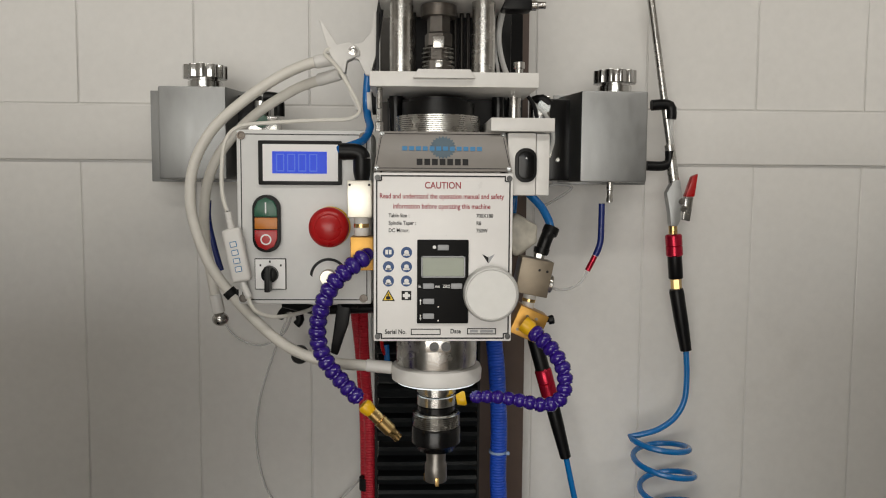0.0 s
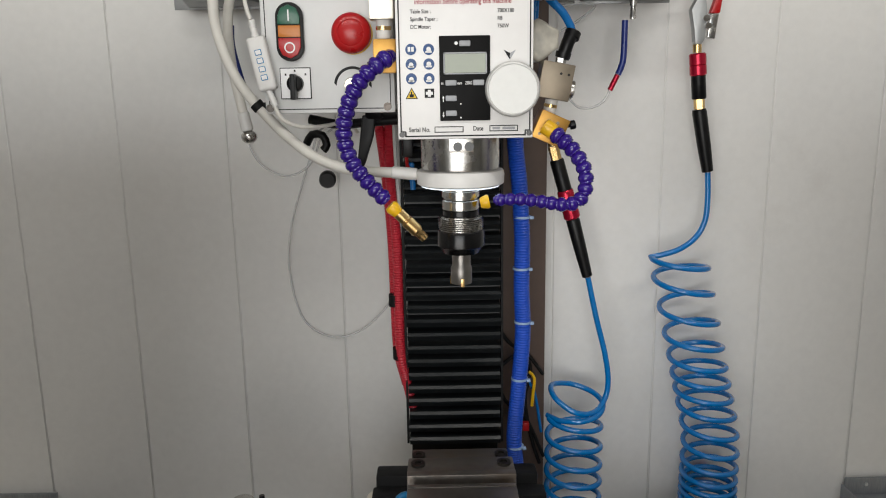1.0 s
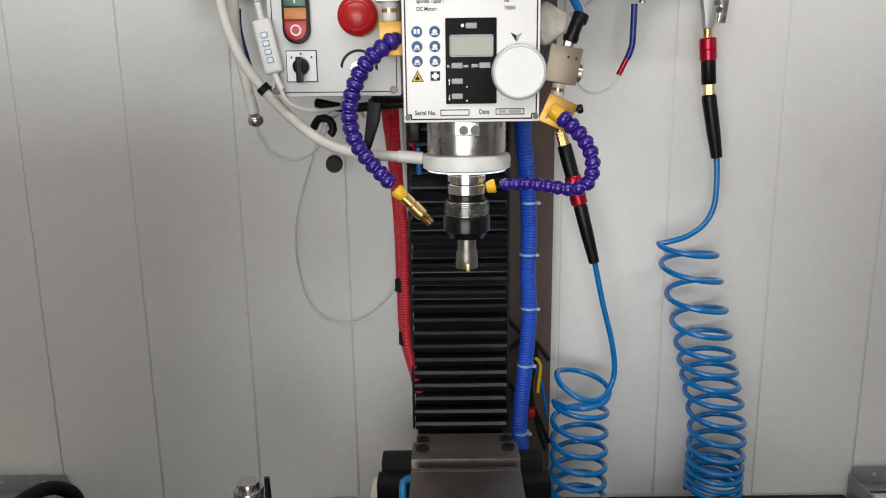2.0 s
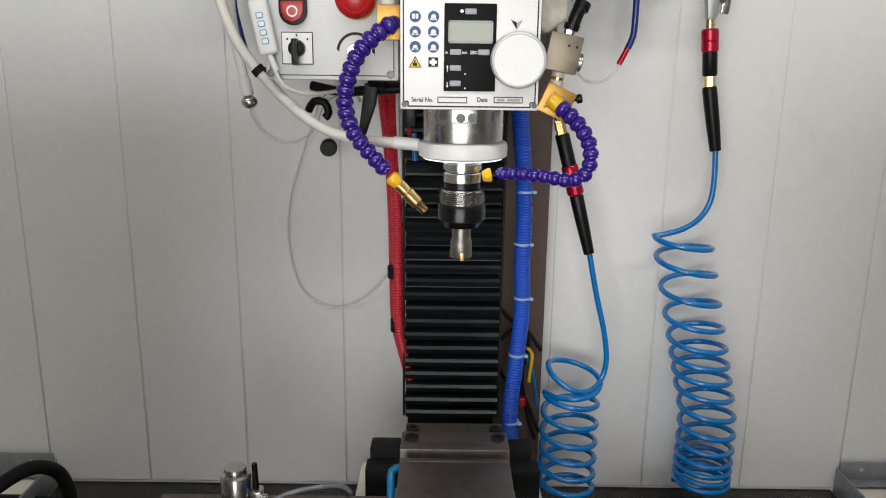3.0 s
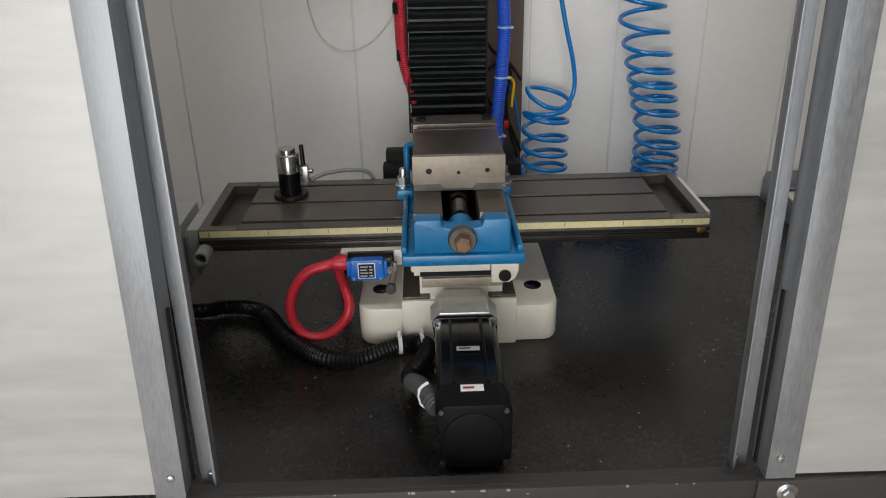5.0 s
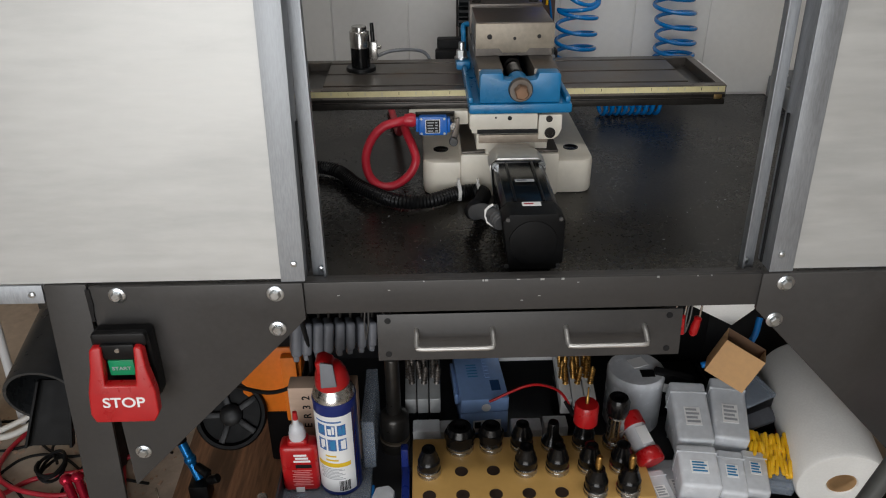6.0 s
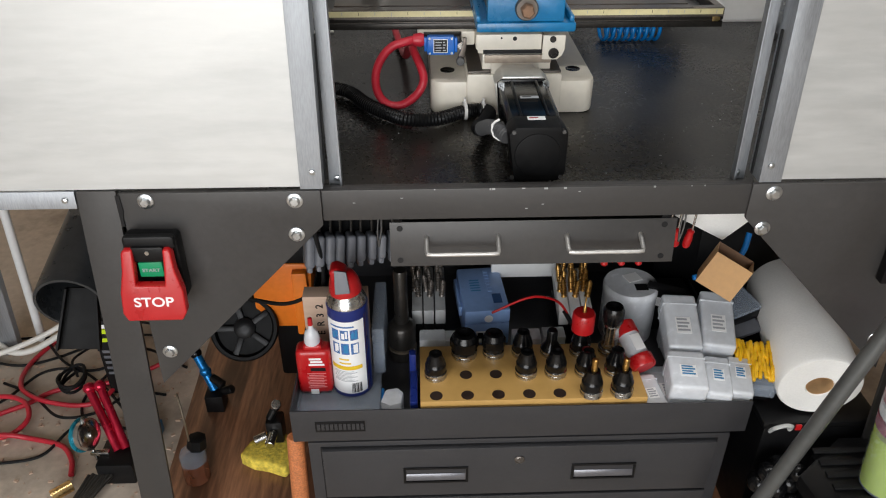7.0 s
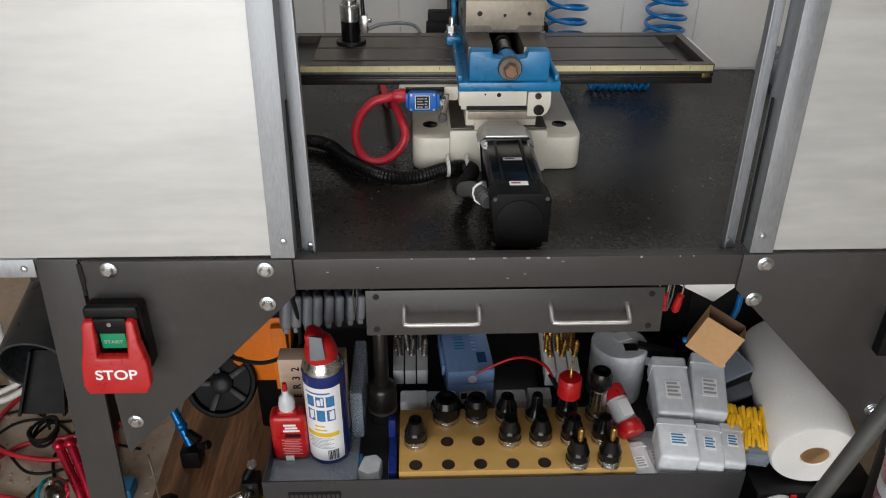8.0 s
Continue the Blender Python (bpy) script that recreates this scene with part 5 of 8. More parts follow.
# ---- coolant valves and segmented hoses ----
def segmented(name, pts, label, r=0.0082, gap=0.0106, taper=0.05):
    """A hose of ball-jointed segments, each a part."""
    path = spline(pts, 0.001)
    t = thing(name, path[0], label, "hose", "segmented coolant hoses")
    d, last, acc = [], path[0], 0.0
    spots = [0]
    for i, p in enumerate(path[1:], 1):
        acc += (p - last).length
        last = p
        if acc >= gap:
            spots.append(i)
            acc = 0.0
    for n_, i in enumerate(spots[:-1]):
        q = r * (1.0 - taper * n_ / len(spots))
        ax = (path[min(i + 6, len(path) - 1)] - path[max(i - 2, 0)]).normalized()
        part("segment", B(lathe([(q * 0.62, -0.0014), (q * 0.92, 0.0004), (q * 1.10, 0.0026), (q * 1.16, 0.0048), (q * 1.10, 0.0070), (q * 0.94, 0.0084), (q * 0.98, 0.0090), (q * 0.98, 0.0100), (q * 0.70, 0.0106), (q * 0.62, 0.0122)], path[i], ax, 18)), PURPLE, t)
    return t, path
left_hose, lp = segmented("coolant_hose", [(-0.0630, 0.506, 1.2750), (-0.078, 0.500, 1.2640), (-0.091, 0.500, 1.2520), (-0.100, 0.502, 1.2390), (-0.107, 0.505, 1.2230), (-0.1115, 0.508, 1.2030), (-0.110, 0.512, 1.1830), (-0.102, 0.514, 1.1640), (-0.088, 0.515, 1.1460), (-0.074, 0.515, 1.1310), (-0.0655, 0.515, 1.1215)], "purple segmented coolant hose with a yellow and brass nozzle")
dv = Vector((0.040, 0.004, -0.041)).normalized()
part("connector", B(lathe([(0.0062, 0), (0.0078, 0.003), (0.0068, 0.010), (0.0055, 0.013)], (-0.0665, 0.515, 1.1225), dv, 20)), YELLOW, left_hose)
part("nozzle", B(lathe([(0.0064, 0.012), (0.0064, 0.022), (0.0056, 0.0225), (0.0056, 0.0240)] + [(0.0072 - 0.0004 * (k % 2), 0.0245 + 0.0012 * k) for k in range(14)] + [(0.0052, 0.0425), (0.0048, 0.052), (0.0030, 0.053)], (-0.0665, 0.515, 1.1225), dv, 20)), BRASS, left_hose, "brass spray nozzle")
right_hose, rp = segmented("coolant_hose", [(0.1090, 0.535, 1.1945), (0.119, 0.530, 1.1860), (0.131, 0.525, 1.1730), (0.140, 0.522, 1.1560), (0.1415, 0.520, 1.1380), (0.135, 0.520, 1.1240), (0.120, 0.522, 1.1190), (0.096, 0.530, 1.1215), (0.072, 0.536, 1.1235), (0.051, 0.540, 1.1225), (0.041, 0.541, 1.1210)], "purple segmented coolant hose with a yellow nozzle", taper=0.3)
part("nozzle", B(lathe([(0.0052, 0), (0.0062, 0.002), (0.0078, 0.008), (0.0070, 0.010)], (0.0305, 0.542, 1.1190), (1, 0, 0.2), 20)), YELLOW, right_hose)
part("connector", B(lathe([(0.0085, 0), (0.0085, 0.010), (0.0062, 0.013)], (0.1000, 0.540, 1.2015), (0.75, -0.3, -0.55), 20)), YELLOW, right_hose)

vl = thing("coolant_valve", (-0.069, 0.53, 1.26), "nickel coolant valve on a gold anodised block", "valve")
part("upper_block", B(bx(-0.0825, -0.0575, 0.520, 0.548, 1.3125, 1.3500, 0.001)), NICKEL, vl)
for x in (-0.0800, -0.0605):
    part("pin_hole", B(lathe([(0.0013, 0), (0.0013, 0.0003)], (x, 0.520, 1.3455), (0, -1, 0), 10)), INK, vl)
part("coupling", B(lathe([(0.0070, 0), (0.0075, 0.001), (0.0075, 0.018), (0.0070, 0.019)], (-0.0690, 0.533, 1.2935), (0, 0, 1), 24)), WHITE, vl)
part("coupling_band", B(lathe([(0.0079, 0), (0.0079, 0.004)], (-0.0690, 0.533, 1.3020), (0, 0, 1), 24)), BRASS, vl)
part("lower_block", B(bx(-0.0795, -0.0560, 0.520, 0.55, 1.2590, 1.2930, 0.001)), GOLD, vl)
part("elbow", B(lathe([(0.0070, 0), (0.0085, 0.006), (0.0090, 0.010), (0.0090, 0.022)], (-0.0685, 0.533, 1.3500), (0, 0, 1), 20), tube([(-0.0685, 0.533, 1.372), (-0.0700, 0.533, 1.3765), (-0.076, 0.533, 1.379), (-0.086, 0.533, 1.379)], 0.0085, 16), lathe([(0.0088, 0), (0.0088, 0.006)], (-0.0850, 0.533, 1.379), (-1, 0, 0), 18)), BLACK, vl)
part("elbow_stud", B(lathe([(0.0058, -0.005), (0.0058, 0.001)], (-0.0685, 0.533, 1.3500), (0, 0, 1), 6)), BRASS, vl)
part("hose_stub", B(lathe([(0.0070, 0), (0.0074, 0.004), (0.0060, 0.008)], (-0.0620, 0.520, 1.2755), (-0.3, -1, -0.1), 16)), PURPLE, vl)
solo("blue_air_tube", B(tube([(-0.066, 0.60, 1.468), (-0.0680, 0.60, 1.440), (-0.0660, 0.59, 1.420), (-0.0625, 0.575, 1.407), (-0.0680, 0.56, 1.393), (-0.080, 0.542, 1.386), (-0.0920, 0.533, 1.381)], 0.0042, 10)), BLUE_TUBE, (-0.07, 0.57, 1.4), "blue air tube to the coolant valve", "tube")

vr = thing("coolant_valve", (0.112, 0.56, 1.18), "bronze coloured coolant valve on a gold anodised block", "valve")
tm = Matrix.Translation((0.1130, 0.57, 1.2470)) @ pose(0, 0, 0, 0, 11, 0)
part("upper_block", B(bx(-0.0170, 0.0180, -0.016, 0.016, -0.0180, 0.0210, 0.001, m=tm)), DULL_BRASS, vr)
for x in (0.004, 0.0125):
    part("pin_hole", B(lathe([(0.0014, 0), (0.0014, 0.0004)], tm @ Vector((x, -0.016, 0.010)), (0, -1, 0), 10)), INK, vr)
part("coupling", B(lathe([(0.0066, -0.034), (0.0070, -0.033), (0.0070, -0.0185)], tm @ Vector((0.002, 0, 0)), tm.to_3x3() @ Vector((0, 0, 1)), 24)), WHITE, vr)
part("coupling_band", B(lathe([(0.0074, -0.0270), (0.0074, -0.0235)], tm @ Vector((0.002, 0, 0)), tm.to_3x3() @ Vector((0, 0, 1)), 24)), BRASS, vr)
part("knurled_knob", B(lathe([(0.0090, 0), (0.0100, 0.001), (0.0100, 0.005), (0.0090, 0.006)], tm @ Vector((0.0183, 0.004, -0.004)), tm.to_3x3() @ Vector((1, 0, 0)), 28)), STEEL, vr)
gm = Matrix.Translation((0.1085, 0.57, 1.1970)) @ pose(0, 0, 0, 0, 24, 0)
part("lower_block", B(bx(-0.0170, 0.0160, -0.018, 0.018, -0.0150, 0.0165, 0.001, m=gm)), GOLD, vr)
for x, z in ((-0.006, 0.008), (0.004, 0.009), (-0.010, -0.009)):
    part("pin_hole", B(lathe([(0.0018, 0), (0.0018, 0.0004)], gm @ Vector((x, -0.018, z)), (0, -1, 0), 10)), DULL_BRASS, vr)
part("thumb_screw", B(lathe([(0.002, 0), (0.002, 0.004), (0.0046, 0.0042), (0.0050, 0.0055), (0.0050, 0.009), (0.0042, 0.0100)], gm @ Vector((0.016, -0.006, 0.010)), (1, 0, 0.2), 16)), BLACK, vr)
part("elbow", B(tube([(0.1225, 0.57, 1.272), (0.1260, 0.57, 1.283), (0.1290, 0.57, 1.291), (0.1330, 0.575, 1.297)], 0.0072, 16), lathe([(0.0085, 0), (0.0088, 0.001), (0.0088, 0.008)], (0.1320, 0.574, 1.2935), (0.3, 0.2, 0.7), 18), lathe([(0.0082, 0), (0.0086, 0.006)], (0.1225, 0.57, 1.2730), (0.25, 0, 1), 18)), BLACK, vr)
part("elbow_stud", B(lathe([(0.0058, 0), (0.0058, 0.005)], (0.1205, 0.57, 1.2680), (0.2, 0, 1), 6)), STEEL, vr)
cloth = [((0.018 + 0.004 * math.sin(k * 2.1)) * math.cos(2 * math.pi * k / 14), (0.022 + 0.004 * math.cos(k * 1.3)) * math.sin(2 * math.pi * k / 14)) for k in range(14)]
solo("wrapped_sensor", B(prism([(0.1010 + u, 1.2930 + v) for u, v in cloth], "xz", 0.575, 0.605, 0.006, 3)), mat("milky_plastic_wrap", (0.52, 0.49, 0.42), 0.35, var=0.25, scale=40, bump=0.5), (0.10, 0.59, 1.28), "milky plastic-wrapped fitting beside the head", "fitting")
solo("blue_air_tube", B(tube([(0.1050, 0.61, 1.365), (0.1085, 0.61, 1.345), (0.1170, 0.605, 1.334), (0.1270, 0.60, 1.323), (0.1340, 0.59, 1.308), (0.1355, 0.585, 1.298)], 0.0046, 10)), BLUE_TUBE, (0.12, 0.6, 1.33), "blue air tube to the coolant valve", "tube")
solo("blue_air_tube", B(tube([(0.0980, 0.62, 1.365), (0.0995, 0.62, 1.340), (0.0985, 0.62, 1.318), (0.096, 0.62, 1.295)], 0.0040, 10)), BLUE_TUBE, (0.099, 0.62, 1.33), "short blue air tube behind the head", "tube")

# clamp lever under the control box
cl = thing("clamp_lever", (-0.09, 0.60, 1.20), "black ratchet clamp lever under the control box", "lever")
part("hub", B(lathe([(0.0090, 0), (0.0110, 0.003), (0.0110, 0.018), (0.0085, 0.020), (0.0085, 0.036)], (-0.0960, 0.600, 1.2190), (1, 0, -0.05), 24)), BLACK, cl)
part("arm", B(prism([(-0.1000, 1.2140), (-0.0850, 1.2140), (-0.0880, 1.1900), (-0.1000, 1.1550), (-0.1080, 1.1580)], "xz", 0.594, 0.604, 0.002)), BLACK, cl)
part("strut", B(tube([(-0.165, 0.63, 1.209), (-0.13, 0.62, 1.203), (-0.10, 0.61, 1.205), (-0.06, 0.60, 1.208)], 0.0055, 10)), BLACK, cl)
solo("cable_hook", B(lathe([(0.0105, 0), (0.0112, 0.003), (0.0112, 0.014), (0.0095, 0.017)], (-0.1635, 0.745, 1.1260), (0.1, -1, -0.1), 22)), BLACK, (-0.163, 0.74, 1.12), "round black cable hook on the wall", "hook")
solo("cable_clip", B(tube([(-0.190, 0.75, 1.172), (-0.182, 0.745, 1.184), (-0.168, 0.745, 1.183), (-0.163, 0.745, 1.170), (-0.168, 0.745, 1.163)], 0.0055, 10)), BLACK, (-0.17, 0.75, 1.17), "black cable clip on the wall", "clip")

# ---- flexible lamp and inspection arm ----
clamp = thing("spring_clamp", (-0.085, 0.60, 1.44), "white metal spring clamp gripping the drive plate", "clamp")
part("jaw", B(prism([(-0.1185, 1.5230), (-0.1130, 1.5180), (-0.0985, 1.4960), (-0.0850, 1.4990), (-0.0760, 1.4930), (-0.0740, 1.4850), (-0.0880, 1.4790), (-0.0900, 1.4660), (-0.0960, 1.4660), (-0.1080, 1.4900)], "xz", 0.588, 0.604, 0.0015)), WHITE, clamp)
part("jaw", B(prism([(-0.0585, 1.5320), (-0.0560, 1.5310), (-0.0570, 1.4850), (-0.0630, 1.4640), (-0.0680, 1.4640), (-0.0760, 1.4810), (-0.0850, 1.4840), (-0.0840, 1.4970), (-0.0720, 1.4990), (-0.0625, 1.5100)], "xz", 0.592, 0.608, 0.0015)), WHITE, clamp)
part("pivot", B(lathe([(0.0048, 0), (0.0048, 0.003), (0.0025, 0.0035), (0.0020, 0.0025)], (-0.0815, 0.588, 1.4890), (0, -1, 0), 20)), STEEL, clamp)
part("grip_edge", B(prism([(-0.0565, 1.5315), (-0.0540, 1.5315), (-0.0545, 1.4620), (-0.0570, 1.4620)], "xz", 0.590, 0.610)), BLACK, clamp)
part("pad", B(lathe([(0.0120, 0), (0.0120, 0.003), (0.0105, 0.005)], (-0.0665, 0.600, 1.4350), (1, 0, 0.05), 24)), WHITE, clamp)
part("pad_rubber", B(lathe([(0.0128, 0.005), (0.0128, 0.011)], (-0.0665, 0.600, 1.4350), (1, 0, 0.05), 24)), RUBBER, clamp)
part("lower_arm", B(prism([(-0.0950, 1.4660), (-0.0900, 1.4660), (-0.0740, 1.4280), (-0.0780, 1.4260)], "xz", 0.592, 0.602, 0.001)), WHITE, clamp)
lamp = thing("gooseneck_lamp", (-0.2, 0.6, 1.14), "white gooseneck lamp arm joined to the ring light", "lamp")
part("arm", B(tube([(-0.1000, 0.598, 1.4820), (-0.130, 0.60, 1.4770), (-0.165, 0.60, 1.4610), (-0.204, 0.60, 1.4340), (-0.2365, 0.60, 1.4035), (-0.2560, 0.60, 1.3670), (-0.2610, 0.60, 1.3300), (-0.2550, 0.60, 1.2930), (-0.2390, 0.595, 1.2560), (-0.2170, 0.59, 1.2270), (-0.186, 0.585, 1.1940), (-0.150, 0.575, 1.1680), (-0.108, 0.565, 1.1550), (-0.060, 0.558, 1.1520), (-0.038, 0.556, 1.1500)], 0.0058, 14, rib=0.00025, pitch=0.003)), WHITE_HOSE, lamp)
part("sleeve", B(cy((-0.1240, 0.600, 1.4785), (-0.0990, 0.598, 1.4830), 0.0072, n=18, b=0.001)), WHITE, lamp)
part("sleeve", B(cy((-0.066, 0.558, 1.1527), (-0.038, 0.556, 1.1503), 0.0068, n=18, b=0.001)), WHITE, lamp)
insp = thing("gooseneck", (-0.24, 0.64, 1.18), "white gooseneck arm with a chrome ball end", "gooseneck")
part("arm", B(tube([(-0.0960, 0.605, 1.4670), (-0.125, 0.62, 1.4610), (-0.155, 0.63, 1.4500), (-0.198, 0.636, 1.4230), (-0.232, 0.638, 1.3880), (-0.249, 0.638, 1.3560), (-0.256, 0.638, 1.3170), (-0.255, 0.638, 1.2780), (-0.249, 0.638, 1.2380), (-0.2420, 0.638, 1.2010)], 0.0056, 14, rib=0.00025, pitch=0.003)), WHITE_HOSE, insp)
part("sleeve", B(cy((-0.1220, 0.619, 1.4620), (-0.0960, 0.605, 1.4675), 0.0070, n=18, b=0.001)), WHITE, insp)
part("sleeve", B(cy((-0.2455, 0.638, 1.2180), (-0.2410, 0.638, 1.1960), 0.0072, n=18, b=0.001)), WHITE, insp)
part("ball_end", B(ball((-0.2398, 0.638, 1.1890), 0.0095, 22, 0.85)), STEEL, insp, "chrome ball end")
ctrl = thing("inline_dimmer", (-0.2, 0.56, 1.27), "white in-line dimmer with four blue keys", "remote")
cm = Matrix.Translation((-0.2010, 0.556, 1.2710)) @ pose(0, 0, 0, 0, -11, 0)
part("body", B(bx(-0.0100, 0.0100, -0.006, 0.006, -0.0285, 0.0285, 0.004, 3, m=cm)), WHITE, ctrl)
for k in range(4):
    key = part("key", B(prism(rounded(-0.0036, 0.0036, 0.0120 - 0.0088 * k - 0.003, 0.0120 - 0.0088 * k + 0.003, 0.001, 3), "xz", -0.0068, -0.0062, m=cm)), INK_SKY, ctrl)
    part("key_face", B(bx(-0.0028, 0.0028, -0.0072, -0.0069, 0.0120 - 0.0088 * k - 0.0022, 0.0120 - 0.0088 * k + 0.0022, m=cm)), LABEL_WHITE, key)
part("strain_relief", B(tube([cm @ Vector((0, 0, 0.028)), cm @ Vector((0, 0, 0.036)), cm @ Vector((0, 0, 0.046))], 0.0032, 10, rib=0.0007, pitch=0.004)), WHITE, ctrl)
part("strain_relief", B(tube([cm @ Vector((0, 0, -0.028)), cm @ Vector((0.001, 0, -0.036)), cm @ Vector((0.003, 0, -0.046))], 0.0032, 10, rib=0.0007, pitch=0.004)), WHITE, ctrl)
solo("lamp_cord", B(tube([(-0.1060, 0.590, 1.4920), (-0.112, 0.588, 1.4860), (-0.0970, 0.585, 1.4700), (-0.0780, 0.582, 1.4370), (-0.0735, 0.58, 1.4240), (-0.085, 0.58, 1.4160), (-0.122, 0.58, 1.4140), (-0.170, 0.58, 1.4110), (-0.201, 0.578, 1.4070), (-0.2155, 0.575, 1.3920), (-0.2190, 0.57, 1.3610), (-0.2160, 0.56, 1.3330), (-0.2105, 0.556, 1.3170)], 0.0022, 8)), WHITE_HOSE, (-0.2, 0.57, 1.4), "thin white lamp cord draped round the control box", "cable")
solo("lamp_cord", B(tube([(-0.190, 0.556, 1.226), (-0.183, 0.556, 1.2120), (-0.165, 0.57, 1.203), (-0.140, 0.60, 1.203), (-0.12, 0.64, 1.206), (-0.115, 0.68, 1.19)], 0.0022, 8)), WHITE_HOSE, (-0.15, 0.6, 1.2), "thin white lamp cord running behind the control box", "cable")
solo("black_hook_tie", B(lathe([(0.0062, -0.004), (0.0075, -0.004), (0.0075, 0.004), (0.0062, 0.004)], (-0.2160, 0.59, 1.2260), (0.6, 0, -0.7), 18), bx(-0.212, -0.202, 0.586, 0.594, 1.218, 1.230, 0.002)), RUBBER, (-0.21, 0.59, 1.22), "black tie holding the lamp arm to the box", "tie")

# ---- coolant tanks on the wall ----
def tank(x0, x1, side, group="coolant tanks"):
    """A welded tank with a turned filler cap; side: where its dark bracket is."""
    z0, z1, y0, y1 = 1.3515, 1.4640, 0.700, 0.775
    t = thing("coolant_tank", ((x0 + x1) / 2, 0.74, z0), "welded aluminium coolant tank with a knurled filler cap", "tank", group)
    f = -side * 0.024
    a, b = (x0, x1)
    poly = [(a, y0), (b, y0), (b, y1), (a, y1)]
    poly = [(a, y0), (b, y0), (b + 0.016, y1), (a - 0.016, y1)]
    part("body", B(prism(poly, "xy", z0, z1, 0.0025)), ALU_TANK, t)
    part("flange", B(bx(a - (0.034 if side > 0 else 0.022), b + 0.022, y1, y1 + 0.003, z0 - 0.003, z1 + 0.003, 0.001)), ALU_TANK, t)
    c = (x0 + x1) / 2 + 0.008 * (1 if side > 0 else 1)
    cap = [(0.0205, 0), (0.0205, 0.010), (0.0235, 0.010), (0.0235, 0.012)]
    part("neck", B(lathe([(0.0215, 0), (0.0215, 0.009), (0.0190, 0.010), (0.0190, 0.013)], (c, 0.735, z1), (0, 0, 1), 36)), ALU_POLISH, t)
    rr = [((0.0275 if k % 4 < 2 else 0.0250) * math.cos(2 * math.pi * k / 48), (0.0275 if k % 4 < 2 else 0.0250) * math.sin(2 * math.pi * k / 48)) for k in range(48)]
    part("filler_cap", B(prism([(c + u, 0.735 + v) for u, v in rr], "xy", z1 + 0.013, z1 + 0.0290, 0.0008)), ALU_POLISH, t, "fluted aluminium filler cap")
    part("outlet", B(lathe([(0.0045, 0), (0.0045, 0.010), (0.0036, 0.011), (0.0036, 0.020), (0.0042, 0.021), (0.0042, 0.026)], (c - 0.003, 0.735, z0), (0, 0, -1), 16)), STEEL, t)
    return t
tank(-0.3260, -0.2450, 1)
tank(0.1925, 0.2755, -1)
for x0, x1, s in ((-0.243, -0.208, 1), (0.150, 0.1900, -1)):
    br = thing("tank_bracket", ((x0 + x1) / 2, 0.76, 1.36), "black plastic bracket beside the coolant tank", "bracket")
    part("plate", B(bx(x0, x1, 0.735, 0.80, 1.353, 1.458, 0.003)), BLACK_GLOSS, br)
    part("screw", B(lathe([(0.003, 0), (0.0025, 0.001)], ((x0 + x1) / 2, 0.735, 1.38), (0, -1, 0), 12)), STEEL, br)
mn = thing("air_manifold", (-0.198, 0.76, 1.41), "chrome air manifold with a black elbow", "manifold")
part("body", B(bx(-0.2250, -0.1850, 0.72, 0.75, 1.405, 1.430, 0.003), lathe([(0.009, 0), (0.010, 0.002), (0.010, 0.020)], (-0.2080, 0.735, 1.430), (0, 0, 1), 20)), ALU_POLISH, mn)
part("elbow", B(tube([(-0.186, 0.735, 1.432), (-0.186, 0.735, 1.448), (-0.191, 0.735, 1.455), (-0.205, 0.735, 1.456)], 0.0068, 14)), BLACK, mn)
part("gauge", B(lathe([(0.0085, 0), (0.0085, 0.006)], (-0.2050, 0.72, 1.4240), (0, -1, 0), 20)), GREEN, mn)
mr = thing("air_manifold", (0.145, 0.70, 1.40), "chrome air manifold behind the head", "manifold")
part("body", B(bx(0.128, 0.150, 0.68, 0.71, 1.365, 1.455, 0.003), lathe([(0.008, 0), (0.008, 0.016)], (0.139, 0.68, 1.44), (0, -1, 0), 18), lathe([(0.008, 0), (0.008, 0.012)], (0.142, 0.68, 1.385), (0, -1, 0), 18)), ALU_POLISH, mr)
part("elbow", B(tube([(0.128, 0.675, 1.447), (0.138, 0.67, 1.449), (0.146, 0.67, 1.443)], 0.0065, 12)), BLACK, mr)
sg = thing("sight_tube", (0.325, 0.77, 1.37), "clear level sight tube with black elbows", "sight tube")
part("tube", B(cy((0.3265, 0.765, 1.390), (0.3265, 0.765, 1.440), 0.0045, n=14)), CLEAR, sg)
part("elbow", B(tube([(0.300, 0.765, 1.454), (0.320, 0.765, 1.455), (0.3265, 0.765, 1.450), (0.3265, 0.765, 1.436)], 0.0072, 14)), BLACK, sg)
part("elbow", B(tube([(0.296, 0.765, 1.374), (0.318, 0.765, 1.374), (0.3265, 0.765, 1.380), (0.3265, 0.765, 1.394)], 0.0065, 14)), BLACK, sg)
solo("oil_drip_tube", B(tube([(0.2290, 0.735, 1.324), (0.2290, 0.735, 1.300), (0.2280, 0.735, 1.272), (0.222, 0.735, 1.256)], 0.0042, 10)), BLUE_DARK, (0.229, 0.735, 1.28), "dark blue drain tube under the coolant tank", "tube")
solo("red_tube_end", B(cy((0.2215, 0.735, 1.2555), (0.2120, 0.735, 1.2360), 0.0036, n=12)), RED_ANO, (0.217, 0.735, 1.24), "red tube end under the drain tube", "tube")
solo("drain_tube", B(tube([(-0.2765, 0.735, 1.325), (-0.2770, 0.735, 1.30), (-0.2700, 0.735, 1.265), (-0.262, 0.735, 1.235)], 0.0038, 10)), BLUE_DARK, (-0.275, 0.735, 1.28), "dark drain tube under the coolant tank", "tube")
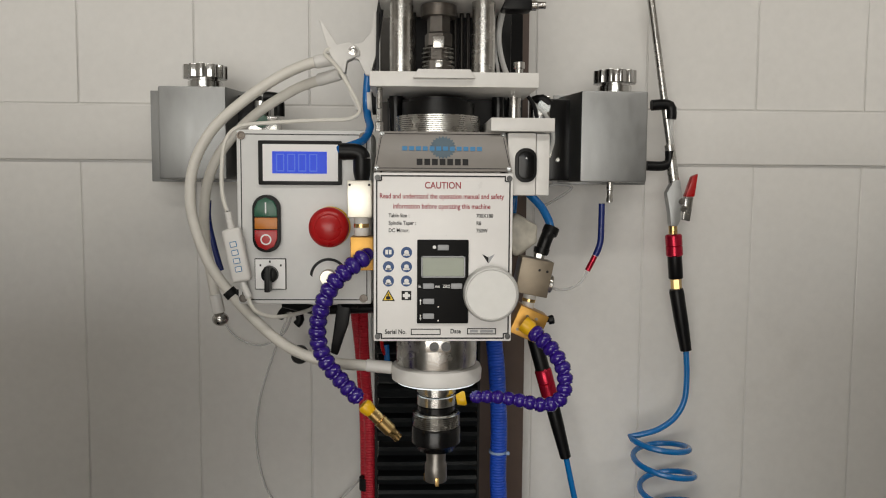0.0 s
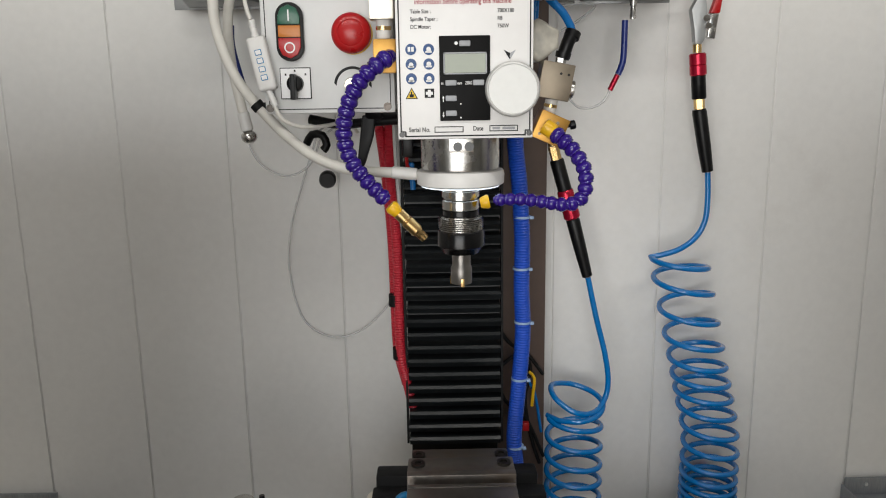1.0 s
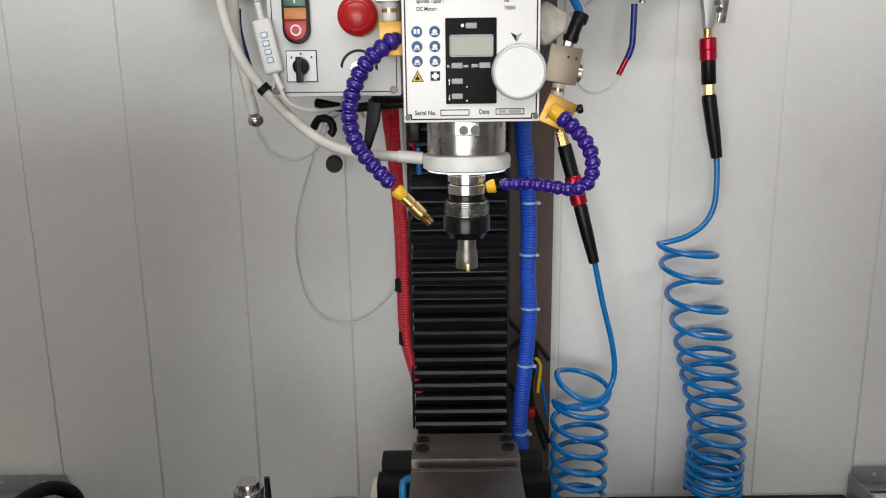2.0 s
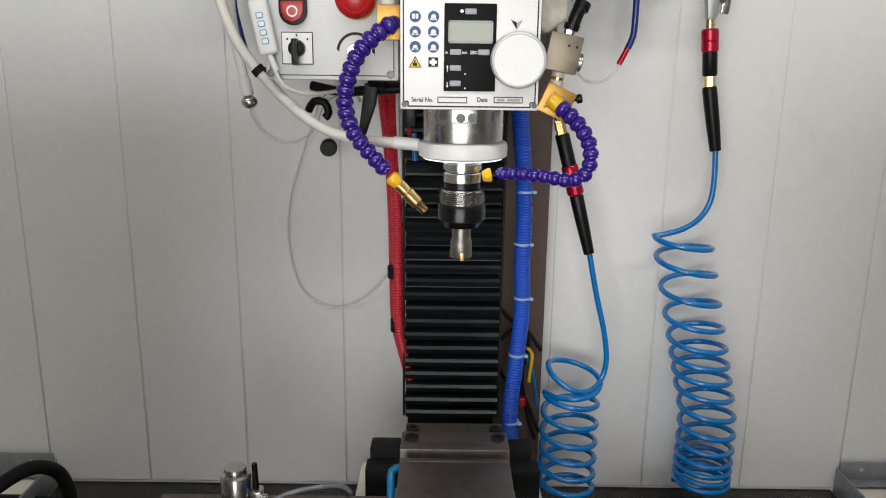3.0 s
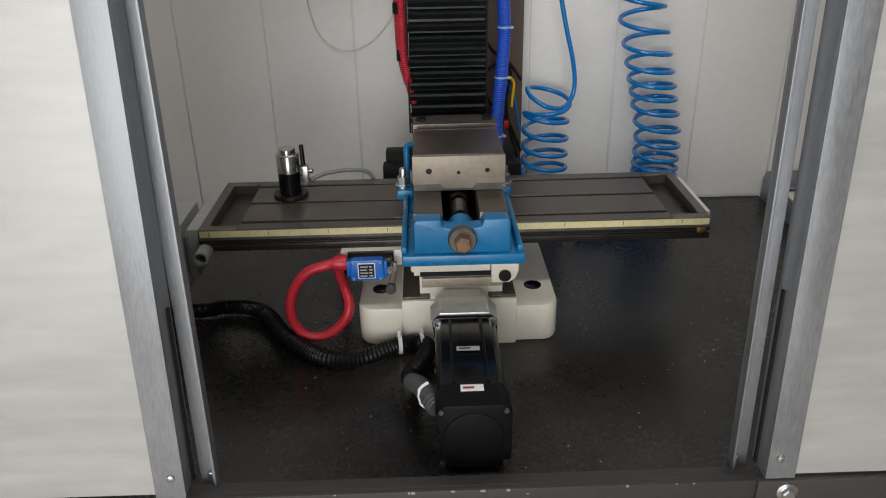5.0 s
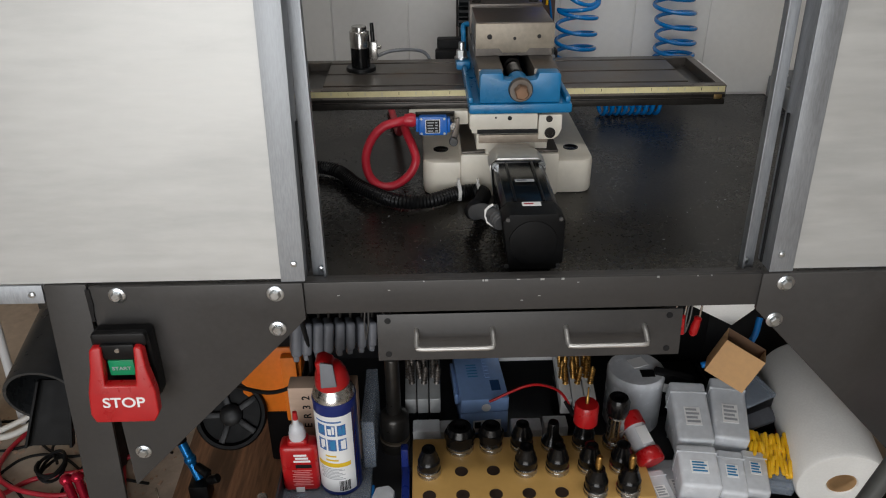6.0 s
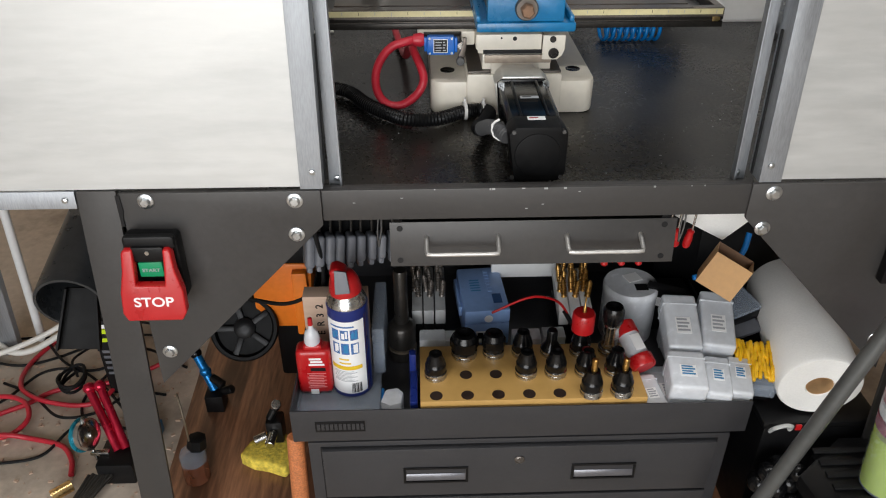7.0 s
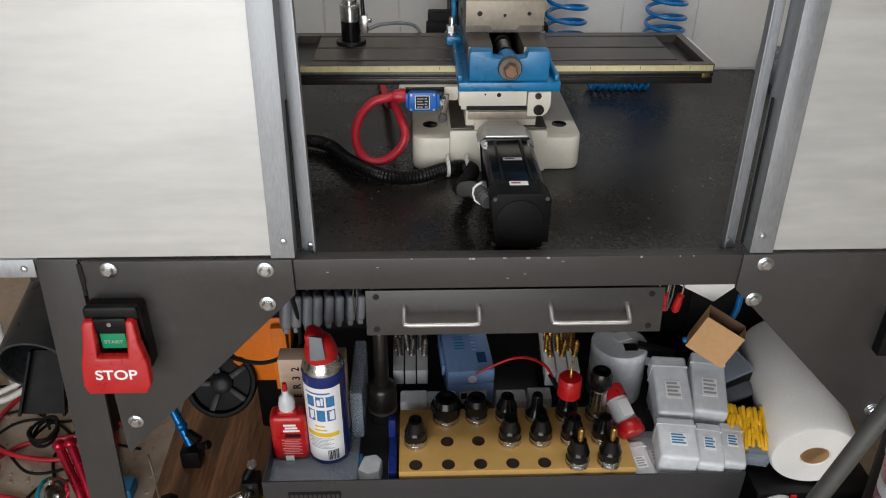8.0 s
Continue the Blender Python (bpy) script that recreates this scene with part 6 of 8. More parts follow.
solo("clear_tube", B(tube([(0.150, 0.76, 1.345), (0.175, 0.76, 1.348), (0.196, 0.765, 1.345), (0.18, 0.78, 1.33), (0.155, 0.785, 1.315)], 0.0018, 8)), CLEAR, (0.17, 0.77, 1.34), "clear tube under the coolant tank", "tube")
solo("clear_tube", B(tube([(0.2115, 0.735, 1.235), (0.203, 0.73, 1.222), (0.185, 0.72, 1.214), (0.165, 0.70, 1.216), (0.150, 0.68, 1.226)], 0.0017, 8)), CLEAR, (0.18, 0.71, 1.22), "clear tube curling from the drain end", "tube")

# ---- air blow gun and coiled hoses ----
GY = 0.764
gun = thing("air_blow_gun", (0.335, GY, 1.2), "chrome air blow gun with a red trigger hung on the wall", "air gun")
part("barrel", B(cy((0.2965, 0.775, 1.6050), (0.3325, GY, 1.3640), 0.0050, 0.0050, 16), cy((0.3260, GY + 0.002, 1.4020), (0.3330, GY, 1.3520), 0.0066, 0.0072, 16)), STEEL, gun)
part("body", B(prism([(0.3210, 1.3380), (0.3300, 1.3560), (0.3400, 1.3560), (0.3430, 1.3350), (0.3420, 1.3020), (0.3380, 1.2930), (0.3280, 1.2930), (0.3260, 1.3120)], "xz", GY - 0.008, GY + 0.008, 0.004)), ALU_CAST, gun)
part("trigger", B(prism([(0.3560, 1.3600), (0.3640, 1.3640), (0.3600, 1.3330), (0.3470, 1.3330)], "xz", GY - 0.006, GY + 0.006, 0.002)), RED, gun, "red trigger lever")
part("trigger_arm", B(prism([(0.3475, 1.3325), (0.3590, 1.3325), (0.3550, 1.3000), (0.3450, 1.3020)], "xz", GY - 0.005, GY + 0.005, 0.0015)), STEEL, gun)
part("pivot", B(lathe([(0.0042, 0), (0.0042, 0.0025)], (0.3410, GY - 0.008, 1.3270), (0, -1, 0), 16), lathe([(0.0042, 0), (0.0042, 0.0025)], (0.3440, GY - 0.008, 1.3170), (0, -1, 0), 16)), STEEL, gun)
part("stem", B(cy((0.3335, GY, 1.2935), (0.3340, GY, 1.2830), 0.0058, n=16)), BRASS, gun)
def quick_coupler(p, q, name_ob):
    p, q = Vector(p), Vector(q)
    d = (q - p)
    ax, h = d.normalized(), d.length
    part("collar", B(lathe([(0.0095, 0), (0.0112, 0.002), (0.0112, h * 0.20), (0.0100, h * 0.21), (0.0112, h * 0.22), (0.0112, h * 0.38), (0.0100, h * 0.40)], p, ax, 24)), RED_ANO, name_ob, "red anodised collar")
    part("sleeve", B(lathe([(0.0096, h * 0.40), (0.0096, h * 0.80), (0.0085, h * 0.82)], p, ax, 24)), BLACK, name_ob)
    part("hex_nut", B(lathe([(0.0072, h * 0.82), (0.0072, h)], p, ax, 6)), BRASS, name_ob)
hr = thing("coiled_air_hose", (0.385, GY, PLATE_Z), "blue coiled air hose with a red quick coupler", "air hose", "coiled air hoses")
quick_coupler((0.3345, GY, 1.2825), (0.3410, GY, 1.2090), hr)
part("bend_sleeve", B(lathe([(0.0088, 0), (0.0098, 0.004), (0.0092, 0.05), (0.0076, 0.086)], (0.3405, GY, 1.2085), (0.0170, 0, -0.0880), 20)), BLACK, hr, "black rubber bend sleeve")
def helix(cs, r, ry, y, start=180, n=26):
    """A coil through turns at the heights in cs: (x of the middle, height)."""
    pts = []
    for (x0, z0), (x1, z1) in zip(cs, cs[1:]):
        for k in range(n):
            f = k / n
            a = radians(start + 360 * f)
            pts.append((x0 + (x1 - x0) * f + r * math.cos(a), y + ry * math.sin(a), z0 + (z1 - z0) * f))
    return pts
zs = [1.0040, 0.9720, 0.9270, 0.8870, 0.8540, 0.8270, 0.8040, 0.7800, 0.7500, 0.7200, 0.6930, 0.6720, 0.6560, 0.6430, 0.6310, 0.6200]
cs = [(0.3215 + 0.062 * min(1, (1.004 - z) / 0.27), z) for z in zs]
part("coil", B(tube(spline([(0.3570, GY, 1.1230), (0.3590, GY, 1.0900), (0.3570, GY, 1.0550), (0.3440, GY, 1.0300), (0.3200, GY - 0.004, 1.0150), (0.2950, GY - 0.002, 1.0070)], 0.005) + [Vector(p) for p in helix(cs, 0.0390, 0.0390, GY)], 0.0040, 10, smooth=False)), BLUE_HOSE, hr)
def lying_coil(x0, x1, y, turns, r):
    pts = []
    for k in range(turns * 22 + 1):
        f = k / (turns * 22)
        a = 2 * math.pi * turns * f
        pts.append(Vector((x0 + (x1 - x0) * f, y + r * math.cos(a), PLATE_Z + 0.0042 + r * 0.86 * (1 + math.sin(a)))))
    return pts
part("lying_coil", B(tube(lying_coil(0.345, 0.225, 0.690, 9, 0.026), 0.0040, 10, smooth=False)), BLUE_HOSE, hr)
hl = thing("coiled_air_hose", (0.176, 0.738, PLATE_Z), "blue coiled air hose hanging from a quick coupler", "air hose", "coiled air hoses")
quick_coupler((0.1670, 0.738, 1.0660), (0.1390, 0.738, 1.1640), hl)
part("bend_sleeve", B(lathe([(0.0084, 0), (0.0094, 0.003), (0.0088, 0.04), (0.0072, 0.084)], (0.1670, 0.738, 1.0660), (0.0230, 0, -0.0850), 20)), BLACK, hl, "black rubber bend sleeve")
part("upper_tube", B(cy((0.1360, 0.738, 1.1760), (0.1385, 0.738, 1.1650), 0.0060, n=14)), BRASS, hl)
zl = [0.8020, 0.7800, 0.7480, 0.7180, 0.6920, 0.6660, 0.6420, 0.6200]
lead = spline([(0.1900, 0.738, 0.9830), (0.2030, 0.738, 0.9250), (0.2170, 0.738, 0.8700), (0.2225, 0.738, 0.8300), (0.2170, 0.735, 0.8030), (0.198, 0.715, 0.7930), (0.170, 0.702, 0.7990), (0.147, 0.715, 0.8120), (0.1410, 0.738, 0.8200), (0.150, 0.760, 0.8190), (0.178, 0.774, 0.8120), (0.206, 0.762, 0.8040), (0.2160, 0.738, 0.7960), (0.203, 0.712, 0.7890), (0.176, 0.700, 0.7860), (0.149, 0.712, 0.7830)], 0.005)
part("coil", B(tube(lead + [Vector(p) for p in helix([(0.1750, z) for z in zl[1:]], 0.0385, 0.0380, 0.738)], 0.0040, 10, smooth=False)), BLUE_HOSE, hl)

# looms and wires beside the column
bl = thing("blue_cable_loom", (0.09, 0.70, 0.73), "blue corrugated cable loom beside the column with zip ties", "cable")
part("loom", B(tube([(0.0850, 0.69, 1.330), (0.0850, 0.69, 1.220), (0.0850, 0.70, 1.170), (0.0905, 0.70, 1.116), (0.0945, 0.70, 1.042), (0.0940, 0.70, 0.980), (0.0960, 0.70, 0.917), (0.0910, 0.70, 0.844), (0.0850, 0.70, 0.769), (0.0875, 0.70, 0.725)], 0.0100, 16, rib=0.0009, pitch=0.0036)), BLUE_LOOM, bl)
for x, z in ((0.0945, 1.076), (0.0935, 1.007), (0.0960, 0.933), (0.0920, 0.852), (0.0870, 0.752)):
    part("zip_tie", B(lathe([(0.0105, -0.0015), (0.0116, -0.0015), (0.0116, 0.0015), (0.0105, 0.0015)], (x, 0.70, z), (0, 0, 1), 20), bx(x + 0.009, x + 0.0140, 0.690, 0.695, z - 0.002, z + 0.002, 0.001)), mat("pale_blue_zip_tie", (0.30, 0.42, 0.62), 0.4, bump=0) if "pale_blue_zip_tie" not in bpy.data.materials else bpy.data.materials["pale_blue_zip_tie"], bl)
rl = thing("red_cable_loom", (-0.07, 0.70, 0.81), "red corrugated cable looms taped beside the column", "cable")
part("loom", B(tube([(-0.0760, 0.70, 1.230), (-0.0765, 0.70, 1.127), (-0.0705, 0.70, 1.045), (-0.0700, 0.70, 0.953), (-0.0690, 0.70, 0.889), (-0.0620, 0.705, 0.848), (-0.055, 0.71, 0.81)], 0.0062, 12, rib=0.0008, pitch=0.0034)), RED_LOOM, rl)
part("loom", B(tube([(-0.0950, 0.70, 1.240), (-0.0880, 0.70, 1.185), (-0.0830, 0.71, 1.130), (-0.0780, 0.715, 1.045), (-0.0765, 0.715, 0.953), (-0.0740, 0.715, 0.889), (-0.064, 0.72, 0.84)], 0.0055, 12, rib=0.0008, pitch=0.0034)), RED_LOOM, rl)
for x, z in ((-0.0730, 0.965), (-0.0695, 0.890)):
    part("tape", B(cy((x - 0.001, 0.705, z - 0.008), (x - 0.001, 0.705, z + 0.008), 0.0098, n=16)), RUBBER, rl)
part("grey_wire", B(tube([(-0.0700, 0.695, 1.240), (-0.0690, 0.695, 1.16), (-0.066, 0.70, 1.10), (-0.0665, 0.705, 1.04)], 0.0024, 8)), GREY_BOX, rl)
pl_ = thing("plug_lead", (-0.04, 0.68, 1.12), "black plug with blue crimp leads under the head", "connector")
part("plug", B(bx(-0.0580, -0.0450, 0.655, 0.668, 1.160, 1.185, 0.002)), BLACK, pl_)
part("lead", B(tube([(-0.0540, 0.66, 1.165), (-0.0530, 0.665, 1.150), (-0.0500, 0.67, 1.140)], 0.0022, 8)), RED, pl_)
part("crimp", B(cy((-0.0480, 0.67, 1.152), (-0.0465, 0.672, 1.118), 0.0036, n=12)), BLUE_TUBE, pl_)
solo("wall_wire", B(tube([(-0.150, 0.78, 1.205), (-0.180, 0.80, 1.185), (-0.195, 0.81, 1.150), (-0.210, 0.812, 1.110), (-0.230, 0.812, 1.044), (-0.2350, 0.812, 0.977), (-0.218, 0.812, 0.907), (-0.177, 0.812, 0.879), (-0.134, 0.81, 0.889), (-0.099, 0.80, 0.922), (-0.0720, 0.775, 0.966), (-0.064, 0.75, 0.98)], 0.0016, 8)), CLEAR, (-0.2, 0.81, 1.0), "thin clear tube hanging in a loop on the wall", "tube")
solo("wall_wire", B(tube([(-0.283, 0.80, 1.190), (-0.278, 0.805, 1.160), (-0.262, 0.81, 1.135), (-0.228, 0.81, 1.122), (-0.195, 0.81, 1.140), (-0.178, 0.80, 1.175), (-0.150, 0.78, 1.195)], 0.0015, 8)), CLEAR, (-0.22, 0.8, 1.14), "thin clear tube curling below the gooseneck arm", "tube")
lc = thing("cable_bundle", (0.115, 0.765, 0.82), "black and yellow cables beside the column foot", "cable")
part("black_cable", B(tube([(0.068, 0.76, 0.905), (0.085, 0.765, 0.880), (0.112, 0.768, 0.860), (0.134, 0.77, 0.830)], 0.0028, 8), tube([(0.068, 0.76, 0.845), (0.095, 0.765, 0.862), (0.115, 0.768, 0.845), (0.108, 0.768, 0.79), (0.118, 0.768, 0.73), (0.13, 0.768, 0.69)], 0.0028, 8), tube([(0.066, 0.76, 0.82), (0.080, 0.765, 0.790), (0.110, 0.768, 0.760), (0.136, 0.77, 0.700)], 0.0028, 8)), RUBBER, lc)
part("yellow_wire", B(tube([(0.112, 0.76, 0.838), (0.120, 0.76, 0.828), (0.118, 0.76, 0.80), (0.117, 0.76, 0.785)], 0.0024, 8)), YELLOW, lc)
part("blue_wire", B(tube([(0.095, 0.768, 0.86), (0.107, 0.768, 0.83), (0.122, 0.768, 0.80), (0.132, 0.768, 0.74)], 0.0022, 8)), BLUE_TUBE, lc)
part("red_clip", B(bx(0.103, 0.112, 0.75, 0.76, 0.75, 0.762, 0.001)), RED, lc)

# ---- stop switch on the stand ----
ss = thing("stop_switch", (-0.505, -0.02, 0.455), "black switch box with a red stop paddle and green start button", "switch")
part("housing", B(prism(rounded(-0.5330, -0.4640, 0.4660, 0.5620, 0.006), "xz", -0.0260, -0.0045, 0.003), prism(rounded(-0.5290, -0.4640, 0.5500, 0.5685, 0.005), "xz", -0.0370, -0.0262, 0.003)), BLACK, ss)
part("hinge_block", B(bx(-0.5190, -0.4780, -0.0420, -0.0265, 0.5340, 0.5560, 0.003)), BLACK, ss)
part("screw", B(lathe([(0.0032, 0), (0.0028, 0.001)], (-0.4985, -0.0420, 0.5480), (0, -1, 0), 12)), STEEL, ss)
lean_p = Matrix.Identity(4)
lean_p[1][2], lean_p[1][3] = 0.17, -0.17 * 0.5
part("paddle", B(prism([(-0.5410, 0.4660), (-0.5355, 0.4550), (-0.4650, 0.4550), (-0.4585, 0.4660), (-0.4590, 0.4950), (-0.4660, 0.5250), (-0.4680, 0.5500), (-0.4710, 0.5540), (-0.4780, 0.5540), (-0.4790, 0.5330), (-0.4815, 0.5040), (-0.5185, 0.5040), (-0.5165, 0.5330), (-0.5160, 0.5540), (-0.5270, 0.5540), (-0.5305, 0.5500), (-0.5330, 0.5250), (-0.5395, 0.4950)], "xz", -0.0540, -0.0400, 0.0035, 3, m=lean_p)), RED, ss, "red stop paddle with white lettering")
words("STOP", (-0.4985, -0.0584, 0.4762), 0.0185, INK_WHITE, ss, align="CENTER", stretch=1.16, thick=0.0004, m=Matrix.Rotation(radians(90 - math.degrees(math.atan(0.17))), 4, "X"))
part("button_well", B(bx(-0.5165, -0.4815, -0.0300, -0.0262, 0.5060, 0.5345, 0.001)), BLACK_GLOSS, ss)
part("start_button", B(bx(-0.5145, -0.4835, -0.0400, -0.0300, 0.5100, 0.5325, 0.002)), GREEN_BRIGHT, ss)
words("START", (-0.4990, -0.0404, 0.5185), 0.0068, INK_GREY, ss, align="CENTER", stretch=1.15)

# ---- drawer under the bench ----
dw = thing("bench_drawer", (0.0, 0.03, 0.486), "charcoal steel drawer with two satin metal pull handles", "drawer")
dm = Matrix.Translation((0, 0.0155, 0.5185)) @ pose(0, 0, 0, -7)
part("front", B(bx(-0.1935, 0.1965, -0.0015, 0.0015, -0.033, 0.033, 0.0008, m=dm)), CHARCOAL, dw)
part("box", B(bx(-0.178, 0.180, 0.034, 0.45, 0.489, 0.545, 0.003)), CHARCOAL, dw)
for x in (-0.180, 0.1795):
    for z in (0.0240, -0.0235):
        p = dm @ Vector((x, -0.0015, z))
        part("rivet_hole", B(lathe([(0.0042, 0), (0.0042, 0.0005)], p, (0, -1, 0.1), 16)), INK, dw)
HANDLE = mat("satin_nickel_handle", (0.52, 0.51, 0.49), 0.42, 0.75, var=0.08, scale=40, bump=0.03)
for x0, x1 in ((-0.144, -0.047), (0.047, 0.148)):
    pts = [dm @ Vector(v) for v in ((x0, 0.0, 0.011), (x0, -0.018, 0.0), (x0 + 0.0012, -0.0235, -0.003), (x0 + 0.006, -0.026, -0.004), ((x0 + x1) / 2, -0.0262, -0.004), (x1 - 0.006, -0.026, -0.004), (x1 - 0.0012, -0.0235, -0.003), (x1, -0.018, 0.0), (x1, 0.0, 0.011))]
    part("handle", B(tube(pts, 0.0031, 12, 0.003)), HANDLE, dw, "satin metal bow handle")
for x in (-0.2085, 0.2080):
    solo("hanging_link", B(tube([(x, 0.03, 0.552), (x - 0.002, 0.028, 0.53), (x - 0.001, 0.027, 0.508)], 0.0013, 6), tube([(x + 0.004, 0.03, 0.552), (x + 0.003, 0.028, 0.53), (x - 0.001, 0.027, 0.508)], 0.0013, 6)), DULL_BOLT, (x, 0.03, 0.53), "thin steel hanger beside the drawer", "hanger", "drawer hangers")

# ---- tool chest ----
tc = thing("tool_chest", (0.0, 0.2, FLOOR), "dark grey steel tool chest with drawers and an open top tray", "tool chest")
part("body", B(bx(-0.338, 0.344, 0.0005, 0.43, FLOOR, 0.156, 0.003)), BOX_PAINT, tc)
part("tray_rim", B(bx(-0.359, 0.364, -0.003, 0.0, 0.163, 0.2275, 0.0008), bx(-0.359, -0.356, 0.0, 0.44, 0.163, 0.2275, 0.0008), bx(0.361, 0.364, 0.0, 0.44, 0.163, 0.2275, 0.0008), bx(-0.359, 0.364, 0.44, 0.443, 0.163, 0.2275, 0.0008)), BOX_PAINT, tc)
part("tray_bed", B(bx(-0.356, 0.361, 0.0, 0.44, 0.168, 0.174)), BOX_PAINT, tc)
for z0, z1 in ((0.034, 0.1440), (-0.085, 0.028)):
    # the shadow round each drawer, painted as a thin black panel behind it
    part("shadow_gap", B(bx(-0.3185, 0.3245, -0.0008, 0.0, z0 - 0.0025, z1 + 0.0025)), INK, tc)
    dr_ = part("drawer", B(bx(-0.316, 0.322, -0.008, 0.0, z0, z1, 0.0025)), BOX_PAINT, tc)
    for x in (-0.134, 0.142):
        zc = (z0 + z1) / 2 - 0.004
        part("pull_frame", B(*[bx(*a, 0.0008) for a in ((x - 0.053, x + 0.053, -0.0105, -0.0075, zc + 0.014, zc + 0.018), (x - 0.053, x + 0.053, -0.0105, -0.0075, zc - 0.018, zc - 0.014), (x - 0.053, x - 0.049, -0.0105, -0.0075, zc - 0.014, zc + 0.014), (x + 0.049, x + 0.053, -0.0105, -0.0075, zc - 0.014, zc + 0.014))]), BLACK, dr_)
        part("pull_scoop", B(prism([(-0.0085, zc + 0.003), (-0.0110, zc - 0.002), (-0.0120, zc - 0.009), (-0.0085, zc - 0.0135)], "yz", x - 0.0485, x + 0.0485, 0.0006)), mat("satin_drawer_pull", (0.16, 0.16, 0.175), 0.32, 0.6, var=0.1, scale=30, bump=0.02) if "satin_drawer_pull" not in bpy.data.materials else bpy.data.materials["satin_drawer_pull"], dr_, "satin grey drawer pull")
part("lock", B(lathe([(0.0085, 0), (0.0085, 0.002), (0.0060, 0.0035), (0.0055, 0.0025)], (0.002, -0.008, 0.116), (0, -1, 0), 24), bx(0.0012, 0.0028, -0.0120, -0.0108, 0.112, 0.120)), STEEL_WAY, tc)
badge = part("badge", B(bx(-0.322, -0.244, -0.0042, -0.0030, 0.184, 0.206, 0.0005)), BLACK, tc, "dark embossed maker's badge")
part("printed_bar", B(*[bx(-0.319 + 0.0068 * k, -0.3145 + 0.0068 * k, -0.0050, -0.0042, 0.189, 0.2015) for k in range(11)]), BOX_PAINT, badge)
# added black sheet that stands in for the deep shade under the bench
part("shade_backdrop", B(bx(-0.361, 0.369, 0.46, 0.47, 0.12, 0.50)), INK, tc)

# holder board with collet chucks
HB = 0.236
# near-black brown that paints the shade down the drilled holes
HOLE_SHADE = mat("hole_shade_brown", (0.022, 0.010, 0.005), 0.6, var=0.3, scale=90, bump=0.1)
hb = thing("holder_board", (0.02, 0.065, 0.175), "tan drilled board that holds collet chucks", "tool rack")
part("board", B(bx(-0.157, 0.1985, 0.0045, 0.137, 0.1755, HB, 0.0015)), BLOCK_TAN, hb)
COLX = [-0.132, -0.083, -0.0345, 0.0140, 0.0620, 0.1110, 0.1590]
ROWY = [0.0170, 0.0640, 0.1150]
full = {(0, 1), (1, 2), (2, 2), (3, 2), (3, 1), (4, 2), (4, 1), (5, 2), (5, 1), (5, 0), (6, 0), (6, 1), (6, 2)}
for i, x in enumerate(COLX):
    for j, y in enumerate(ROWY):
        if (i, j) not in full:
            # no real bore: a thin raised disc in the painted shade colour
            part("hole", B(lathe([(0.0100, 0), (0.0100, 0.0005), (0.0092, 0.0006), (0.0090, 0.0001)], (x, y, HB), (0, 0, 1), 24)), HOLE_SHADE, hb)
def chuck(x, y, r, kind="plain"):
    z = HB
    t = thing("collet_chuck", (x, y, z), "black collet chuck with a bright steel ring in the board", "collet chuck", "collet chucks on the board")
    part("flange", B(lathe([(r, 0), (r, 0.004), (r * 0.92, 0.0045), (r * 0.92, 0.0062), (r, 0.0068), (r, 0.0105), (r * 0.9, 0.0112)], (x, y, z), (0, 0, 1), 32)), STEEL, t, "bright steel flange")
    if kind == "tall":
        part("body", B(lathe([(r * 0.78, 0.011), (r * 0.78, 0.058), (r * 0.66, 0.060), (r * 0.66, 0.064)], (x, y, z), (0, 0, 1), 32)), STEEL, t)
        part("nut", B(lathe([(r * 0.92, 0.064), (r, 0.068), (r, 0.086), (r * 0.80, 0.094), (r * 0.45, 0.094), (r * 0.40, 0.088)], (x, y, z), (0, 0, 1), 20)), COLLET_BLACK, t)
    elif kind == "slim":
        part("nut", B(lathe([(r * 0.95, 0.011), (r * 0.80, 0.016), (r * 0.52, 0.024), (r * 0.50, 0.044), (r * 0.42, 0.048), (r * 0.2, 0.048)], (x, y, z), (0, 0, 1), 28)), COLLET_BLACK, t)
    elif kind == "hex":
        part("nut", B(lathe([(r * 0.98, 0.011), (r * 1.02, 0.018), (r * 1.12, 0.020), (r * 1.12, 0.034)], (x, y, z), (0, 0, 1), 8), lathe([(r * 0.98, 0.034), (r * 0.80, 0.044), (r * 0.50, 0.045), (r * 0.45, 0.038)], (x, y, z), (0, 0, 1), 28)), COLLET_BLACK, t)
    else:
        part("nut", B(lathe([(r * 0.90, 0.011), (r * 0.94, 0.014), (r * 0.94, 0.024), (r * 0.86, 0.0255), (r * 0.82, 0.032), (r * 0.60, 0.041), (r * 0.58, 0.046), (r * 0.40, 0.0465), (r * 0.35, 0.042)], (x, y, z), (0, 0, 1), 28)), COLLET_BLACK, t)
    if kind == "drill":
        part("cutter", B(*[lathe([(0.0042, 0), (0.0052, 0.003), (0.0042, 0.006)], (x + 0.0012 * (k % 2), y, z + 0.044 + 0.0045 * k), (0.25 * (-1) ** k, 0.1, 1), 12) for k in range(5)], cy((x, y, z + 0.04), (x, y, z + 0.068), 0.0036, n=10)), TIN, t, "gold coated drill")
    return t
for i, j in sorted(full):
    kind = {(1, 2): "hex", (4, 2): "slim", (6, 2): "tall", (5, 0): "drill", (6, 0): "drill", (2, 2): "hex"}.get((i, j), "plain")
    chuck(COLX[i], ROWY[j], 0.0215 if (i, j) == (1, 2) else 0.0178, kind)
ef = thing("edge_finder", (0.111, 0.115, HB + 0.046), "red edge finder with a gold probe and red lead", "edge finder")
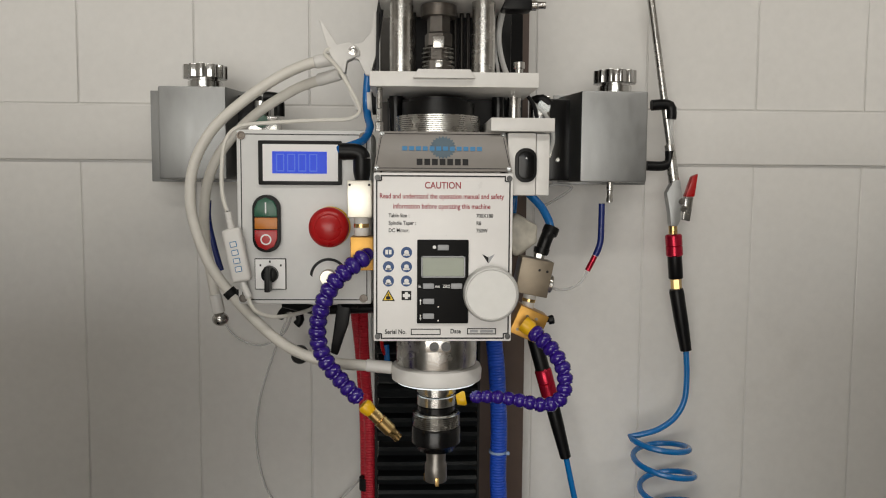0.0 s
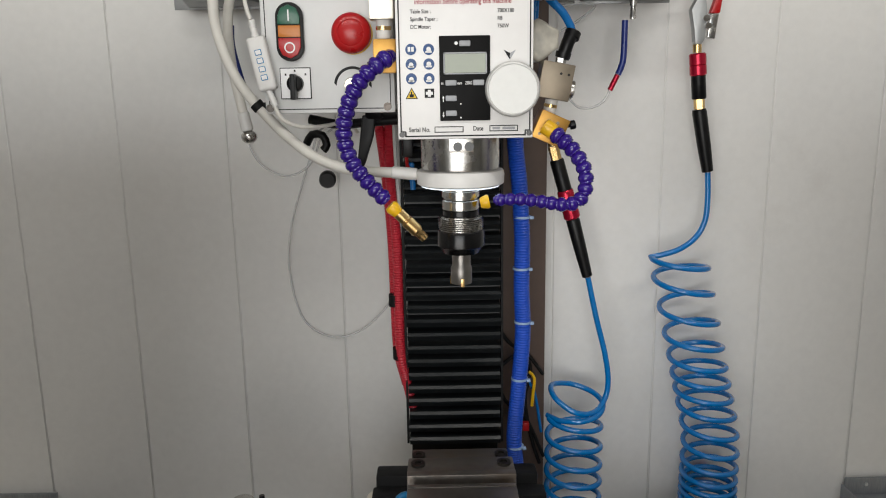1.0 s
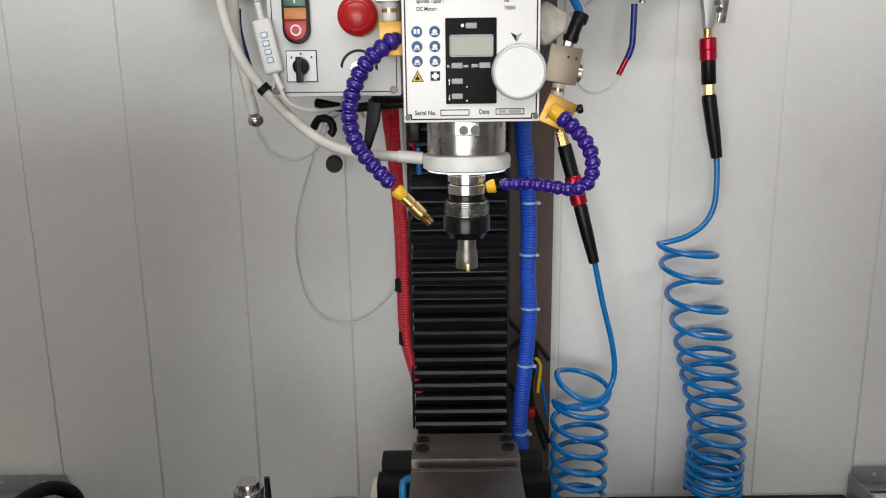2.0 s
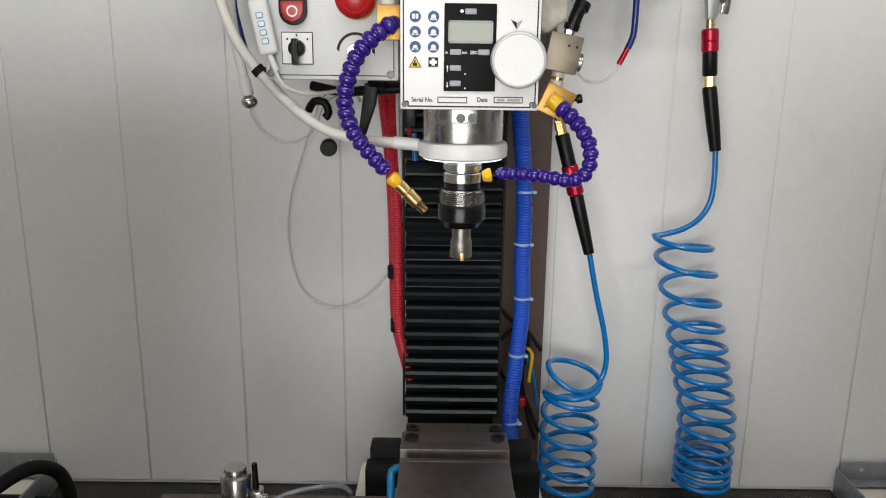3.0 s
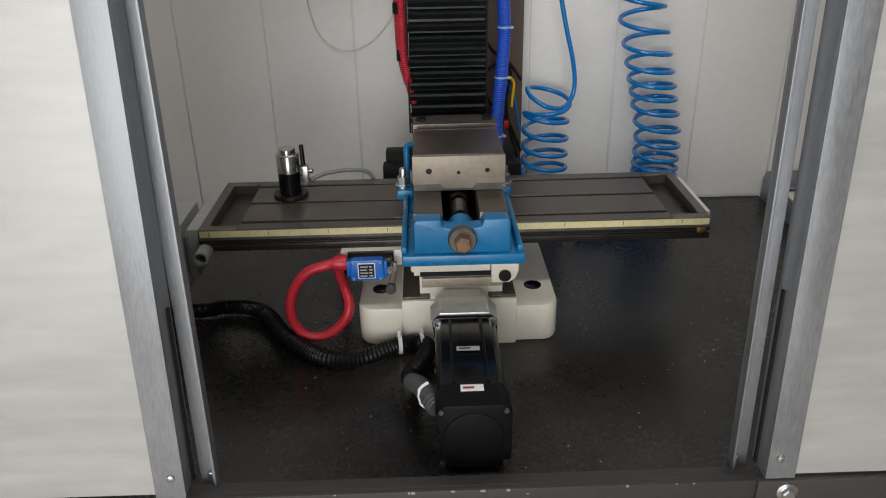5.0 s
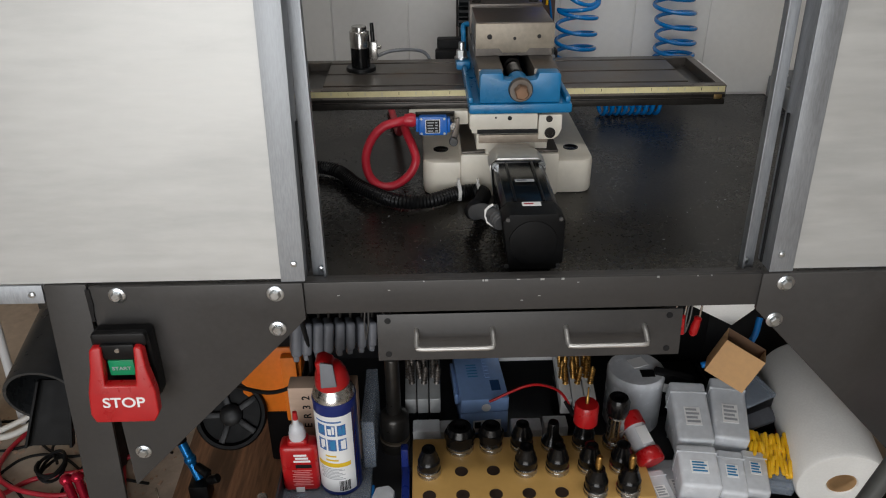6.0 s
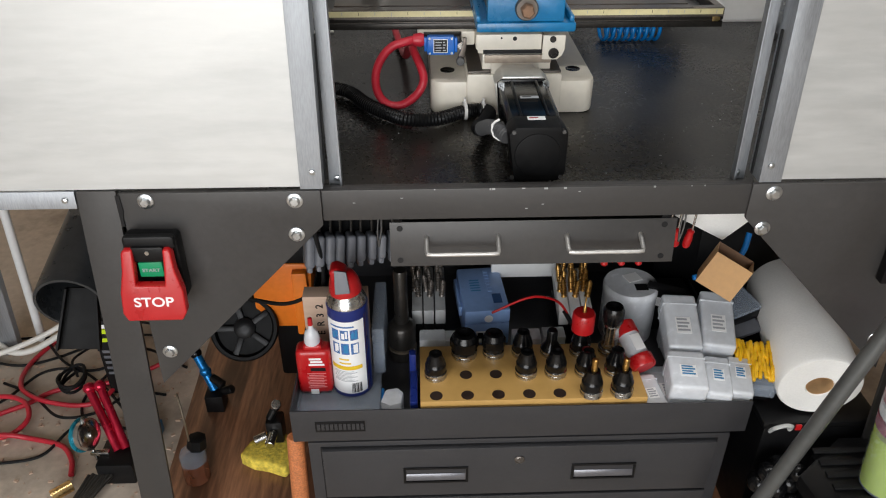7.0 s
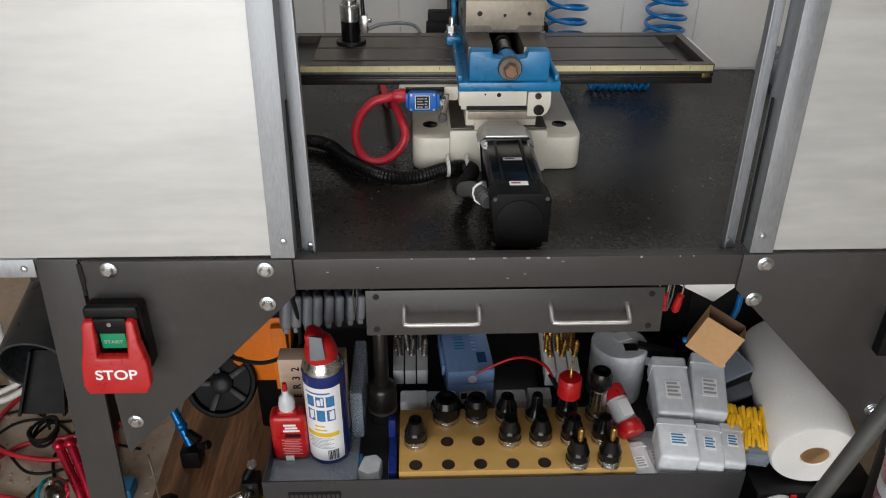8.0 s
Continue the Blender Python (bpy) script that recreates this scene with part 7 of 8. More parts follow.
part("body", B(lathe([(0.008, 0), (0.0185, 0.002), (0.0185, 0.034), (0.0165, 0.037), (0.006, 0.038)], (0.111, 0.115, HB + 0.046), (0, 0, 1), 32)), RED, ef)
part("probe", B(lathe([(0.0032, 0.038), (0.0030, 0.048), (0.0014, 0.050), (0.0012, 0.068)], (0.111, 0.115, HB + 0.046), (0, 0, 1), 14)), TIN, ef)
part("lead", B(tube([(0.093, 0.117, HB + 0.058), (0.078, 0.15, HB + 0.075), (0.055, 0.19, HB + 0.060), (0.025, 0.205, HB + 0.045), (-0.03, 0.20, HB + 0.02)], 0.0023, 8)), RED, ef)
part("plug", B(cy((0.093, 0.117, HB + 0.058), (0.083, 0.138, HB + 0.069), 0.004, n=12)), BLACK, ef)

# can, bottle and cases
can = thing("spray_can", (-0.268, 0.090, 0.198), "blue spray can with a printed white label and red nozzle cap", "spray can")
C = (-0.268, 0.090, 0.198)
part("body", B(lathe([(0.0300, 0), (0.0322, 0.002), (0.0318, 0.004), (0.0318, 0.168), (0.0326, 0.171), (0.0318, 0.174)], C, (0, 0, 1), 48)), BLUE_DARK, can)
part("shoulder", B(lathe([(0.0312, 0.174), (0.0302, 0.180), (0.0262, 0.188), (0.0240, 0.191), (0.0240, 0.196)], C, (0, 0, 1), 40)), STEEL, can)
def wrap(r, a0, a1, z0, z1, n=18):
    def f(bm):
        t = bmesh.new()
        ring = [(t.verts.new((C[0] + r * math.sin(a), C[1] - r * math.cos(a), C[2] + z0)), t.verts.new((C[0] + r * math.sin(a), C[1] - r * math.cos(a), C[2] + z1))) for a in [radians(a0 + (a1 - a0) * k / n) for k in range(n + 1)]]
        for a, b in zip(ring, ring[1:]):
            t.faces.new((a[0], b[0], b[1], a[1]))
        merge(bm, t)
    return f
lab = part("label", B(wrap(0.03195, -70, 52, 0.008, 0.154)), INK_WHITE, can, "white printed label")
for j, (z0, z1) in enumerate(((0.118, 0.138), (0.090, 0.112))):
    for i in range(3):
        part("picture_block", B(wrap(0.03205, -48 + 28 * i, -25 + 28 * i, z0, z1, 6)), INK_PIC, lab)
        part("picture_shape", B(wrap(0.0321, -45 + 28 * i + 4 * j, -36 + 28 * i + 3 * j, z0 + 0.003, z1 - 0.006 + 0.003 * j, 4), wrap(0.0321, -34 + 28 * i, -28 + 28 * i, z0 + 0.006 - 0.002 * i, z1 - 0.002, 4)), INK_WHITE if (i + j) % 2 else INK_SKY, lab)
part("yellow_stripe", B(wrap(0.03205, -60, 38, 0.058, 0.066), wrap(0.03205, -30, 0, 0.078, 0.081, 6), wrap(0.03205, -30, 5, 0.070, 0.073, 6)), INK_YELLOW, lab)
part("barcode", B(*[wrap(0.03205, 2 + 3.2 * k, 3.6 + 3.2 * k + (k % 3) * 0.6, 0.010, 0.030, 2) for k in range(10)]), INK, lab)
for k in range(8):
    part("small_print", B(wrap(0.03205, -52 + 3 * (k % 3), 20 - 8 * (k % 3), 0.0335 + 0.0029 * k, 0.0348 + 0.0029 * k, 8)), INK_GREY, lab)
part("small_print", B(wrap(0.03205, -52, 20, 0.1425, 0.1455, 8)), INK_PIC, lab)
part("gold_line", B(wrap(0.03200, 55, 57.5, 0.004, 0.160, 3), wrap(0.03200, 62, 64, 0.004, 0.160, 3)), TIN, can)
nm = Matrix.Translation((C[0], C[1], C[2] + 0.192)) @ pose(0, 0, 0, 0, -5, 0)
part("nozzle_cap", B(lathe([(0.0245, 0), (0.0252, 0.004), (0.0238, 0.014), (0.0218, 0.022), (0.0195, 0.028), (0.0150, 0.034), (0.006, 0.037)], (0, 0, 0), (0, 0, 1), 32, m=nm), prism([(-0.016, 0.018), (0.012, 0.022), (0.006, 0.040), (-0.006, 0.049), (-0.018, 0.045)], "xz", -0.014, 0.014, 0.005, 3, m=nm)), RED, can, "red smart-straw nozzle cap")
part("nozzle_face", B(prism([(-0.0115, -0.004), (0.0115, -0.004), (0.0095, 0.030), (-0.0085, 0.034)], "xz", -0.002, 0.002, 0.0018, 2, m=nm @ Matrix.Translation((-0.001, -0.0245, 0.015)) @ pose(0, 0, 0, -17, 0, 0))), GREY_GRIP, can)

rb = thing("oil_bottle", (-0.327, 0.085, 0.198), "red flat oil bottle with a white spout and red tip", "bottle")
part("body", B(bx(-0.3545, -0.2990, 0.068, 0.100, 0.198, 0.288, 0.010, 3), bx(-0.342, -0.312, 0.073, 0.095, 0.283, 0.296, 0.006, 3)), RED, rb)
part("spout", B(lathe([(0.0125, 0), (0.0125, 0.010), (0.0115, 0.012), (0.0105, 0.020), (0.0045, 0.026), (0.0035, 0.034)], (-0.327, 0.084, 0.295), (0, 0, 1), 24)), FROST, rb)
part("tip", B(lathe([(0.0040, 0.034), (0.0042, 0.036), (0.0034, 0.047), (0.002, 0.048)], (-0.327, 0.084, 0.295), (0, 0, 1), 14)), RED, rb)
for k, (a, b) in enumerate(((-0.333, -0.314), (-0.331, -0.312), (-0.334, -0.309))):
    part("printed_bar", B(bx(a, b, 0.0673, 0.0679, 0.2705 - 0.0058 * k, 0.2742 - 0.0058 * k)), INK_WHITE, rb)
part("printed_bar", B(bx(-0.332, -0.308, 0.0673, 0.0679, 0.2475, 0.2540)), INK, rb)
for k in range(9):
    part("printed_bar", B(bx(-0.338 + 0.003 * (k % 3 == 1), -0.308 - 0.004 * (k % 2), 0.0673, 0.0679, 0.2130 + 0.0036 * k, 0.2139 + 0.0036 * k)), mat("pale_red_print", (0.66, 0.30, 0.30), 0.45, bump=0) if "pale_red_print" not in bpy.data.materials else bpy.data.materials["pale_red_print"], rb)
part("price_tag", B(bx(-0.335, -0.322, 0.0668, 0.0675, 0.199, 0.209)), INK_WHITE, rb)

cc = thing("clear_organiser", (-0.29, 0.11, 0.175), "clear plastic organiser case lying in the tray", "case")
part("case", B(bx(-0.357, -0.222, 0.008, 0.20, 0.1755, 0.1972, 0.003)), CLEAR_BOX, cc)
part("latch", B(bx(-0.2215, -0.217, 0.06, 0.085, 0.182, 0.192, 0.001)), BLUE_TUBE, cc)
cc2 = thing("clear_organiser", (-0.232, 0.20, 0.175), "upright clear plastic case with a blue tint", "case")
part("case", B(bx(-0.2350, -0.2150, 0.115, 0.25, 0.198, 0.292, 0.003)), CLEAR_BOX, cc2)
wb = thing("wooden_collet_case", (-0.285, 0.17, 0.175), "pale wooden collet case with stamped letters", "case")
part("case", B(bx(-0.3450, -0.2400, 0.135, 0.165, 0.198, 0.345, 0.002)), BIRCH, wb)
for k, ch in enumerate("ER32"):
    words(ch, (-0.3130, 0.1345, 0.268 + 0.0180 * k), 0.017, INK, wb, m=Matrix.Rotation(radians(90), 4, "X") @ Matrix.Rotation(radians(90), 4, "Z"))
part("clasp", B(bx(-0.2395, -0.236, 0.140, 0.152, 0.255, 0.275, 0.001)), STEEL, wb)
ab = thing("boring_arbor", (-0.188, 0.185, 0.175), "dark oily steel arbor standing in the tray", "arbor")
part("shank", B(lathe([(0.0240, 0), (0.0250, 0.004), (0.0250, 0.018), (0.0215, 0.020), (0.0215, 0.026), (0.0245, 0.028), (0.0245, 0.066), (0.0205, 0.072), (0.0122, 0.076), (0.0118, 0.180), (0.0105, 0.183)], (-0.188, 0.190, 0.1745), (0, 0, 1), 32)), STEEL_OIL, ab)
part("band", B(lathe([(0.0252, 0.0200), (0.0252, 0.0245)], (-0.188, 0.190, 0.1745), (0, 0, 1), 32)), DULL_BRASS, ab)
solo("plastic_block", B(prism([(-0.222, 0.040), (-0.206, 0.030), (-0.188, 0.036), (-0.184, 0.060), (-0.194, 0.072), (-0.214, 0.068)], "xy", 0.1745, 0.205, 0.004)), FROST, (-0.203, 0.05, 0.175), "white plastic block lying in the tray", "block")
sq = thing("blue_square", (-0.17, 0.07, 0.175), "dark blue tool handle standing beside the board", "tool")
part("blade", B(bx(-0.1735, -0.1610, 0.012, 0.090, 0.1745, 0.228, 0.003)), BLUE_DARK, sq)
part("spine", B(bx(-0.1745, -0.1630, 0.085, 0.100, 0.1745, 0.262, 0.003)), BLUE_DARK, sq)
bc = thing("blue_case", (-0.035, 0.27, 0.175), "blue plastic tool case with white stickers", "case")
bm_ = Matrix.Translation((-0.036, 0.212, 0.1745)) @ pose(0, 0, 0, 0, 0, 4)
part("body", B(bx(-0.0405, 0.0405, 0.0, 0.135, 0.0, 0.048, 0.004, m=bm_)), BLUE_CASE, bc)
part("lid", B(bx(-0.0410, 0.0410, -0.001, 0.136, 0.0488, 0.078, 0.005, m=bm_), bx(-0.0475, -0.0412, 0.03, 0.12, 0.045, 0.066, 0.002, m=bm_)), BLUE_CASE, bc)
part("dot_sticker", B(lathe([(0.0078, 0), (0.0078, 0.0006)], bm_ @ Vector((0.002, -0.0012, 0.060)), bm_.to_3x3() @ Vector((0, -1, 0)), 24)), INK_WHITE, bc)
tagl = part("label", B(bx(-0.020, 0.028, -0.0008, -0.0002, 0.006, 0.032, m=bm_)), INK_WHITE, bc, "white printed label")
part("printed_bar", B(bx(-0.017, -0.007, -0.0014, -0.0009, 0.016, 0.029, m=bm_), *[bx(-0.003, 0.024, -0.0014, -0.0009, 0.009 + 0.006 * k, 0.012 + 0.006 * k, m=bm_) for k in range(3)]), INK, tagl)
part("vent_mark", B(*[bx(-0.022, -0.004, 0.060 + 0.008 * k, 0.0625 + 0.008 * k, 0.0781, 0.0786, m=bm_) for k in range(5)]), INK_SKY, bc)
part("printed_bar", B(bx(0.014, 0.030, 0.020, 0.048, 0.0781, 0.0786, m=bm_)), INK_BLUE, bc)
part("embossed_band", B(*[bx(0.008, 0.016, 0.056 + 0.010 * k, 0.063 + 0.010 * k, 0.0781, 0.0792, m=bm_) for k in range(7)]), BLUE_CASE, bc)

def drill_index(x0, y0, n, base, gold, label):
    t = thing("drill_index", (x0 + 0.03, y0, 0.175), label, "drill index", "drill sets")
    rr = random.Random(7)
    for k in range(n):
        x = x0 + 0.0205 * k
        part("leaf", B(prism([(y0, 0.222), (y0 + 0.100, 0.262), (y0 + 0.094, 0.282), (y0, 0.252)], "yz", x, x + 0.0185, 0.002)), GREY_BOX if base else ALU_CAST, t)
        part("foot", B(bx(x, x + 0.0185, y0 + 0.003, y0 + 0.090, 0.1755, 0.2355, 0.002)), BLACK, t)
        for j in range(7):
            f = 0.30 + 0.70 * j / 6
            p = Vector((x + 0.0092 + 0.003 * (-1) ** j + 0.001 * rr.uniform(-1, 1), y0 + 0.006 + 0.080 * f, 0.250 + 0.044 * f))
            rad = 0.0056 - 0.0003 * j
            d = Vector((rr.uniform(-0.16, 0.16), rr.uniform(-0.05, 0.2), 1))
            part("drill", B(lathe([(rad, 0)] + [(rad * (1.0 if i % 2 else 0.66), 0.004 + 0.0026 * i) for i in range(10)] + [(rad * 0.2, 0.034)], p, d, 9)), TIN if gold else STEEL_WAY, t)
    return t
drill_index(-0.1700, 0.215, 3, False, False, "open drill index with bright twist drills")
drill_index(0.0900, 0.205, 3, True, True, "open drill index with gold coated twist drills")
for x, y, w, h in ((-0.135, 0.165, 0.045, 0.052), (-0.088, 0.170, 0.05, 0.045), (0.030, 0.165, 0.05, 0.05), (0.080, 0.175, 0.04, 0.045)):
    fb = thing("small_clear_box", (x, y, 0.175), "small clear box with a printed label", "box", "small clear boxes")
    part("box", B(bx(x - w / 2, x + w / 2, y, y + 0.03, 0.1745, 0.1745 + h, 0.003)), FROST, fb)
    part("label", B(bx(x - w * 0.3, x + w * 0.3, y - 0.0008, y - 0.0002, 0.19, 0.1745 + h * 0.7)), INK_WHITE, fb)
solo("pale_strip", B(bx(-0.02, 0.122, 0.33, 0.345, 0.240, 0.285, 0.003)), GREY_BOX, (0.04, 0.34, 0.24), "pale plastic strip behind the cases", "strip")
bj = thing("black_holder", (-0.07, 0.12, 0.455), "black gadget with a red button under the drawer", "gadget")
part("body", B(bx(-0.130, -0.035, 0.06, 0.12, 0.452, 0.484, 0.006)), BLACK, bj)
part("button", B(bx(-0.129, -0.115, 0.057, 0.0595, 0.459, 0.469, 0.001)), RED, bj)

# hex key rack
for k in range(9):
    x = -0.333 + 0.0168 * k - 0.001 * (k % 2)
    h = 0.052 - 0.0022 * k
    hk = thing("hex_key", (x, 0.20, 0.36), "hex key with a grey rubber grip in a rack", "hex key", "hex keys in the rack")
    km = Matrix.Translation((x, 0.20, 0.42)) @ pose(0, 0, 0, -14, 7, 14)
    part("grip", B(bx(-0.0088 + 0.0003 * k, 0.0082 - 0.0003 * k, -0.016, 0.020, -h, 0.004, 0.0078 - 0.0003 * k, 4, m=km), bx(-0.0045, 0.0045, -0.008, 0.010, -h - 0.010, -h + 0.002, 0.003, m=km)), GREY_GRIP, hk)
    part("shaft", B(cy((x, 0.208, 0.420), (x + 0.004, 0.222, 0.50), 0.0024, n=6)), STEEL_OIL, hk)
solo("hex_key_rack", B(bx(-0.345, -0.185, 0.222, 0.232, 0.40, 0.55, 0.002)), BLACK, (-0.27, 0.21, 0.40), "black rack for hex keys under the bench", "rack")
for k in range(3):
    x = 0.228 + 0.012 * k
    pk = thing("screwdriver", (x, 0.12, 0.43), "small red-handled screwdriver hanging under the bench", "screwdriver", "red screwdrivers")
    part("handle", B(lathe([(0.0035, 0), (0.0062, 0.004), (0.0062, 0.016), (0.0050, 0.026), (0.0058, 0.030), (0.0025, 0.033)], (x + 0.004, 0.12 + 0.010 * (k % 2), 0.430 + 0.004 * (k % 3)), (-0.25 + 0.2 * k, 0, 1), 14)), RED, pk)
    part("blade", B(cy((x - 0.002 + 0.006 * k, 0.12 + 0.010 * (k % 2), 0.462), (x + 0.002 + 0.006 * k, 0.12 + 0.010 * (k % 2), 0.545), 0.0018, n=8)), STEEL, pk)
for k in range(6):
    x = 0.134 + 0.0135 * k
    pk = thing("plier_grip", (x, 0.12, 0.41), "red plier grip hanging behind the drawer", "pliers", "red plier grips")
    part("grip", B(lathe([(0.003, 0), (0.0058, 0.003), (0.0055, 0.020), (0.0045, 0.060)], (x, 0.122 + 0.006 * (k % 2), 0.405 + 0.003 * (k % 2)), (0.05, 0.15, 1), 12)), RED, pk)

# boxes and jars on the tray's right-hand end
def frosted(x, y, z, w, d, h, tilt, turn, label_at=0.25, blue=False):
    t = thing("frosted_box", (x, y, z), "frosted plastic insert box with a printed label", "box", "frosted plastic boxes")
    m = Matrix.Translation((x, y, z)) @ pose(0, 0, 0, tilt, 0, turn)
    part("body", B(bx(-w / 2, w / 2, 0, d, 0, h, 0.006, 3, m=m)), FROST, t)
    part("lid_line", B(bx(-w / 2 - 0.0006, w / 2 + 0.0006, d * 0.80, d * 0.82, -0.0004, h + 0.0006, m=m)), FROST, t)
    lb = part("label", B(bx(-w * 0.22, w * 0.22, d * label_at, d * (label_at + 0.3), h + 0.0002, h + 0.0008, m=m)), INK_WHITE, t, "printed label")
    part("printed_bar", B(*[bx(-w * 0.18, w * (0.18 - 0.06 * (k % 2)), d * (label_at + 0.04 + 0.065 * k), d * (label_at + 0.075 + 0.065 * k), h + 0.0009, h + 0.0012, m=m) for k in range(4)]), INK_SKY if blue else INK_GREY, lb)
    return t
frosted(0.2790, 0.095, 0.225, 0.056, 0.110, 0.045, 16, -6)
frosted(0.3370, 0.100, 0.222, 0.054, 0.115, 0.045, 16, -12)
frosted(0.2640, 0.012, 0.205, 0.058, 0.075, 0.050, 10, -8, 0.3, True)
frosted(0.3130, 0.008, 0.200, 0.040, 0.080, 0.040, 8, -12, 0.35, True)
frosted(0.3490, 0.010, 0.198, 0.036, 0.080, 0.040, 6, -14, 0.40, True)
frosted(0.2170, 0.005, 0.178, 0.038, 0.070, 0.040, 6, 8)
frosted(0.2600, 0.015, 0.1745, 0.10, 0.10, 0.028, 0, 0)
frosted(0.3200, 0.105, 0.1745, 0.09, 0.11, 0.045, 0, 0)
rj = thing("tape_tub", (0.225, 0.265, 0.175), "frosted round tub with labels on its lid", "tub")
part("tub", B(lathe([(0.0460, 0), (0.0480, 0.004), (0.0480, 0.092), (0.0488, 0.094), (0.0488, 0.106), (0.0460, 0.110), (0.002, 0.111)], (0.2230, 0.245, 0.1745), (0, 0, 1), 48)), FROST, rj)
part("label", B(bx(0.206, 0.234, 0.245, 0.269, 0.2856, 0.2864, m=Matrix.Translation((0.222, 0.28, 0)) @ pose(0, 0, 0, 0, 0, 20) @ Matrix.Translation((-0.222, -0.28, 0)))), INK_WHITE, rj)
part("label", B(bx(0.226, 0.248, 0.218, 0.237, 0.2856, 0.2864)), INK, rj)
rt = thing("red_capped_tube", (0.205, 0.10, 0.21), "clear tube with red end caps and a label", "tube")
rd = Vector((0.30, -0.86, -0.42)).normalized()
part("tube", B(lathe([(0.0175, 0.012), (0.0175, 0.058)], (0.185, 0.135, 0.272), rd, 28)), FROST, rt)
part("cap", B(lathe([(0.0205, 0.058), (0.0212, 0.060), (0.0212, 0.076), (0.0195, 0.0785), (0.002, 0.079)], (0.185, 0.135, 0.272), rd, 32)), RED, rt)
part("cap", B(lathe([(0.0185, -0.004), (0.0192, -0.002), (0.0192, 0.018)], (0.185, 0.135, 0.272), rd, 28)), RED, rt)
part("label", B(bx(-0.009, 0.009, 0.024, 0.052, 0.0172, 0.0182, 0.0002, m=Matrix.Translation((0.185, 0.135, 0.272)) @ rd.to_track_quat("Y", "Z").to_matrix().to_4x4())), INK_WHITE, rt)
solo("blue_cloth", B(prism([(0.196, 0.065), (0.240, 0.06), (0.247, 0.12), (0.205, 0.13)], "xy", 0.1745, 0.196, 0.006)), INK_SKY, (0.22, 0.09, 0.175), "pale blue packet lying in the tray", "packet")
db = thing("dark_card_packet", (0.285, 0.25, 0.22), "dark packet with a white price card", "packet")
dm2 = Matrix.Translation((0.275, 0.235, 0.250)) @ pose(0, 0, 0, 28, 8, -14)
part("packet", B(bx(-0.03, 0.035, 0, 0.012, -0.03, 0.045, 0.002, m=dm2)), BLACK, db)
part("card", B(bx(-0.022, 0.012, -0.0008, -0.0002, -0.02, 0.012, m=dm2)), INK_WHITE, db)
solo("dark_packet", B(bx(0.25, 0.345, 0.245, 0.32, 0.1745, 0.24, 0.003)), BLACK, (0.3, 0.28, 0.175), "dark packet lying in the tray", "packet")
yb = thing("plug_box", (0.40, 0.13, 0.20), "open clear box full of yellow wall plugs", "box")
ym_ = Matrix.Translation((0.386, 0.052, 0.204)) @ pose(0, 0, 0, 20, 0, -12)
part("box", B(bx(-0.034, 0.034, 0, 0.076, 0, 0.022, 0.002, m=ym_), bx(-0.034, 0.034, -0.012, 0.0, -0.004, 0.016, 0.002, m=ym_)), CLEAR_BOX, yb)
rr = random.Random(3)
for k in range(30):
    col_, row_ = k % 10, k // 10
    p = ym_ @ Vector((-0.027 + 0.006 * col_ + rr.uniform(-0.001, 0.001), 0.016 + 0.022 * row_ + rr.uniform(-0.004, 0.004), 0.024 + rr.uniform(0, 0.004) + 0.003 * (k % 2)))
    d = ym_.to_3x3() @ Vector((rr.uniform(-0.22, 0.22), 1.0, rr.uniform(-0.1, 0.2))).normalized()
    part("wall_plug", B(lathe([(0.0026, 0), (0.0036, 0.002), (0.0034, 0.010), (0.0028, 0.012), (0.0034, 0.014), (0.0034, 0.026), (0.0022, 0.028)], p - d * 0.014, d, 8)), YELLOW, yb)
part("support", B(bx(-0.032, 0.032, 0.0, 0.08, -0.034, -0.001, m=ym_)), BLACK, yb)
for k, (x, y, z, c) in enumerate(((0.385, 0.185, 0.262, CLEAR_BOX), (0.388, 0.165, 0.232, GREY_GRIP))):
    fc = thing("flat_case", (x, y, z), "flat dark clear-lidded case leaning in the tray", "case", "flat cases")
    fm = Matrix.Translation((x, y, z)) @ pose(0, 0, 0, 8, -6 + 4 * k, 22)
    part("lid", B(bx(-0.042, 0.042, -0.028, 0.028, 0.012, 0.020, 0.002, m=fm)), c, fc)
    part("base", B(bx(-0.041, 0.041, -0.027, 0.027, -0.012, 0.0115, 0.002, m=fm)), BLACK, fc)
solo("case_prop", B(bx(0.373, 0.43, 0.14, 0.22, FLOOR, 0.218, 0.004)), BLACK, (0.4, 0.18, FLOOR), "black box standing beside the tool chest", "box")
solo("red_pencil_case", B(bx(0.432, 0.446, 0.075, 0.15, 0.19, 0.236, 0.003)), RED, (0.44, 0.1, 0.19), "narrow red box beside the plugs", "box")

# paper towel roll on its black case
pr = thing("paper_towel_roll", (0.49, 0.15, 0.25), "white paper towel roll lying on a black case", "paper towels")
ra, rb_ = Vector((0.478, 0.020, 0.234)), Vector((0.512, 0.290, 0.272))
rax = (rb_ - ra).normalized()
part("paper", B(lathe([(0.0205, 0.004), (0.0225, 0.0), (0.0630, 0.0), (0.0655, 0.004), (0.0650, 0.12), (0.0652, 0.236), (0.0630, 0.240), (0.0205, 0.240), (0.0205, 0.004)], ra, rax, 64)), PAPER, pr)
part("core", B(lathe([(0.0206, 0.002), (0.0206, 0.030), (0.0192, 0.030), (0.0192, 0.002)], ra, rax, 32)), CARD, pr, "brown cardboard core")
part("core_shade", B(lathe([(0.0190, 0.028), (0.0190, 0.030)], ra, rax, 24)), CARD_DARK, pr)
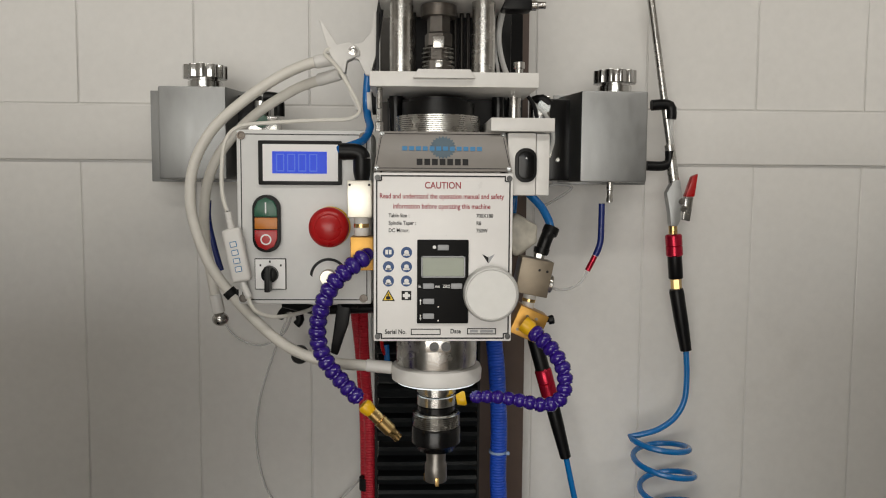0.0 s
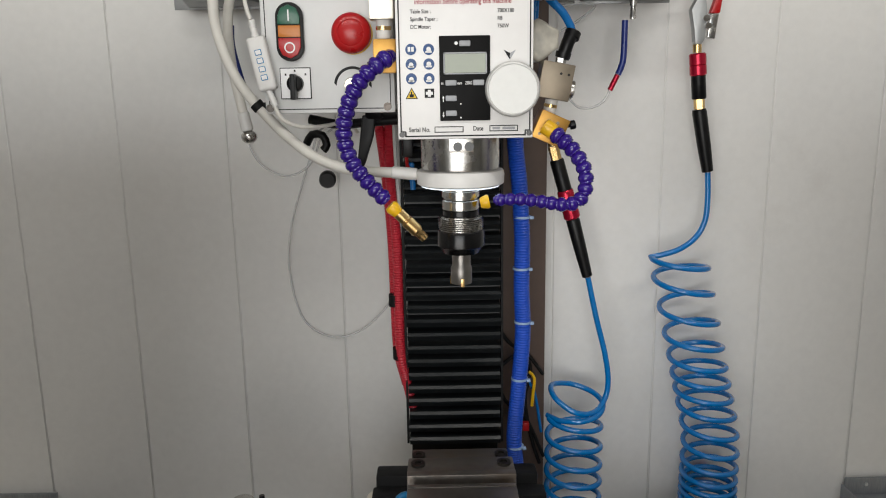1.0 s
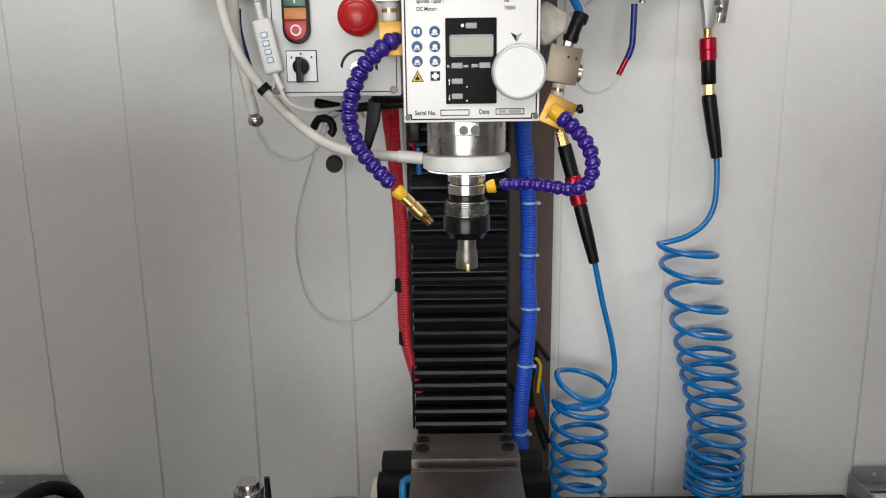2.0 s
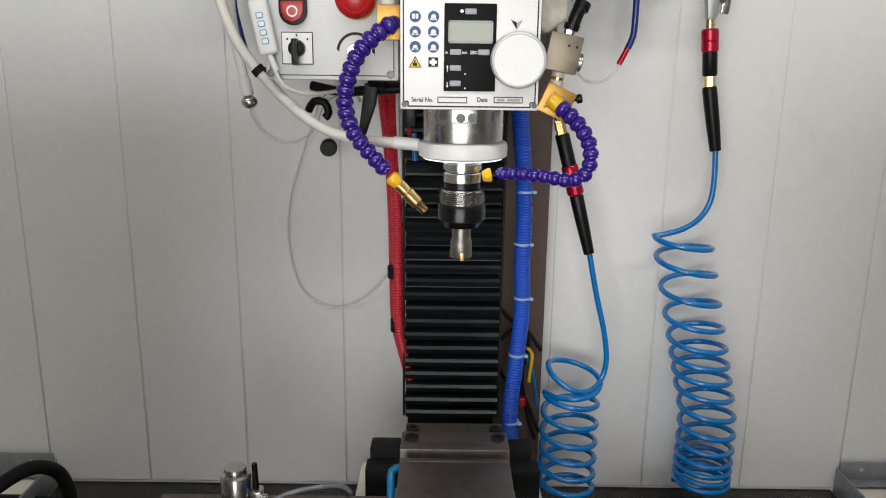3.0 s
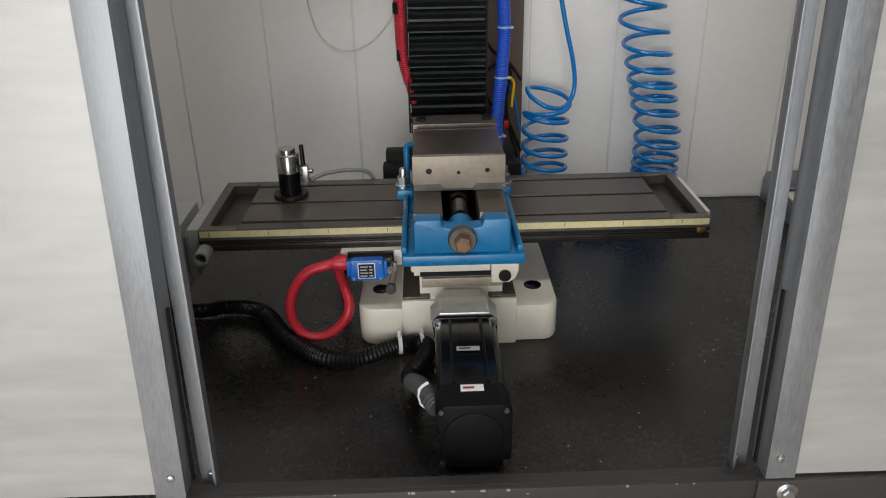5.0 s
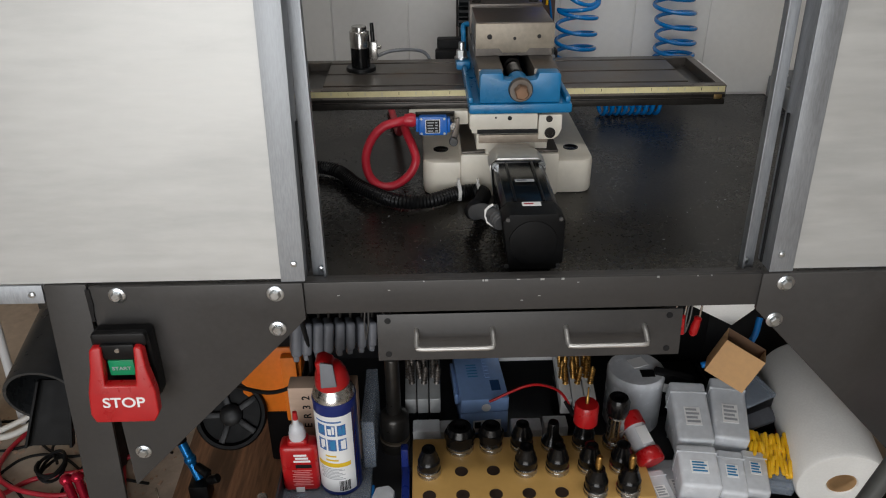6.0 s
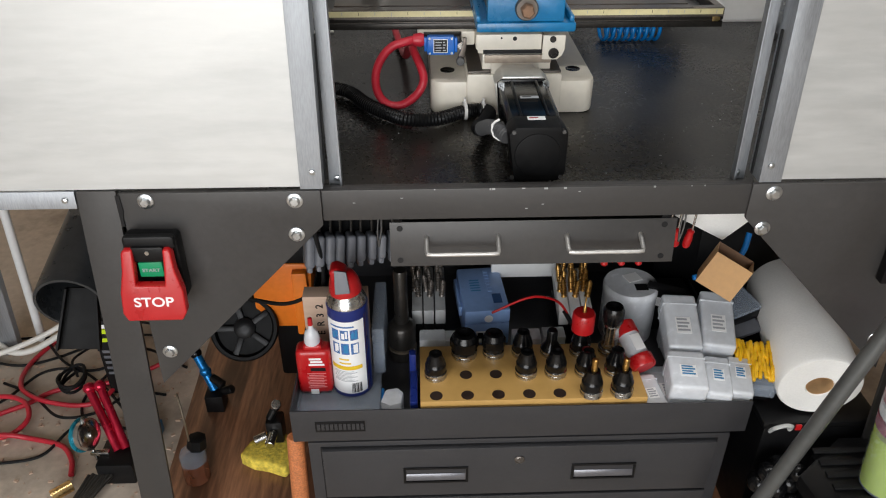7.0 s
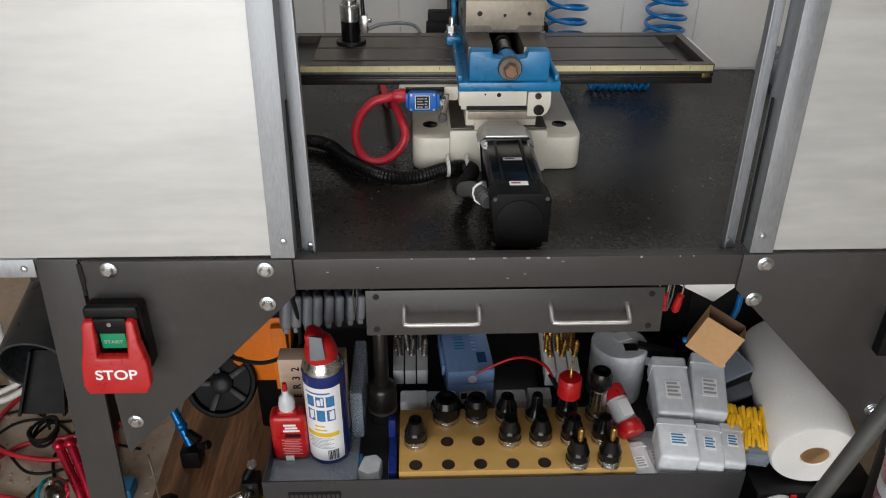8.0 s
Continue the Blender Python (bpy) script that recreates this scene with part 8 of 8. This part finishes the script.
bk = thing("black_case", (0.50, 0.17, FLOOR), "black plastic case with a wire latch", "case")
part("body", B(bx(0.405, 0.590, 0.015, 0.33, FLOOR + 0.01, 0.150, 0.008), bx(0.400, 0.595, 0.010, 0.335, 0.1515, 0.165, 0.005)), BLACK, bk)
part("latch", B(tube([(0.412, 0.008, 0.150), (0.410, -0.004, 0.168), (0.425, -0.006, 0.176), (0.440, -0.002, 0.170), (0.442, 0.006, 0.155)], 0.0035, 8)), CLEAR, bk)
part("red_tab", B(bx(0.452, 0.462, 0.006, 0.0095, 0.152, 0.163, 0.001)), RED, bk)
cx_ = thing("cardboard_box", (0.31, 0.14, 0.40), "small open brown cardboard box tipped on the pile", "box")
xm = Matrix.Translation((0.3165, 0.095, 0.3975)) @ pose(0, 0, 0, -10, 22, -28)
part("front", B(bx(-0.0308, 0.0308, 0, 0.0015, -0.0300, 0.0300, 0.0004, m=xm)), CARD, cx_)
part("side", B(bx(-0.0308, -0.0300, 0.0017, 0.045, -0.0300, 0.0300, 0.0004, m=xm), bx(0.0300, 0.0308, 0.0017, 0.045, -0.0300, 0.0300, 0.0004, m=xm), bx(-0.0296, 0.0296, 0.0017, 0.045, -0.0300, -0.0288, 0.0004, m=xm)), CARD, cx_)
# dark sheet painted as the shaded opening of the box
part("inside", B(bx(-0.0294, 0.0294, 0.0020, 0.044, -0.004, -0.002, m=xm)), CARD_DARK, cx_)
part("flap", B(bx(-0.0306, 0.0306, 0.0455, 0.047, -0.0300, 0.0300, 0.0004, m=xm)), CARD_DARK, cx_)
solo("blue_tray_edge", B(tube([(0.300, 0.17, 0.345), (0.345, 0.17, 0.355), (0.378, 0.18, 0.385), (0.390, 0.195, 0.415)], 0.005, 10)), BLUE_TUBE, (0.35, 0.18, 0.37), "blue plastic rim behind the cardboard box", "tray")
wbx = thing("white_carton", (0.34, 0.20, 0.44), "cream carton with its flap open", "carton")
wm = Matrix.Translation((0.322, 0.175, 0.462)) @ pose(0, 0, 0, 20, 30, 4)
part("carton", B(bx(-0.055, 0.050, 0, 0.09, -0.04, 0.035, 0.002, m=wm)), PAPER, wbx)
part("flap", B(bx(-0.056, -0.02, -0.03, 0.0, 0.028, 0.031, 0.001, m=wm)), PAPER, wbx)
solo("pile_crate", B(bx(0.290, 0.372, 0.335, 0.43, 0.175, 0.40, 0.005), bx(0.375, 0.60, 0.345, 0.45, FLOOR, 0.40, 0.005)), BLACK, (0.4, 0.35, 0.17), "black crate under the pile of cartons", "crate")
for k in range(12):
    x, y = 0.398 + 0.024 * (k % 3) + 0.006 * (k // 3 % 2), -0.040 - 0.012 * (k % 2) + 0.006 * (k // 3)
    z = FLOOR + 0.130 + 0.030 * (k // 3)
    solo("black_ball", B(ball((x, y, z), 0.0195 - 0.002 * (k % 2), 16)), BLACK_GLOSS, (x, y, z - 0.02), "round glossy black ball in the heap beside the chest", "ball", "heap of black balls")
solo("black_bin", B(bx(0.378, 0.470, -0.072, -0.008, FLOOR, FLOOR + 0.112, 0.005)), BLACK, (0.42, -0.04, FLOOR), "black bin beside the tool chest", "bin")
st = thing("step_mat", (0.60, -0.08, FLOOR), "black ribbed rubber step", "step")
part("slab", B(prism([(0.428, -0.072), (0.526, 0.004), (0.86, 0.004), (0.86, -0.24), (0.455, -0.24)], "xy", 0.108, 0.138, 0.008)), BLACK, st)
part("foot", B(bx(0.485, 0.84, -0.22, -0.005, FLOOR, 0.1075, 0.004)), BLACK, st)
for k in range(9):
    y = -0.225 + 0.024 * k
    part("rib", B(bx(0.470 + max(0, 0.03 + y) * 1.6, 0.85, y, y + 0.011, 0.1382, 0.1425, 0.0015)), RUBBER, st)
part("badge", B(lathe([(0.014, 0), (0.014, 0.001)], (0.487, -0.2405, 0.123), (0, -1, 0), 24)), INK_RED, st)
cup = thing("drink_cup", (0.548, -0.10, 0.143), "clear cup of lime green drink with red print", "cup")
CX, CY, CZ = 0.546, -0.10, 0.1432
part("cup", B(lathe([(0.034, 0), (0.0355, 0.002), (0.0490, 0.200), (0.0515, 0.202), (0.0515, 0.210), (0.0495, 0.210)], (CX, CY, CZ), (0, 0, 1), 40)), CLEAR_BOX, cup)
part("drink", B(lathe([(0.0338, 0.003), (0.0412, 0.105)], (CX, CY, CZ), (0, 0, 1), 40)), LIME, cup, "lime green drink")
for k in range(3):
    z0_, z1_ = 0.116 + 0.024 * k, 0.134 + 0.024 * k
    part("printed_bar", B(lathe([(0.0430 + 0.068 * (z0_ - 0.116), z0_), (0.0430 + 0.068 * (z1_ - 0.116), z1_)], (CX, CY, CZ), (0, 0, 1), 40)), INK_RED if k != 1 else INK_WHITE, cup)
solo("grey_tube_leg", B(cy((0.245, -0.150, FLOOR + 0.012), (0.456, -0.150, 0.62), 0.0108, n=24, b=0.002)), GALV, (0.3, -0.15, FLOOR), "grey painted steel tube leaning before the chest", "tube")
solo("white_paper", B(bx(0.452, 0.50, -0.11, -0.02, FLOOR, FLOOR + 0.002)), PAPER, (0.48, -0.06, FLOOR), "sheet of white paper on the floor", "paper")
solo("side_latch", B(bx(0.483, 0.500, -0.020, -0.0045, 0.462, 0.527, 0.002)), BLACK, (0.49, -0.01, 0.5), "black latch block on the gusset plate", "latch")

# ---- floor to the left of the chest ----
wbrd = thing("floor_board", (-0.45, 0.35, FLOOR), "brown stained wooden board lying on the floor", "board")
part("board", B(prism([(-0.648, 0.00), (-0.665, 0.66), (0.70, 0.66), (0.70, 0.00)], "xy", FLOOR, FLOOR + 0.019, 0.001)), WOOD, wbrd)
bo = thing("oil_bottle", (-0.585, 0.16, FLOOR + 0.019), "clear dropper bottle of brown oil with a black cap", "bottle")
bz = FLOOR + 0.0192
OX, OY = -0.592, 0.160
part("bottle", B(lathe([(0.022, 0), (0.0245, 0.003), (0.0245, 0.046), (0.0242, 0.050)], (OX, OY, bz), (0, 0, 1), 32)), AMBER_OIL, bo, "brown oil in the bottle")
part("shoulder", B(lathe([(0.0246, 0.0502), (0.0246, 0.066), (0.021, 0.074), (0.014, 0.078)], (OX, OY, bz), (0, 0, 1), 32)), CLEAR_BOX, bo)
part("cap", B(lathe([(0.0165, 0.076), (0.0190, 0.079), (0.0175, 0.100), (0.012, 0.103)], (OX, OY, bz), (0.12, 0.1, 1), 7)), RUBBER, bo)
part("needle", B(tube([(OX, OY, bz + 0.100), (OX - 0.002, OY + 0.006, bz + 0.15), (OX - 0.010, OY + 0.022, bz + 0.185), (OX - 0.014, OY + 0.030, bz + 0.192)], 0.0021, 8)), DULL_BRASS, bo)
arm = thing("magnetic_arm", (-0.60, 0.35, FLOOR + 0.02), "blue anodised magnetic arm on a black base", "magnetic arm")
part("base", B(bx(-0.614, -0.576, 0.335, 0.375, bz, bz + 0.044, 0.003)), BLACK, arm)
part("lower_arm", B(cy((-0.596, 0.360, bz + 0.044), (-0.612, 0.374, bz + 0.078), 0.0095, n=16)), BLUE_ANO, arm)
part("joint", B(ball((-0.613, 0.375, bz + 0.082), 0.0125)), BLUE_ANO, arm)
part("upper_arm", B(cy((-0.614, 0.376, bz + 0.086), (-0.630, 0.392, bz + 0.112), 0.0095, n=16)), BLUE_ANO, arm)
part("head", B(ball((-0.632, 0.394, bz + 0.116), 0.0125)), BLACK_GLOSS, arm)
part("knob", B(cy((-0.600, 0.366, bz + 0.074), (-0.574, 0.352, bz + 0.062), 0.0085, 0.0105, 14, 0.002)), BLACK, arm)
part("knob", B(cy((-0.578, 0.358, bz + 0.040), (-0.556, 0.352, bz + 0.052), 0.0095, n=14, b=0.002)), BLACK, arm)
part("tip", B(cy((-0.636, 0.398, bz + 0.122), (-0.650, 0.405, bz + 0.140), 0.0025, n=10)), STEEL, arm)
pts = [(-0.515 + 0.0, 0.190), (-0.500, 0.225), (-0.470, 0.252), (-0.440, 0.246), (-0.405, 0.235), (-0.402, 0.190), (-0.420, 0.150), (-0.455, 0.165), (-0.485, 0.172)]
solo("yellow_sponge", B(prism(pts, "xy", bz, bz + 0.030, 0.008, 3)), SPONGE, (-0.46, 0.2, bz), "torn yellow sponge on the wooden board", "sponge")
vs = thing("black_mini_stand", (-0.445, 0.215, bz + 0.03), "small black stand with steel thumb screws", "stand")
part("body", B(bx(-0.462, -0.430, 0.215, 0.25, bz + 0.0305, bz + 0.085, 0.004), cy((-0.455, 0.23, bz + 0.085), (-0.438, 0.24, bz + 0.115), 0.008, n=14)), BLACK, vs)
for p, q in (((-0.4625, 0.218, bz + 0.05), (-0.486, 0.208, bz + 0.046)), ((-0.448, 0.2145, bz + 0.06), (-0.452, 0.186, bz + 0.055)), ((-0.442, 0.236, bz + 0.110), (-0.436, 0.222, bz + 0.13))):
    part("thumb_screw", B(cy(p, q, 0.0095, n=16, b=0.001)), STEEL, vs)
hm = thing("woven_grip_handle", (-0.365, 0.01, FLOOR), "orange woven tool handle standing beside the chest", "handle")
part("grip", B(cy((-0.3680, 0.006, FLOOR), (-0.3585, 0.012, 0.161), 0.0160, 0.0140, 20, 0.003)), TAN_WEAVE, hm)

# orange blower behind the chest
ob = thing("orange_blower", (-0.45, 0.45, FLOOR), "orange workshop vacuum with a black wheel", "vacuum")
part("body", B(prism([(-0.490, 0.09), (-0.375, 0.09), (-0.366, 0.245), (-0.490, 0.250)], "xz", 0.38, 0.55, 0.012), bx(-0.405, -0.376, 0.362, 0.3795, 0.085, 0.235, 0.004)), ORANGE, ob)
part("top", B(bx(-0.50, -0.36, 0.37, 0.56, 0.2505, 0.30, 0.012)), RUBBER, ob)
part("base", B(bx(-0.47, -0.39, 0.45, 0.55, FLOOR + 0.0195, 0.089, 0.01)), BLACK, ob)
WC, w = Vector((-0.512, 0.375, 0.098)), Vector((0.12, -0.85, 0.52)).normalized()
wh = part("wheel", B(lathe([(0.024, 0), (0.060, 0), (0.067, 0.005), (0.067, 0.026), (0.064, 0.030), (0.058, 0.030), (0.054, 0.018), (0.024, 0.018)], WC, w, 48)), MATTE, ob, "black spoked wheel")
u = w.orthogonal().normalized()
v = w.cross(u)
for k in range(5):
    a = radians(72 * k + 20)
    rad_, tan_ = u * math.cos(a) + v * math.sin(a), v * math.cos(a) - u * math.sin(a)
    sm = Matrix.Translation(WC) @ Matrix((rad_, tan_, w)).transposed().to_4x4()
    part("spoke", B(bx(0.018, 0.056, -0.006, 0.006, 0.0182, 0.026, 0.002, m=sm)), BLACK, wh)
part("hub", B(lathe([(0.022, 0.018), (0.021, 0.027), (0.012, 0.031), (0.004, 0.031)], WC, w, 24)), BLACK, wh)
solo("black_power_cord", B(tube([(-0.62, 0.34, 0.215), (-0.55, 0.31, 0.225), (-0.48, 0.28, 0.240), (-0.40, 0.23, 0.262), (-0.352, 0.21, 0.290), (-0.318, 0.185, 0.330), (-0.314, 0.180, 0.385), (-0.320, 0.182, 0.43), (-0.33, 0.2, 0.50)], 0.0036, 8)), RUBBER, (-0.45, 0.3, 0.1), "black power cord running behind the tool chest", "cable")

# indicator, hoses and pipe on the garage floor
di = thing("dial_indicator", (-0.75, 0.19, FLOOR), "dial indicator with a cyan bezel on a magnetic base", "indicator")
part("base", B(bx(-0.785, -0.715, 0.165, 0.235, FLOOR, FLOOR + 0.052, 0.004)), BLACK, di)
part("arm", B(cy((-0.752, 0.205, FLOOR + 0.052), (-0.815, 0.285, 0.020), 0.0085, n=14), cy((-0.738, 0.210, FLOOR + 0.052), (-0.795, 0.290, 0.022), 0.0085, n=14), ball((-0.815, 0.286, 0.022), 0.012), ball((-0.795, 0.290, 0.024), 0.012)), RED_ANO, di, "red anodised arms")
part("dial_body", B(lathe([(0.030, 0), (0.031, 0.002), (0.031, 0.014), (0.026, 0.018), (0.010, 0.019)], (-0.806, 0.200, -0.018), (0.9, -0.2, 0.25), 36)), ALU_POLISH, di)
part("bezel", B(*[lathe([(0.0325, -0.0045), (0.0335, -0.0035), (0.0335, -0.0005), (0.0325, 0.0)], (-0.806, 0.200, -0.018), (0.9, -0.2, 0.25), 36)]), mat("cyan_knurled_bezel", (0.02, 0.30, 0.42), 0.3, 0.5, var=0.2, scale=90, bump=0.1), di, "cyan knurled bezel")
part("crown", B(cy((-0.80, 0.20, 0.012), (-0.795, 0.20, 0.026), 0.0045, n=12)), STEEL, di)
part("stem", B(cy((-0.797, 0.198, -0.05), (-0.79, 0.195, -0.088), 0.0035, n=12), bx(-0.80, -0.765, 0.19, 0.20, -0.066, -0.058, 0.001)), STEEL, di)
part("lug", B(lathe([(0.009, 0.019), (0.009, 0.026)], (-0.806, 0.200, -0.018), (0.9, -0.2, 0.25), 16)), STEEL, di)
gh = thing("red_air_hose", (-0.95, 0.4, FLOOR), "red rubber air hose lying in loops on the floor", "hose")
z0 = FLOOR + 0.007
part("hose", B(tube([(-0.70, 0.53, z0 + 0.02), (-0.834, 0.46, z0), (-0.965, 0.43, z0), (-1.02, 0.385, z0), (-1.075, 0.345, z0), (-1.06, 0.29, z0), (-1.01, 0.295, z0 + 0.004), (-0.99, 0.335, z0 + 0.010), (-1.02, 0.382, z0 + 0.014), (-1.085, 0.40, z0 + 0.01), (-1.14, 0.36, z0), (-1.10, 0.29, z0), (-1.02, 0.285, z0 + 0.012), (-0.967, 0.285, z0), (-0.896, 0.263, z0), (-0.862, 0.225, z0), (-0.848, 0.185, z0)], 0.0054, 10)), RED_LOOM, gh)
part("hose", B(tube([(-0.98, 0.66, z0), (-0.90, 0.56, z0), (-0.870, 0.505, z0), (-0.840, 0.435, z0 + 0.006), (-0.866, 0.390, z0), (-0.918, 0.380, z0), (-1.00, 0.395, z0 + 0.010), (-1.05, 0.44, z0 + 0.01), (-1.063, 0.53, z0), (-1.02, 0.63, z0), (-0.95, 0.66, z0 + 0.01), (-0.88, 0.60, z0), (-0.80, 0.47, z0), (-0.76, 0.36, z0), (-0.74, 0.30, z0)], 0.0054, 10)), RED_LOOM, gh)
bb = thing("cable_coil", (-0.93, 0.43, FLOOR), "small coil of black cable on the floor", "cable")
part("coil", B(*[tube([(-0.93 + 0.022 * math.cos(a * 0.5236 + k) * (1 + 0.08 * k), 0.435 + 0.036 * math.sin(a * 0.5236 + k), z0 + 0.018 + 0.006 * k + 0.004 * math.sin(a)) for a in range(13)], 0.0035, 8) for k in range(4)]), RUBBER, bb)
part("tail", B(tube([(-0.92, 0.44, z0 + 0.03), (-0.95, 0.50, z0 + 0.03), (-0.90, 0.58, z0 + 0.02), (-0.84, 0.62, z0), (-0.72, 0.60, z0)], 0.003, 8)), RUBBER, bb)
bp = thing("black_pipe", (-0.70, 0.3, 0.3), "wide black plastic pipe with a flat black nozzle", "pipe")
pa, pb = Vector((-0.706, 0.120, 0.352)), Vector((-0.728, 0.66, 0.455))
pax = (pb - pa).normalized()
part("pipe", B(lathe([(0.0470, 0.30), (0.0478, 0.004), (0.0490, 0.0), (0.0535, 0.0), (0.0545, 0.003), (0.0540, 1.58)], pa, pax, 48)), mat("worn_black_pipe", (0.028, 0.030, 0.032), 0.3, var=0.2, scale=12, bump=0.05), bp)
pm = Matrix.Translation((-0.694, 0.110, 0.330)) @ pose(0, 0, 0, -24, 8, 8)
part("flat_nozzle", B(prism([(-0.032, -0.050), (0.034, -0.050), (0.029, 0.050), (-0.018, 0.050)], "xz", 0.000, 0.008, 0.002, m=pm), prism([(-0.032, -0.050), (-0.028, -0.050), (-0.014, 0.050), (-0.018, 0.050)], "xz", -0.012, 0.000, 0.001, m=pm), prism([(0.030, -0.050), (0.034, -0.050), (0.029, 0.050), (0.025, 0.050)], "xz", -0.012, 0.000, 0.001, m=pm)), MATTE, bp, "flat black channel-shaped nozzle")
lg = thing("folding_leg", (-1.0, 0.5, FLOOR), "pale aluminium folding leg frame", "leg frame")
part("leg", B(prism([(-1.165, FLOOR), (-1.105, FLOOR), (-1.06, 0.62), (-1.10, 0.62)], "xz", 0.56, 0.58, 0.002)), ALU, lg)
part("leg", B(cy((-1.08, 0.62, FLOOR), (-1.035, 0.60, 0.60), 0.010, n=14)), GREY_BOX, lg)
wh_ = thing("white_hose", (-1.08, 0.54, FLOOR), "white hose ends crossing on the floor", "hose")
part("hose", B(tube([(-1.25, 0.60, z0 + 0.03), (-1.157, 0.565, z0 + 0.03), (-1.11, 0.54, z0 + 0.02), (-1.06, 0.55, z0 + 0.02), (-0.99, 0.60, z0 + 0.04), (-0.93, 0.62, z0 + 0.05)], 0.0075, 12)), WHITE_HOSE, wh_)
part("hose", B(tube([(-1.22, 0.50, z0 + 0.02), (-1.12, 0.52, z0 + 0.035), (-1.04, 0.56, z0 + 0.05), (-0.97, 0.60, z0 + 0.075), (-0.90, 0.66, z0 + 0.08)], 0.0065, 12)), WHITE_HOSE, wh_)
tb_ = thing("power_tool", (-0.82, 0.45, FLOOR), "grey power tool with a lime stripe", "power tool")
part("body", B(bx(-0.848, -0.790, 0.42, 0.50, FLOOR, 0.085, 0.008)), RUBBER, tb_)
part("stripe", B(bx(-0.843, -0.812, 0.4185, 0.4198, 0.052, 0.064)), LIME, tb_)
part("stripe", B(bx(-0.840, -0.814, 0.4185, 0.4198, 0.030, 0.040)), LIME, tb_)
part("label_plate", B(bx(-0.842, -0.812, 0.4185, 0.4198, 0.0665, 0.076)), INK_WHITE, tb_)
for k in range(5):
    part("vent", B(bx(-0.838, -0.806, 0.4178, 0.4198, -0.06 + 0.015 * k, -0.053 + 0.015 * k, 0.001)), GREY_GRIP, tb_)
gp = thing("chip_brush", (-0.80, 0.13, FLOOR), "dark bristle brush with a brass ferrule", "brush")
for k in range(7):
    part("bristle", B(tube([(-0.800 + 0.007 * k, 0.165 + 0.003 * (k % 2), z0 + 0.02), (-0.812 + 0.005 * k, 0.12, z0 + 0.012), (-0.83 + 0.004 * k, 0.07, z0 + 0.003)], 0.0045, 8)), STEEL_OIL, gp)
part("ferrule", B(cy((-0.86, 0.125, z0 + 0.010), (-0.83, 0.15, z0 + 0.012), 0.012, n=14)), BRASS, gp)
solo("blue_packet", B(bx(-0.735, -0.70, 0.27, 0.31, FLOOR, FLOOR + 0.03, 0.003)), INK_SKY, (-0.72, 0.29, FLOOR), "pale blue packet on the floor", "packet")
wc_ = thing("wall_cable", (-1.05, 1.69, 0.3), "black cable hanging on the tan wall", "cable")
part("cable", B(tube([(-1.32, 1.685, 0.9), (-1.31, 1.685, 0.5), (-1.33, 1.685, 0.2), (-1.40, 1.68, 0.0)], 0.006, 8)), RUBBER, wc_)
for k, pts in enumerate((((-0.70, 0.50), (-0.82, 0.56), (-0.90, 0.50), (-0.98, 0.52), (-1.06, 0.60)), ((-0.72, 0.40), (-0.80, 0.42), (-0.86, 0.36), (-0.93, 0.34), (-1.02, 0.42), (-1.10, 0.46)), ((-0.71, 0.26), (-0.78, 0.31), (-0.88, 0.31), (-0.93, 0.24), (-1.02, 0.22)), ((-0.74, 0.62), (-0.86, 0.66), (-0.96, 0.58), (-1.08, 0.52), (-1.20, 0.54)), ((-0.80, 0.36), (-0.87, 0.44), (-0.95, 0.50), (-1.02, 0.48), (-1.08, 0.40), (-1.16, 0.36)), ((-0.86, 0.30), (-0.90, 0.40), (-0.86, 0.52), (-0.94, 0.60), (-1.06, 0.62), (-1.18, 0.60)))):
    solo("floor_cable", B(tube([(x, y, FLOOR + 0.0035 + 0.010 * ((i + k) % 3 == 1)) for i, (x, y) in enumerate(pts)], 0.0032, 8)), RUBBER, (pts[0][0], pts[0][1], FLOOR), "thin black cable lying across the concrete floor", "cable", "cables on the floor")
cr = random.Random(21)
def crumbs(bm, n, box, z, r0, r1):
    t = bmesh.new()
    for _ in range(n):
        m = Matrix.Translation((cr.uniform(box[0], box[1]), cr.uniform(box[2], box[3]), z)) @ Matrix.Rotation(cr.uniform(0, 6.3), 4, "Z") @ Matrix.Diagonal((cr.uniform(0.6, 2.2), 1, 0.6, 1))
        bmesh.ops.create_cube(t, size=cr.uniform(r0, r1), matrix=m)
    merge(bm, t)
solo("tray_chips", B(lambda bm: crumbs(bm, 55, (0.10, 0.55, 0.06, 0.45), PLATE_Z + 0.0006, 0.0006, 0.0015), lambda bm: crumbs(bm, 18, (-0.25, 0.10, 0.05, 0.25), PLATE_Z + 0.0006, 0.0006, 0.0013)), INK_GREY, (0, 0, PLATE_Z), "bright metal chips scattered on the black tray", "metal chips", kind="stuff")
solo("floor_chips", B(lambda bm: crumbs(bm, 420, (-1.2, -0.66, 0.0, 0.65), FLOOR + 0.001, 0.0015, 0.006)), BIRCH, (-0.9, 0.3, FLOOR), "wood and metal chips scattered on the concrete", "chips", kind="stuff")
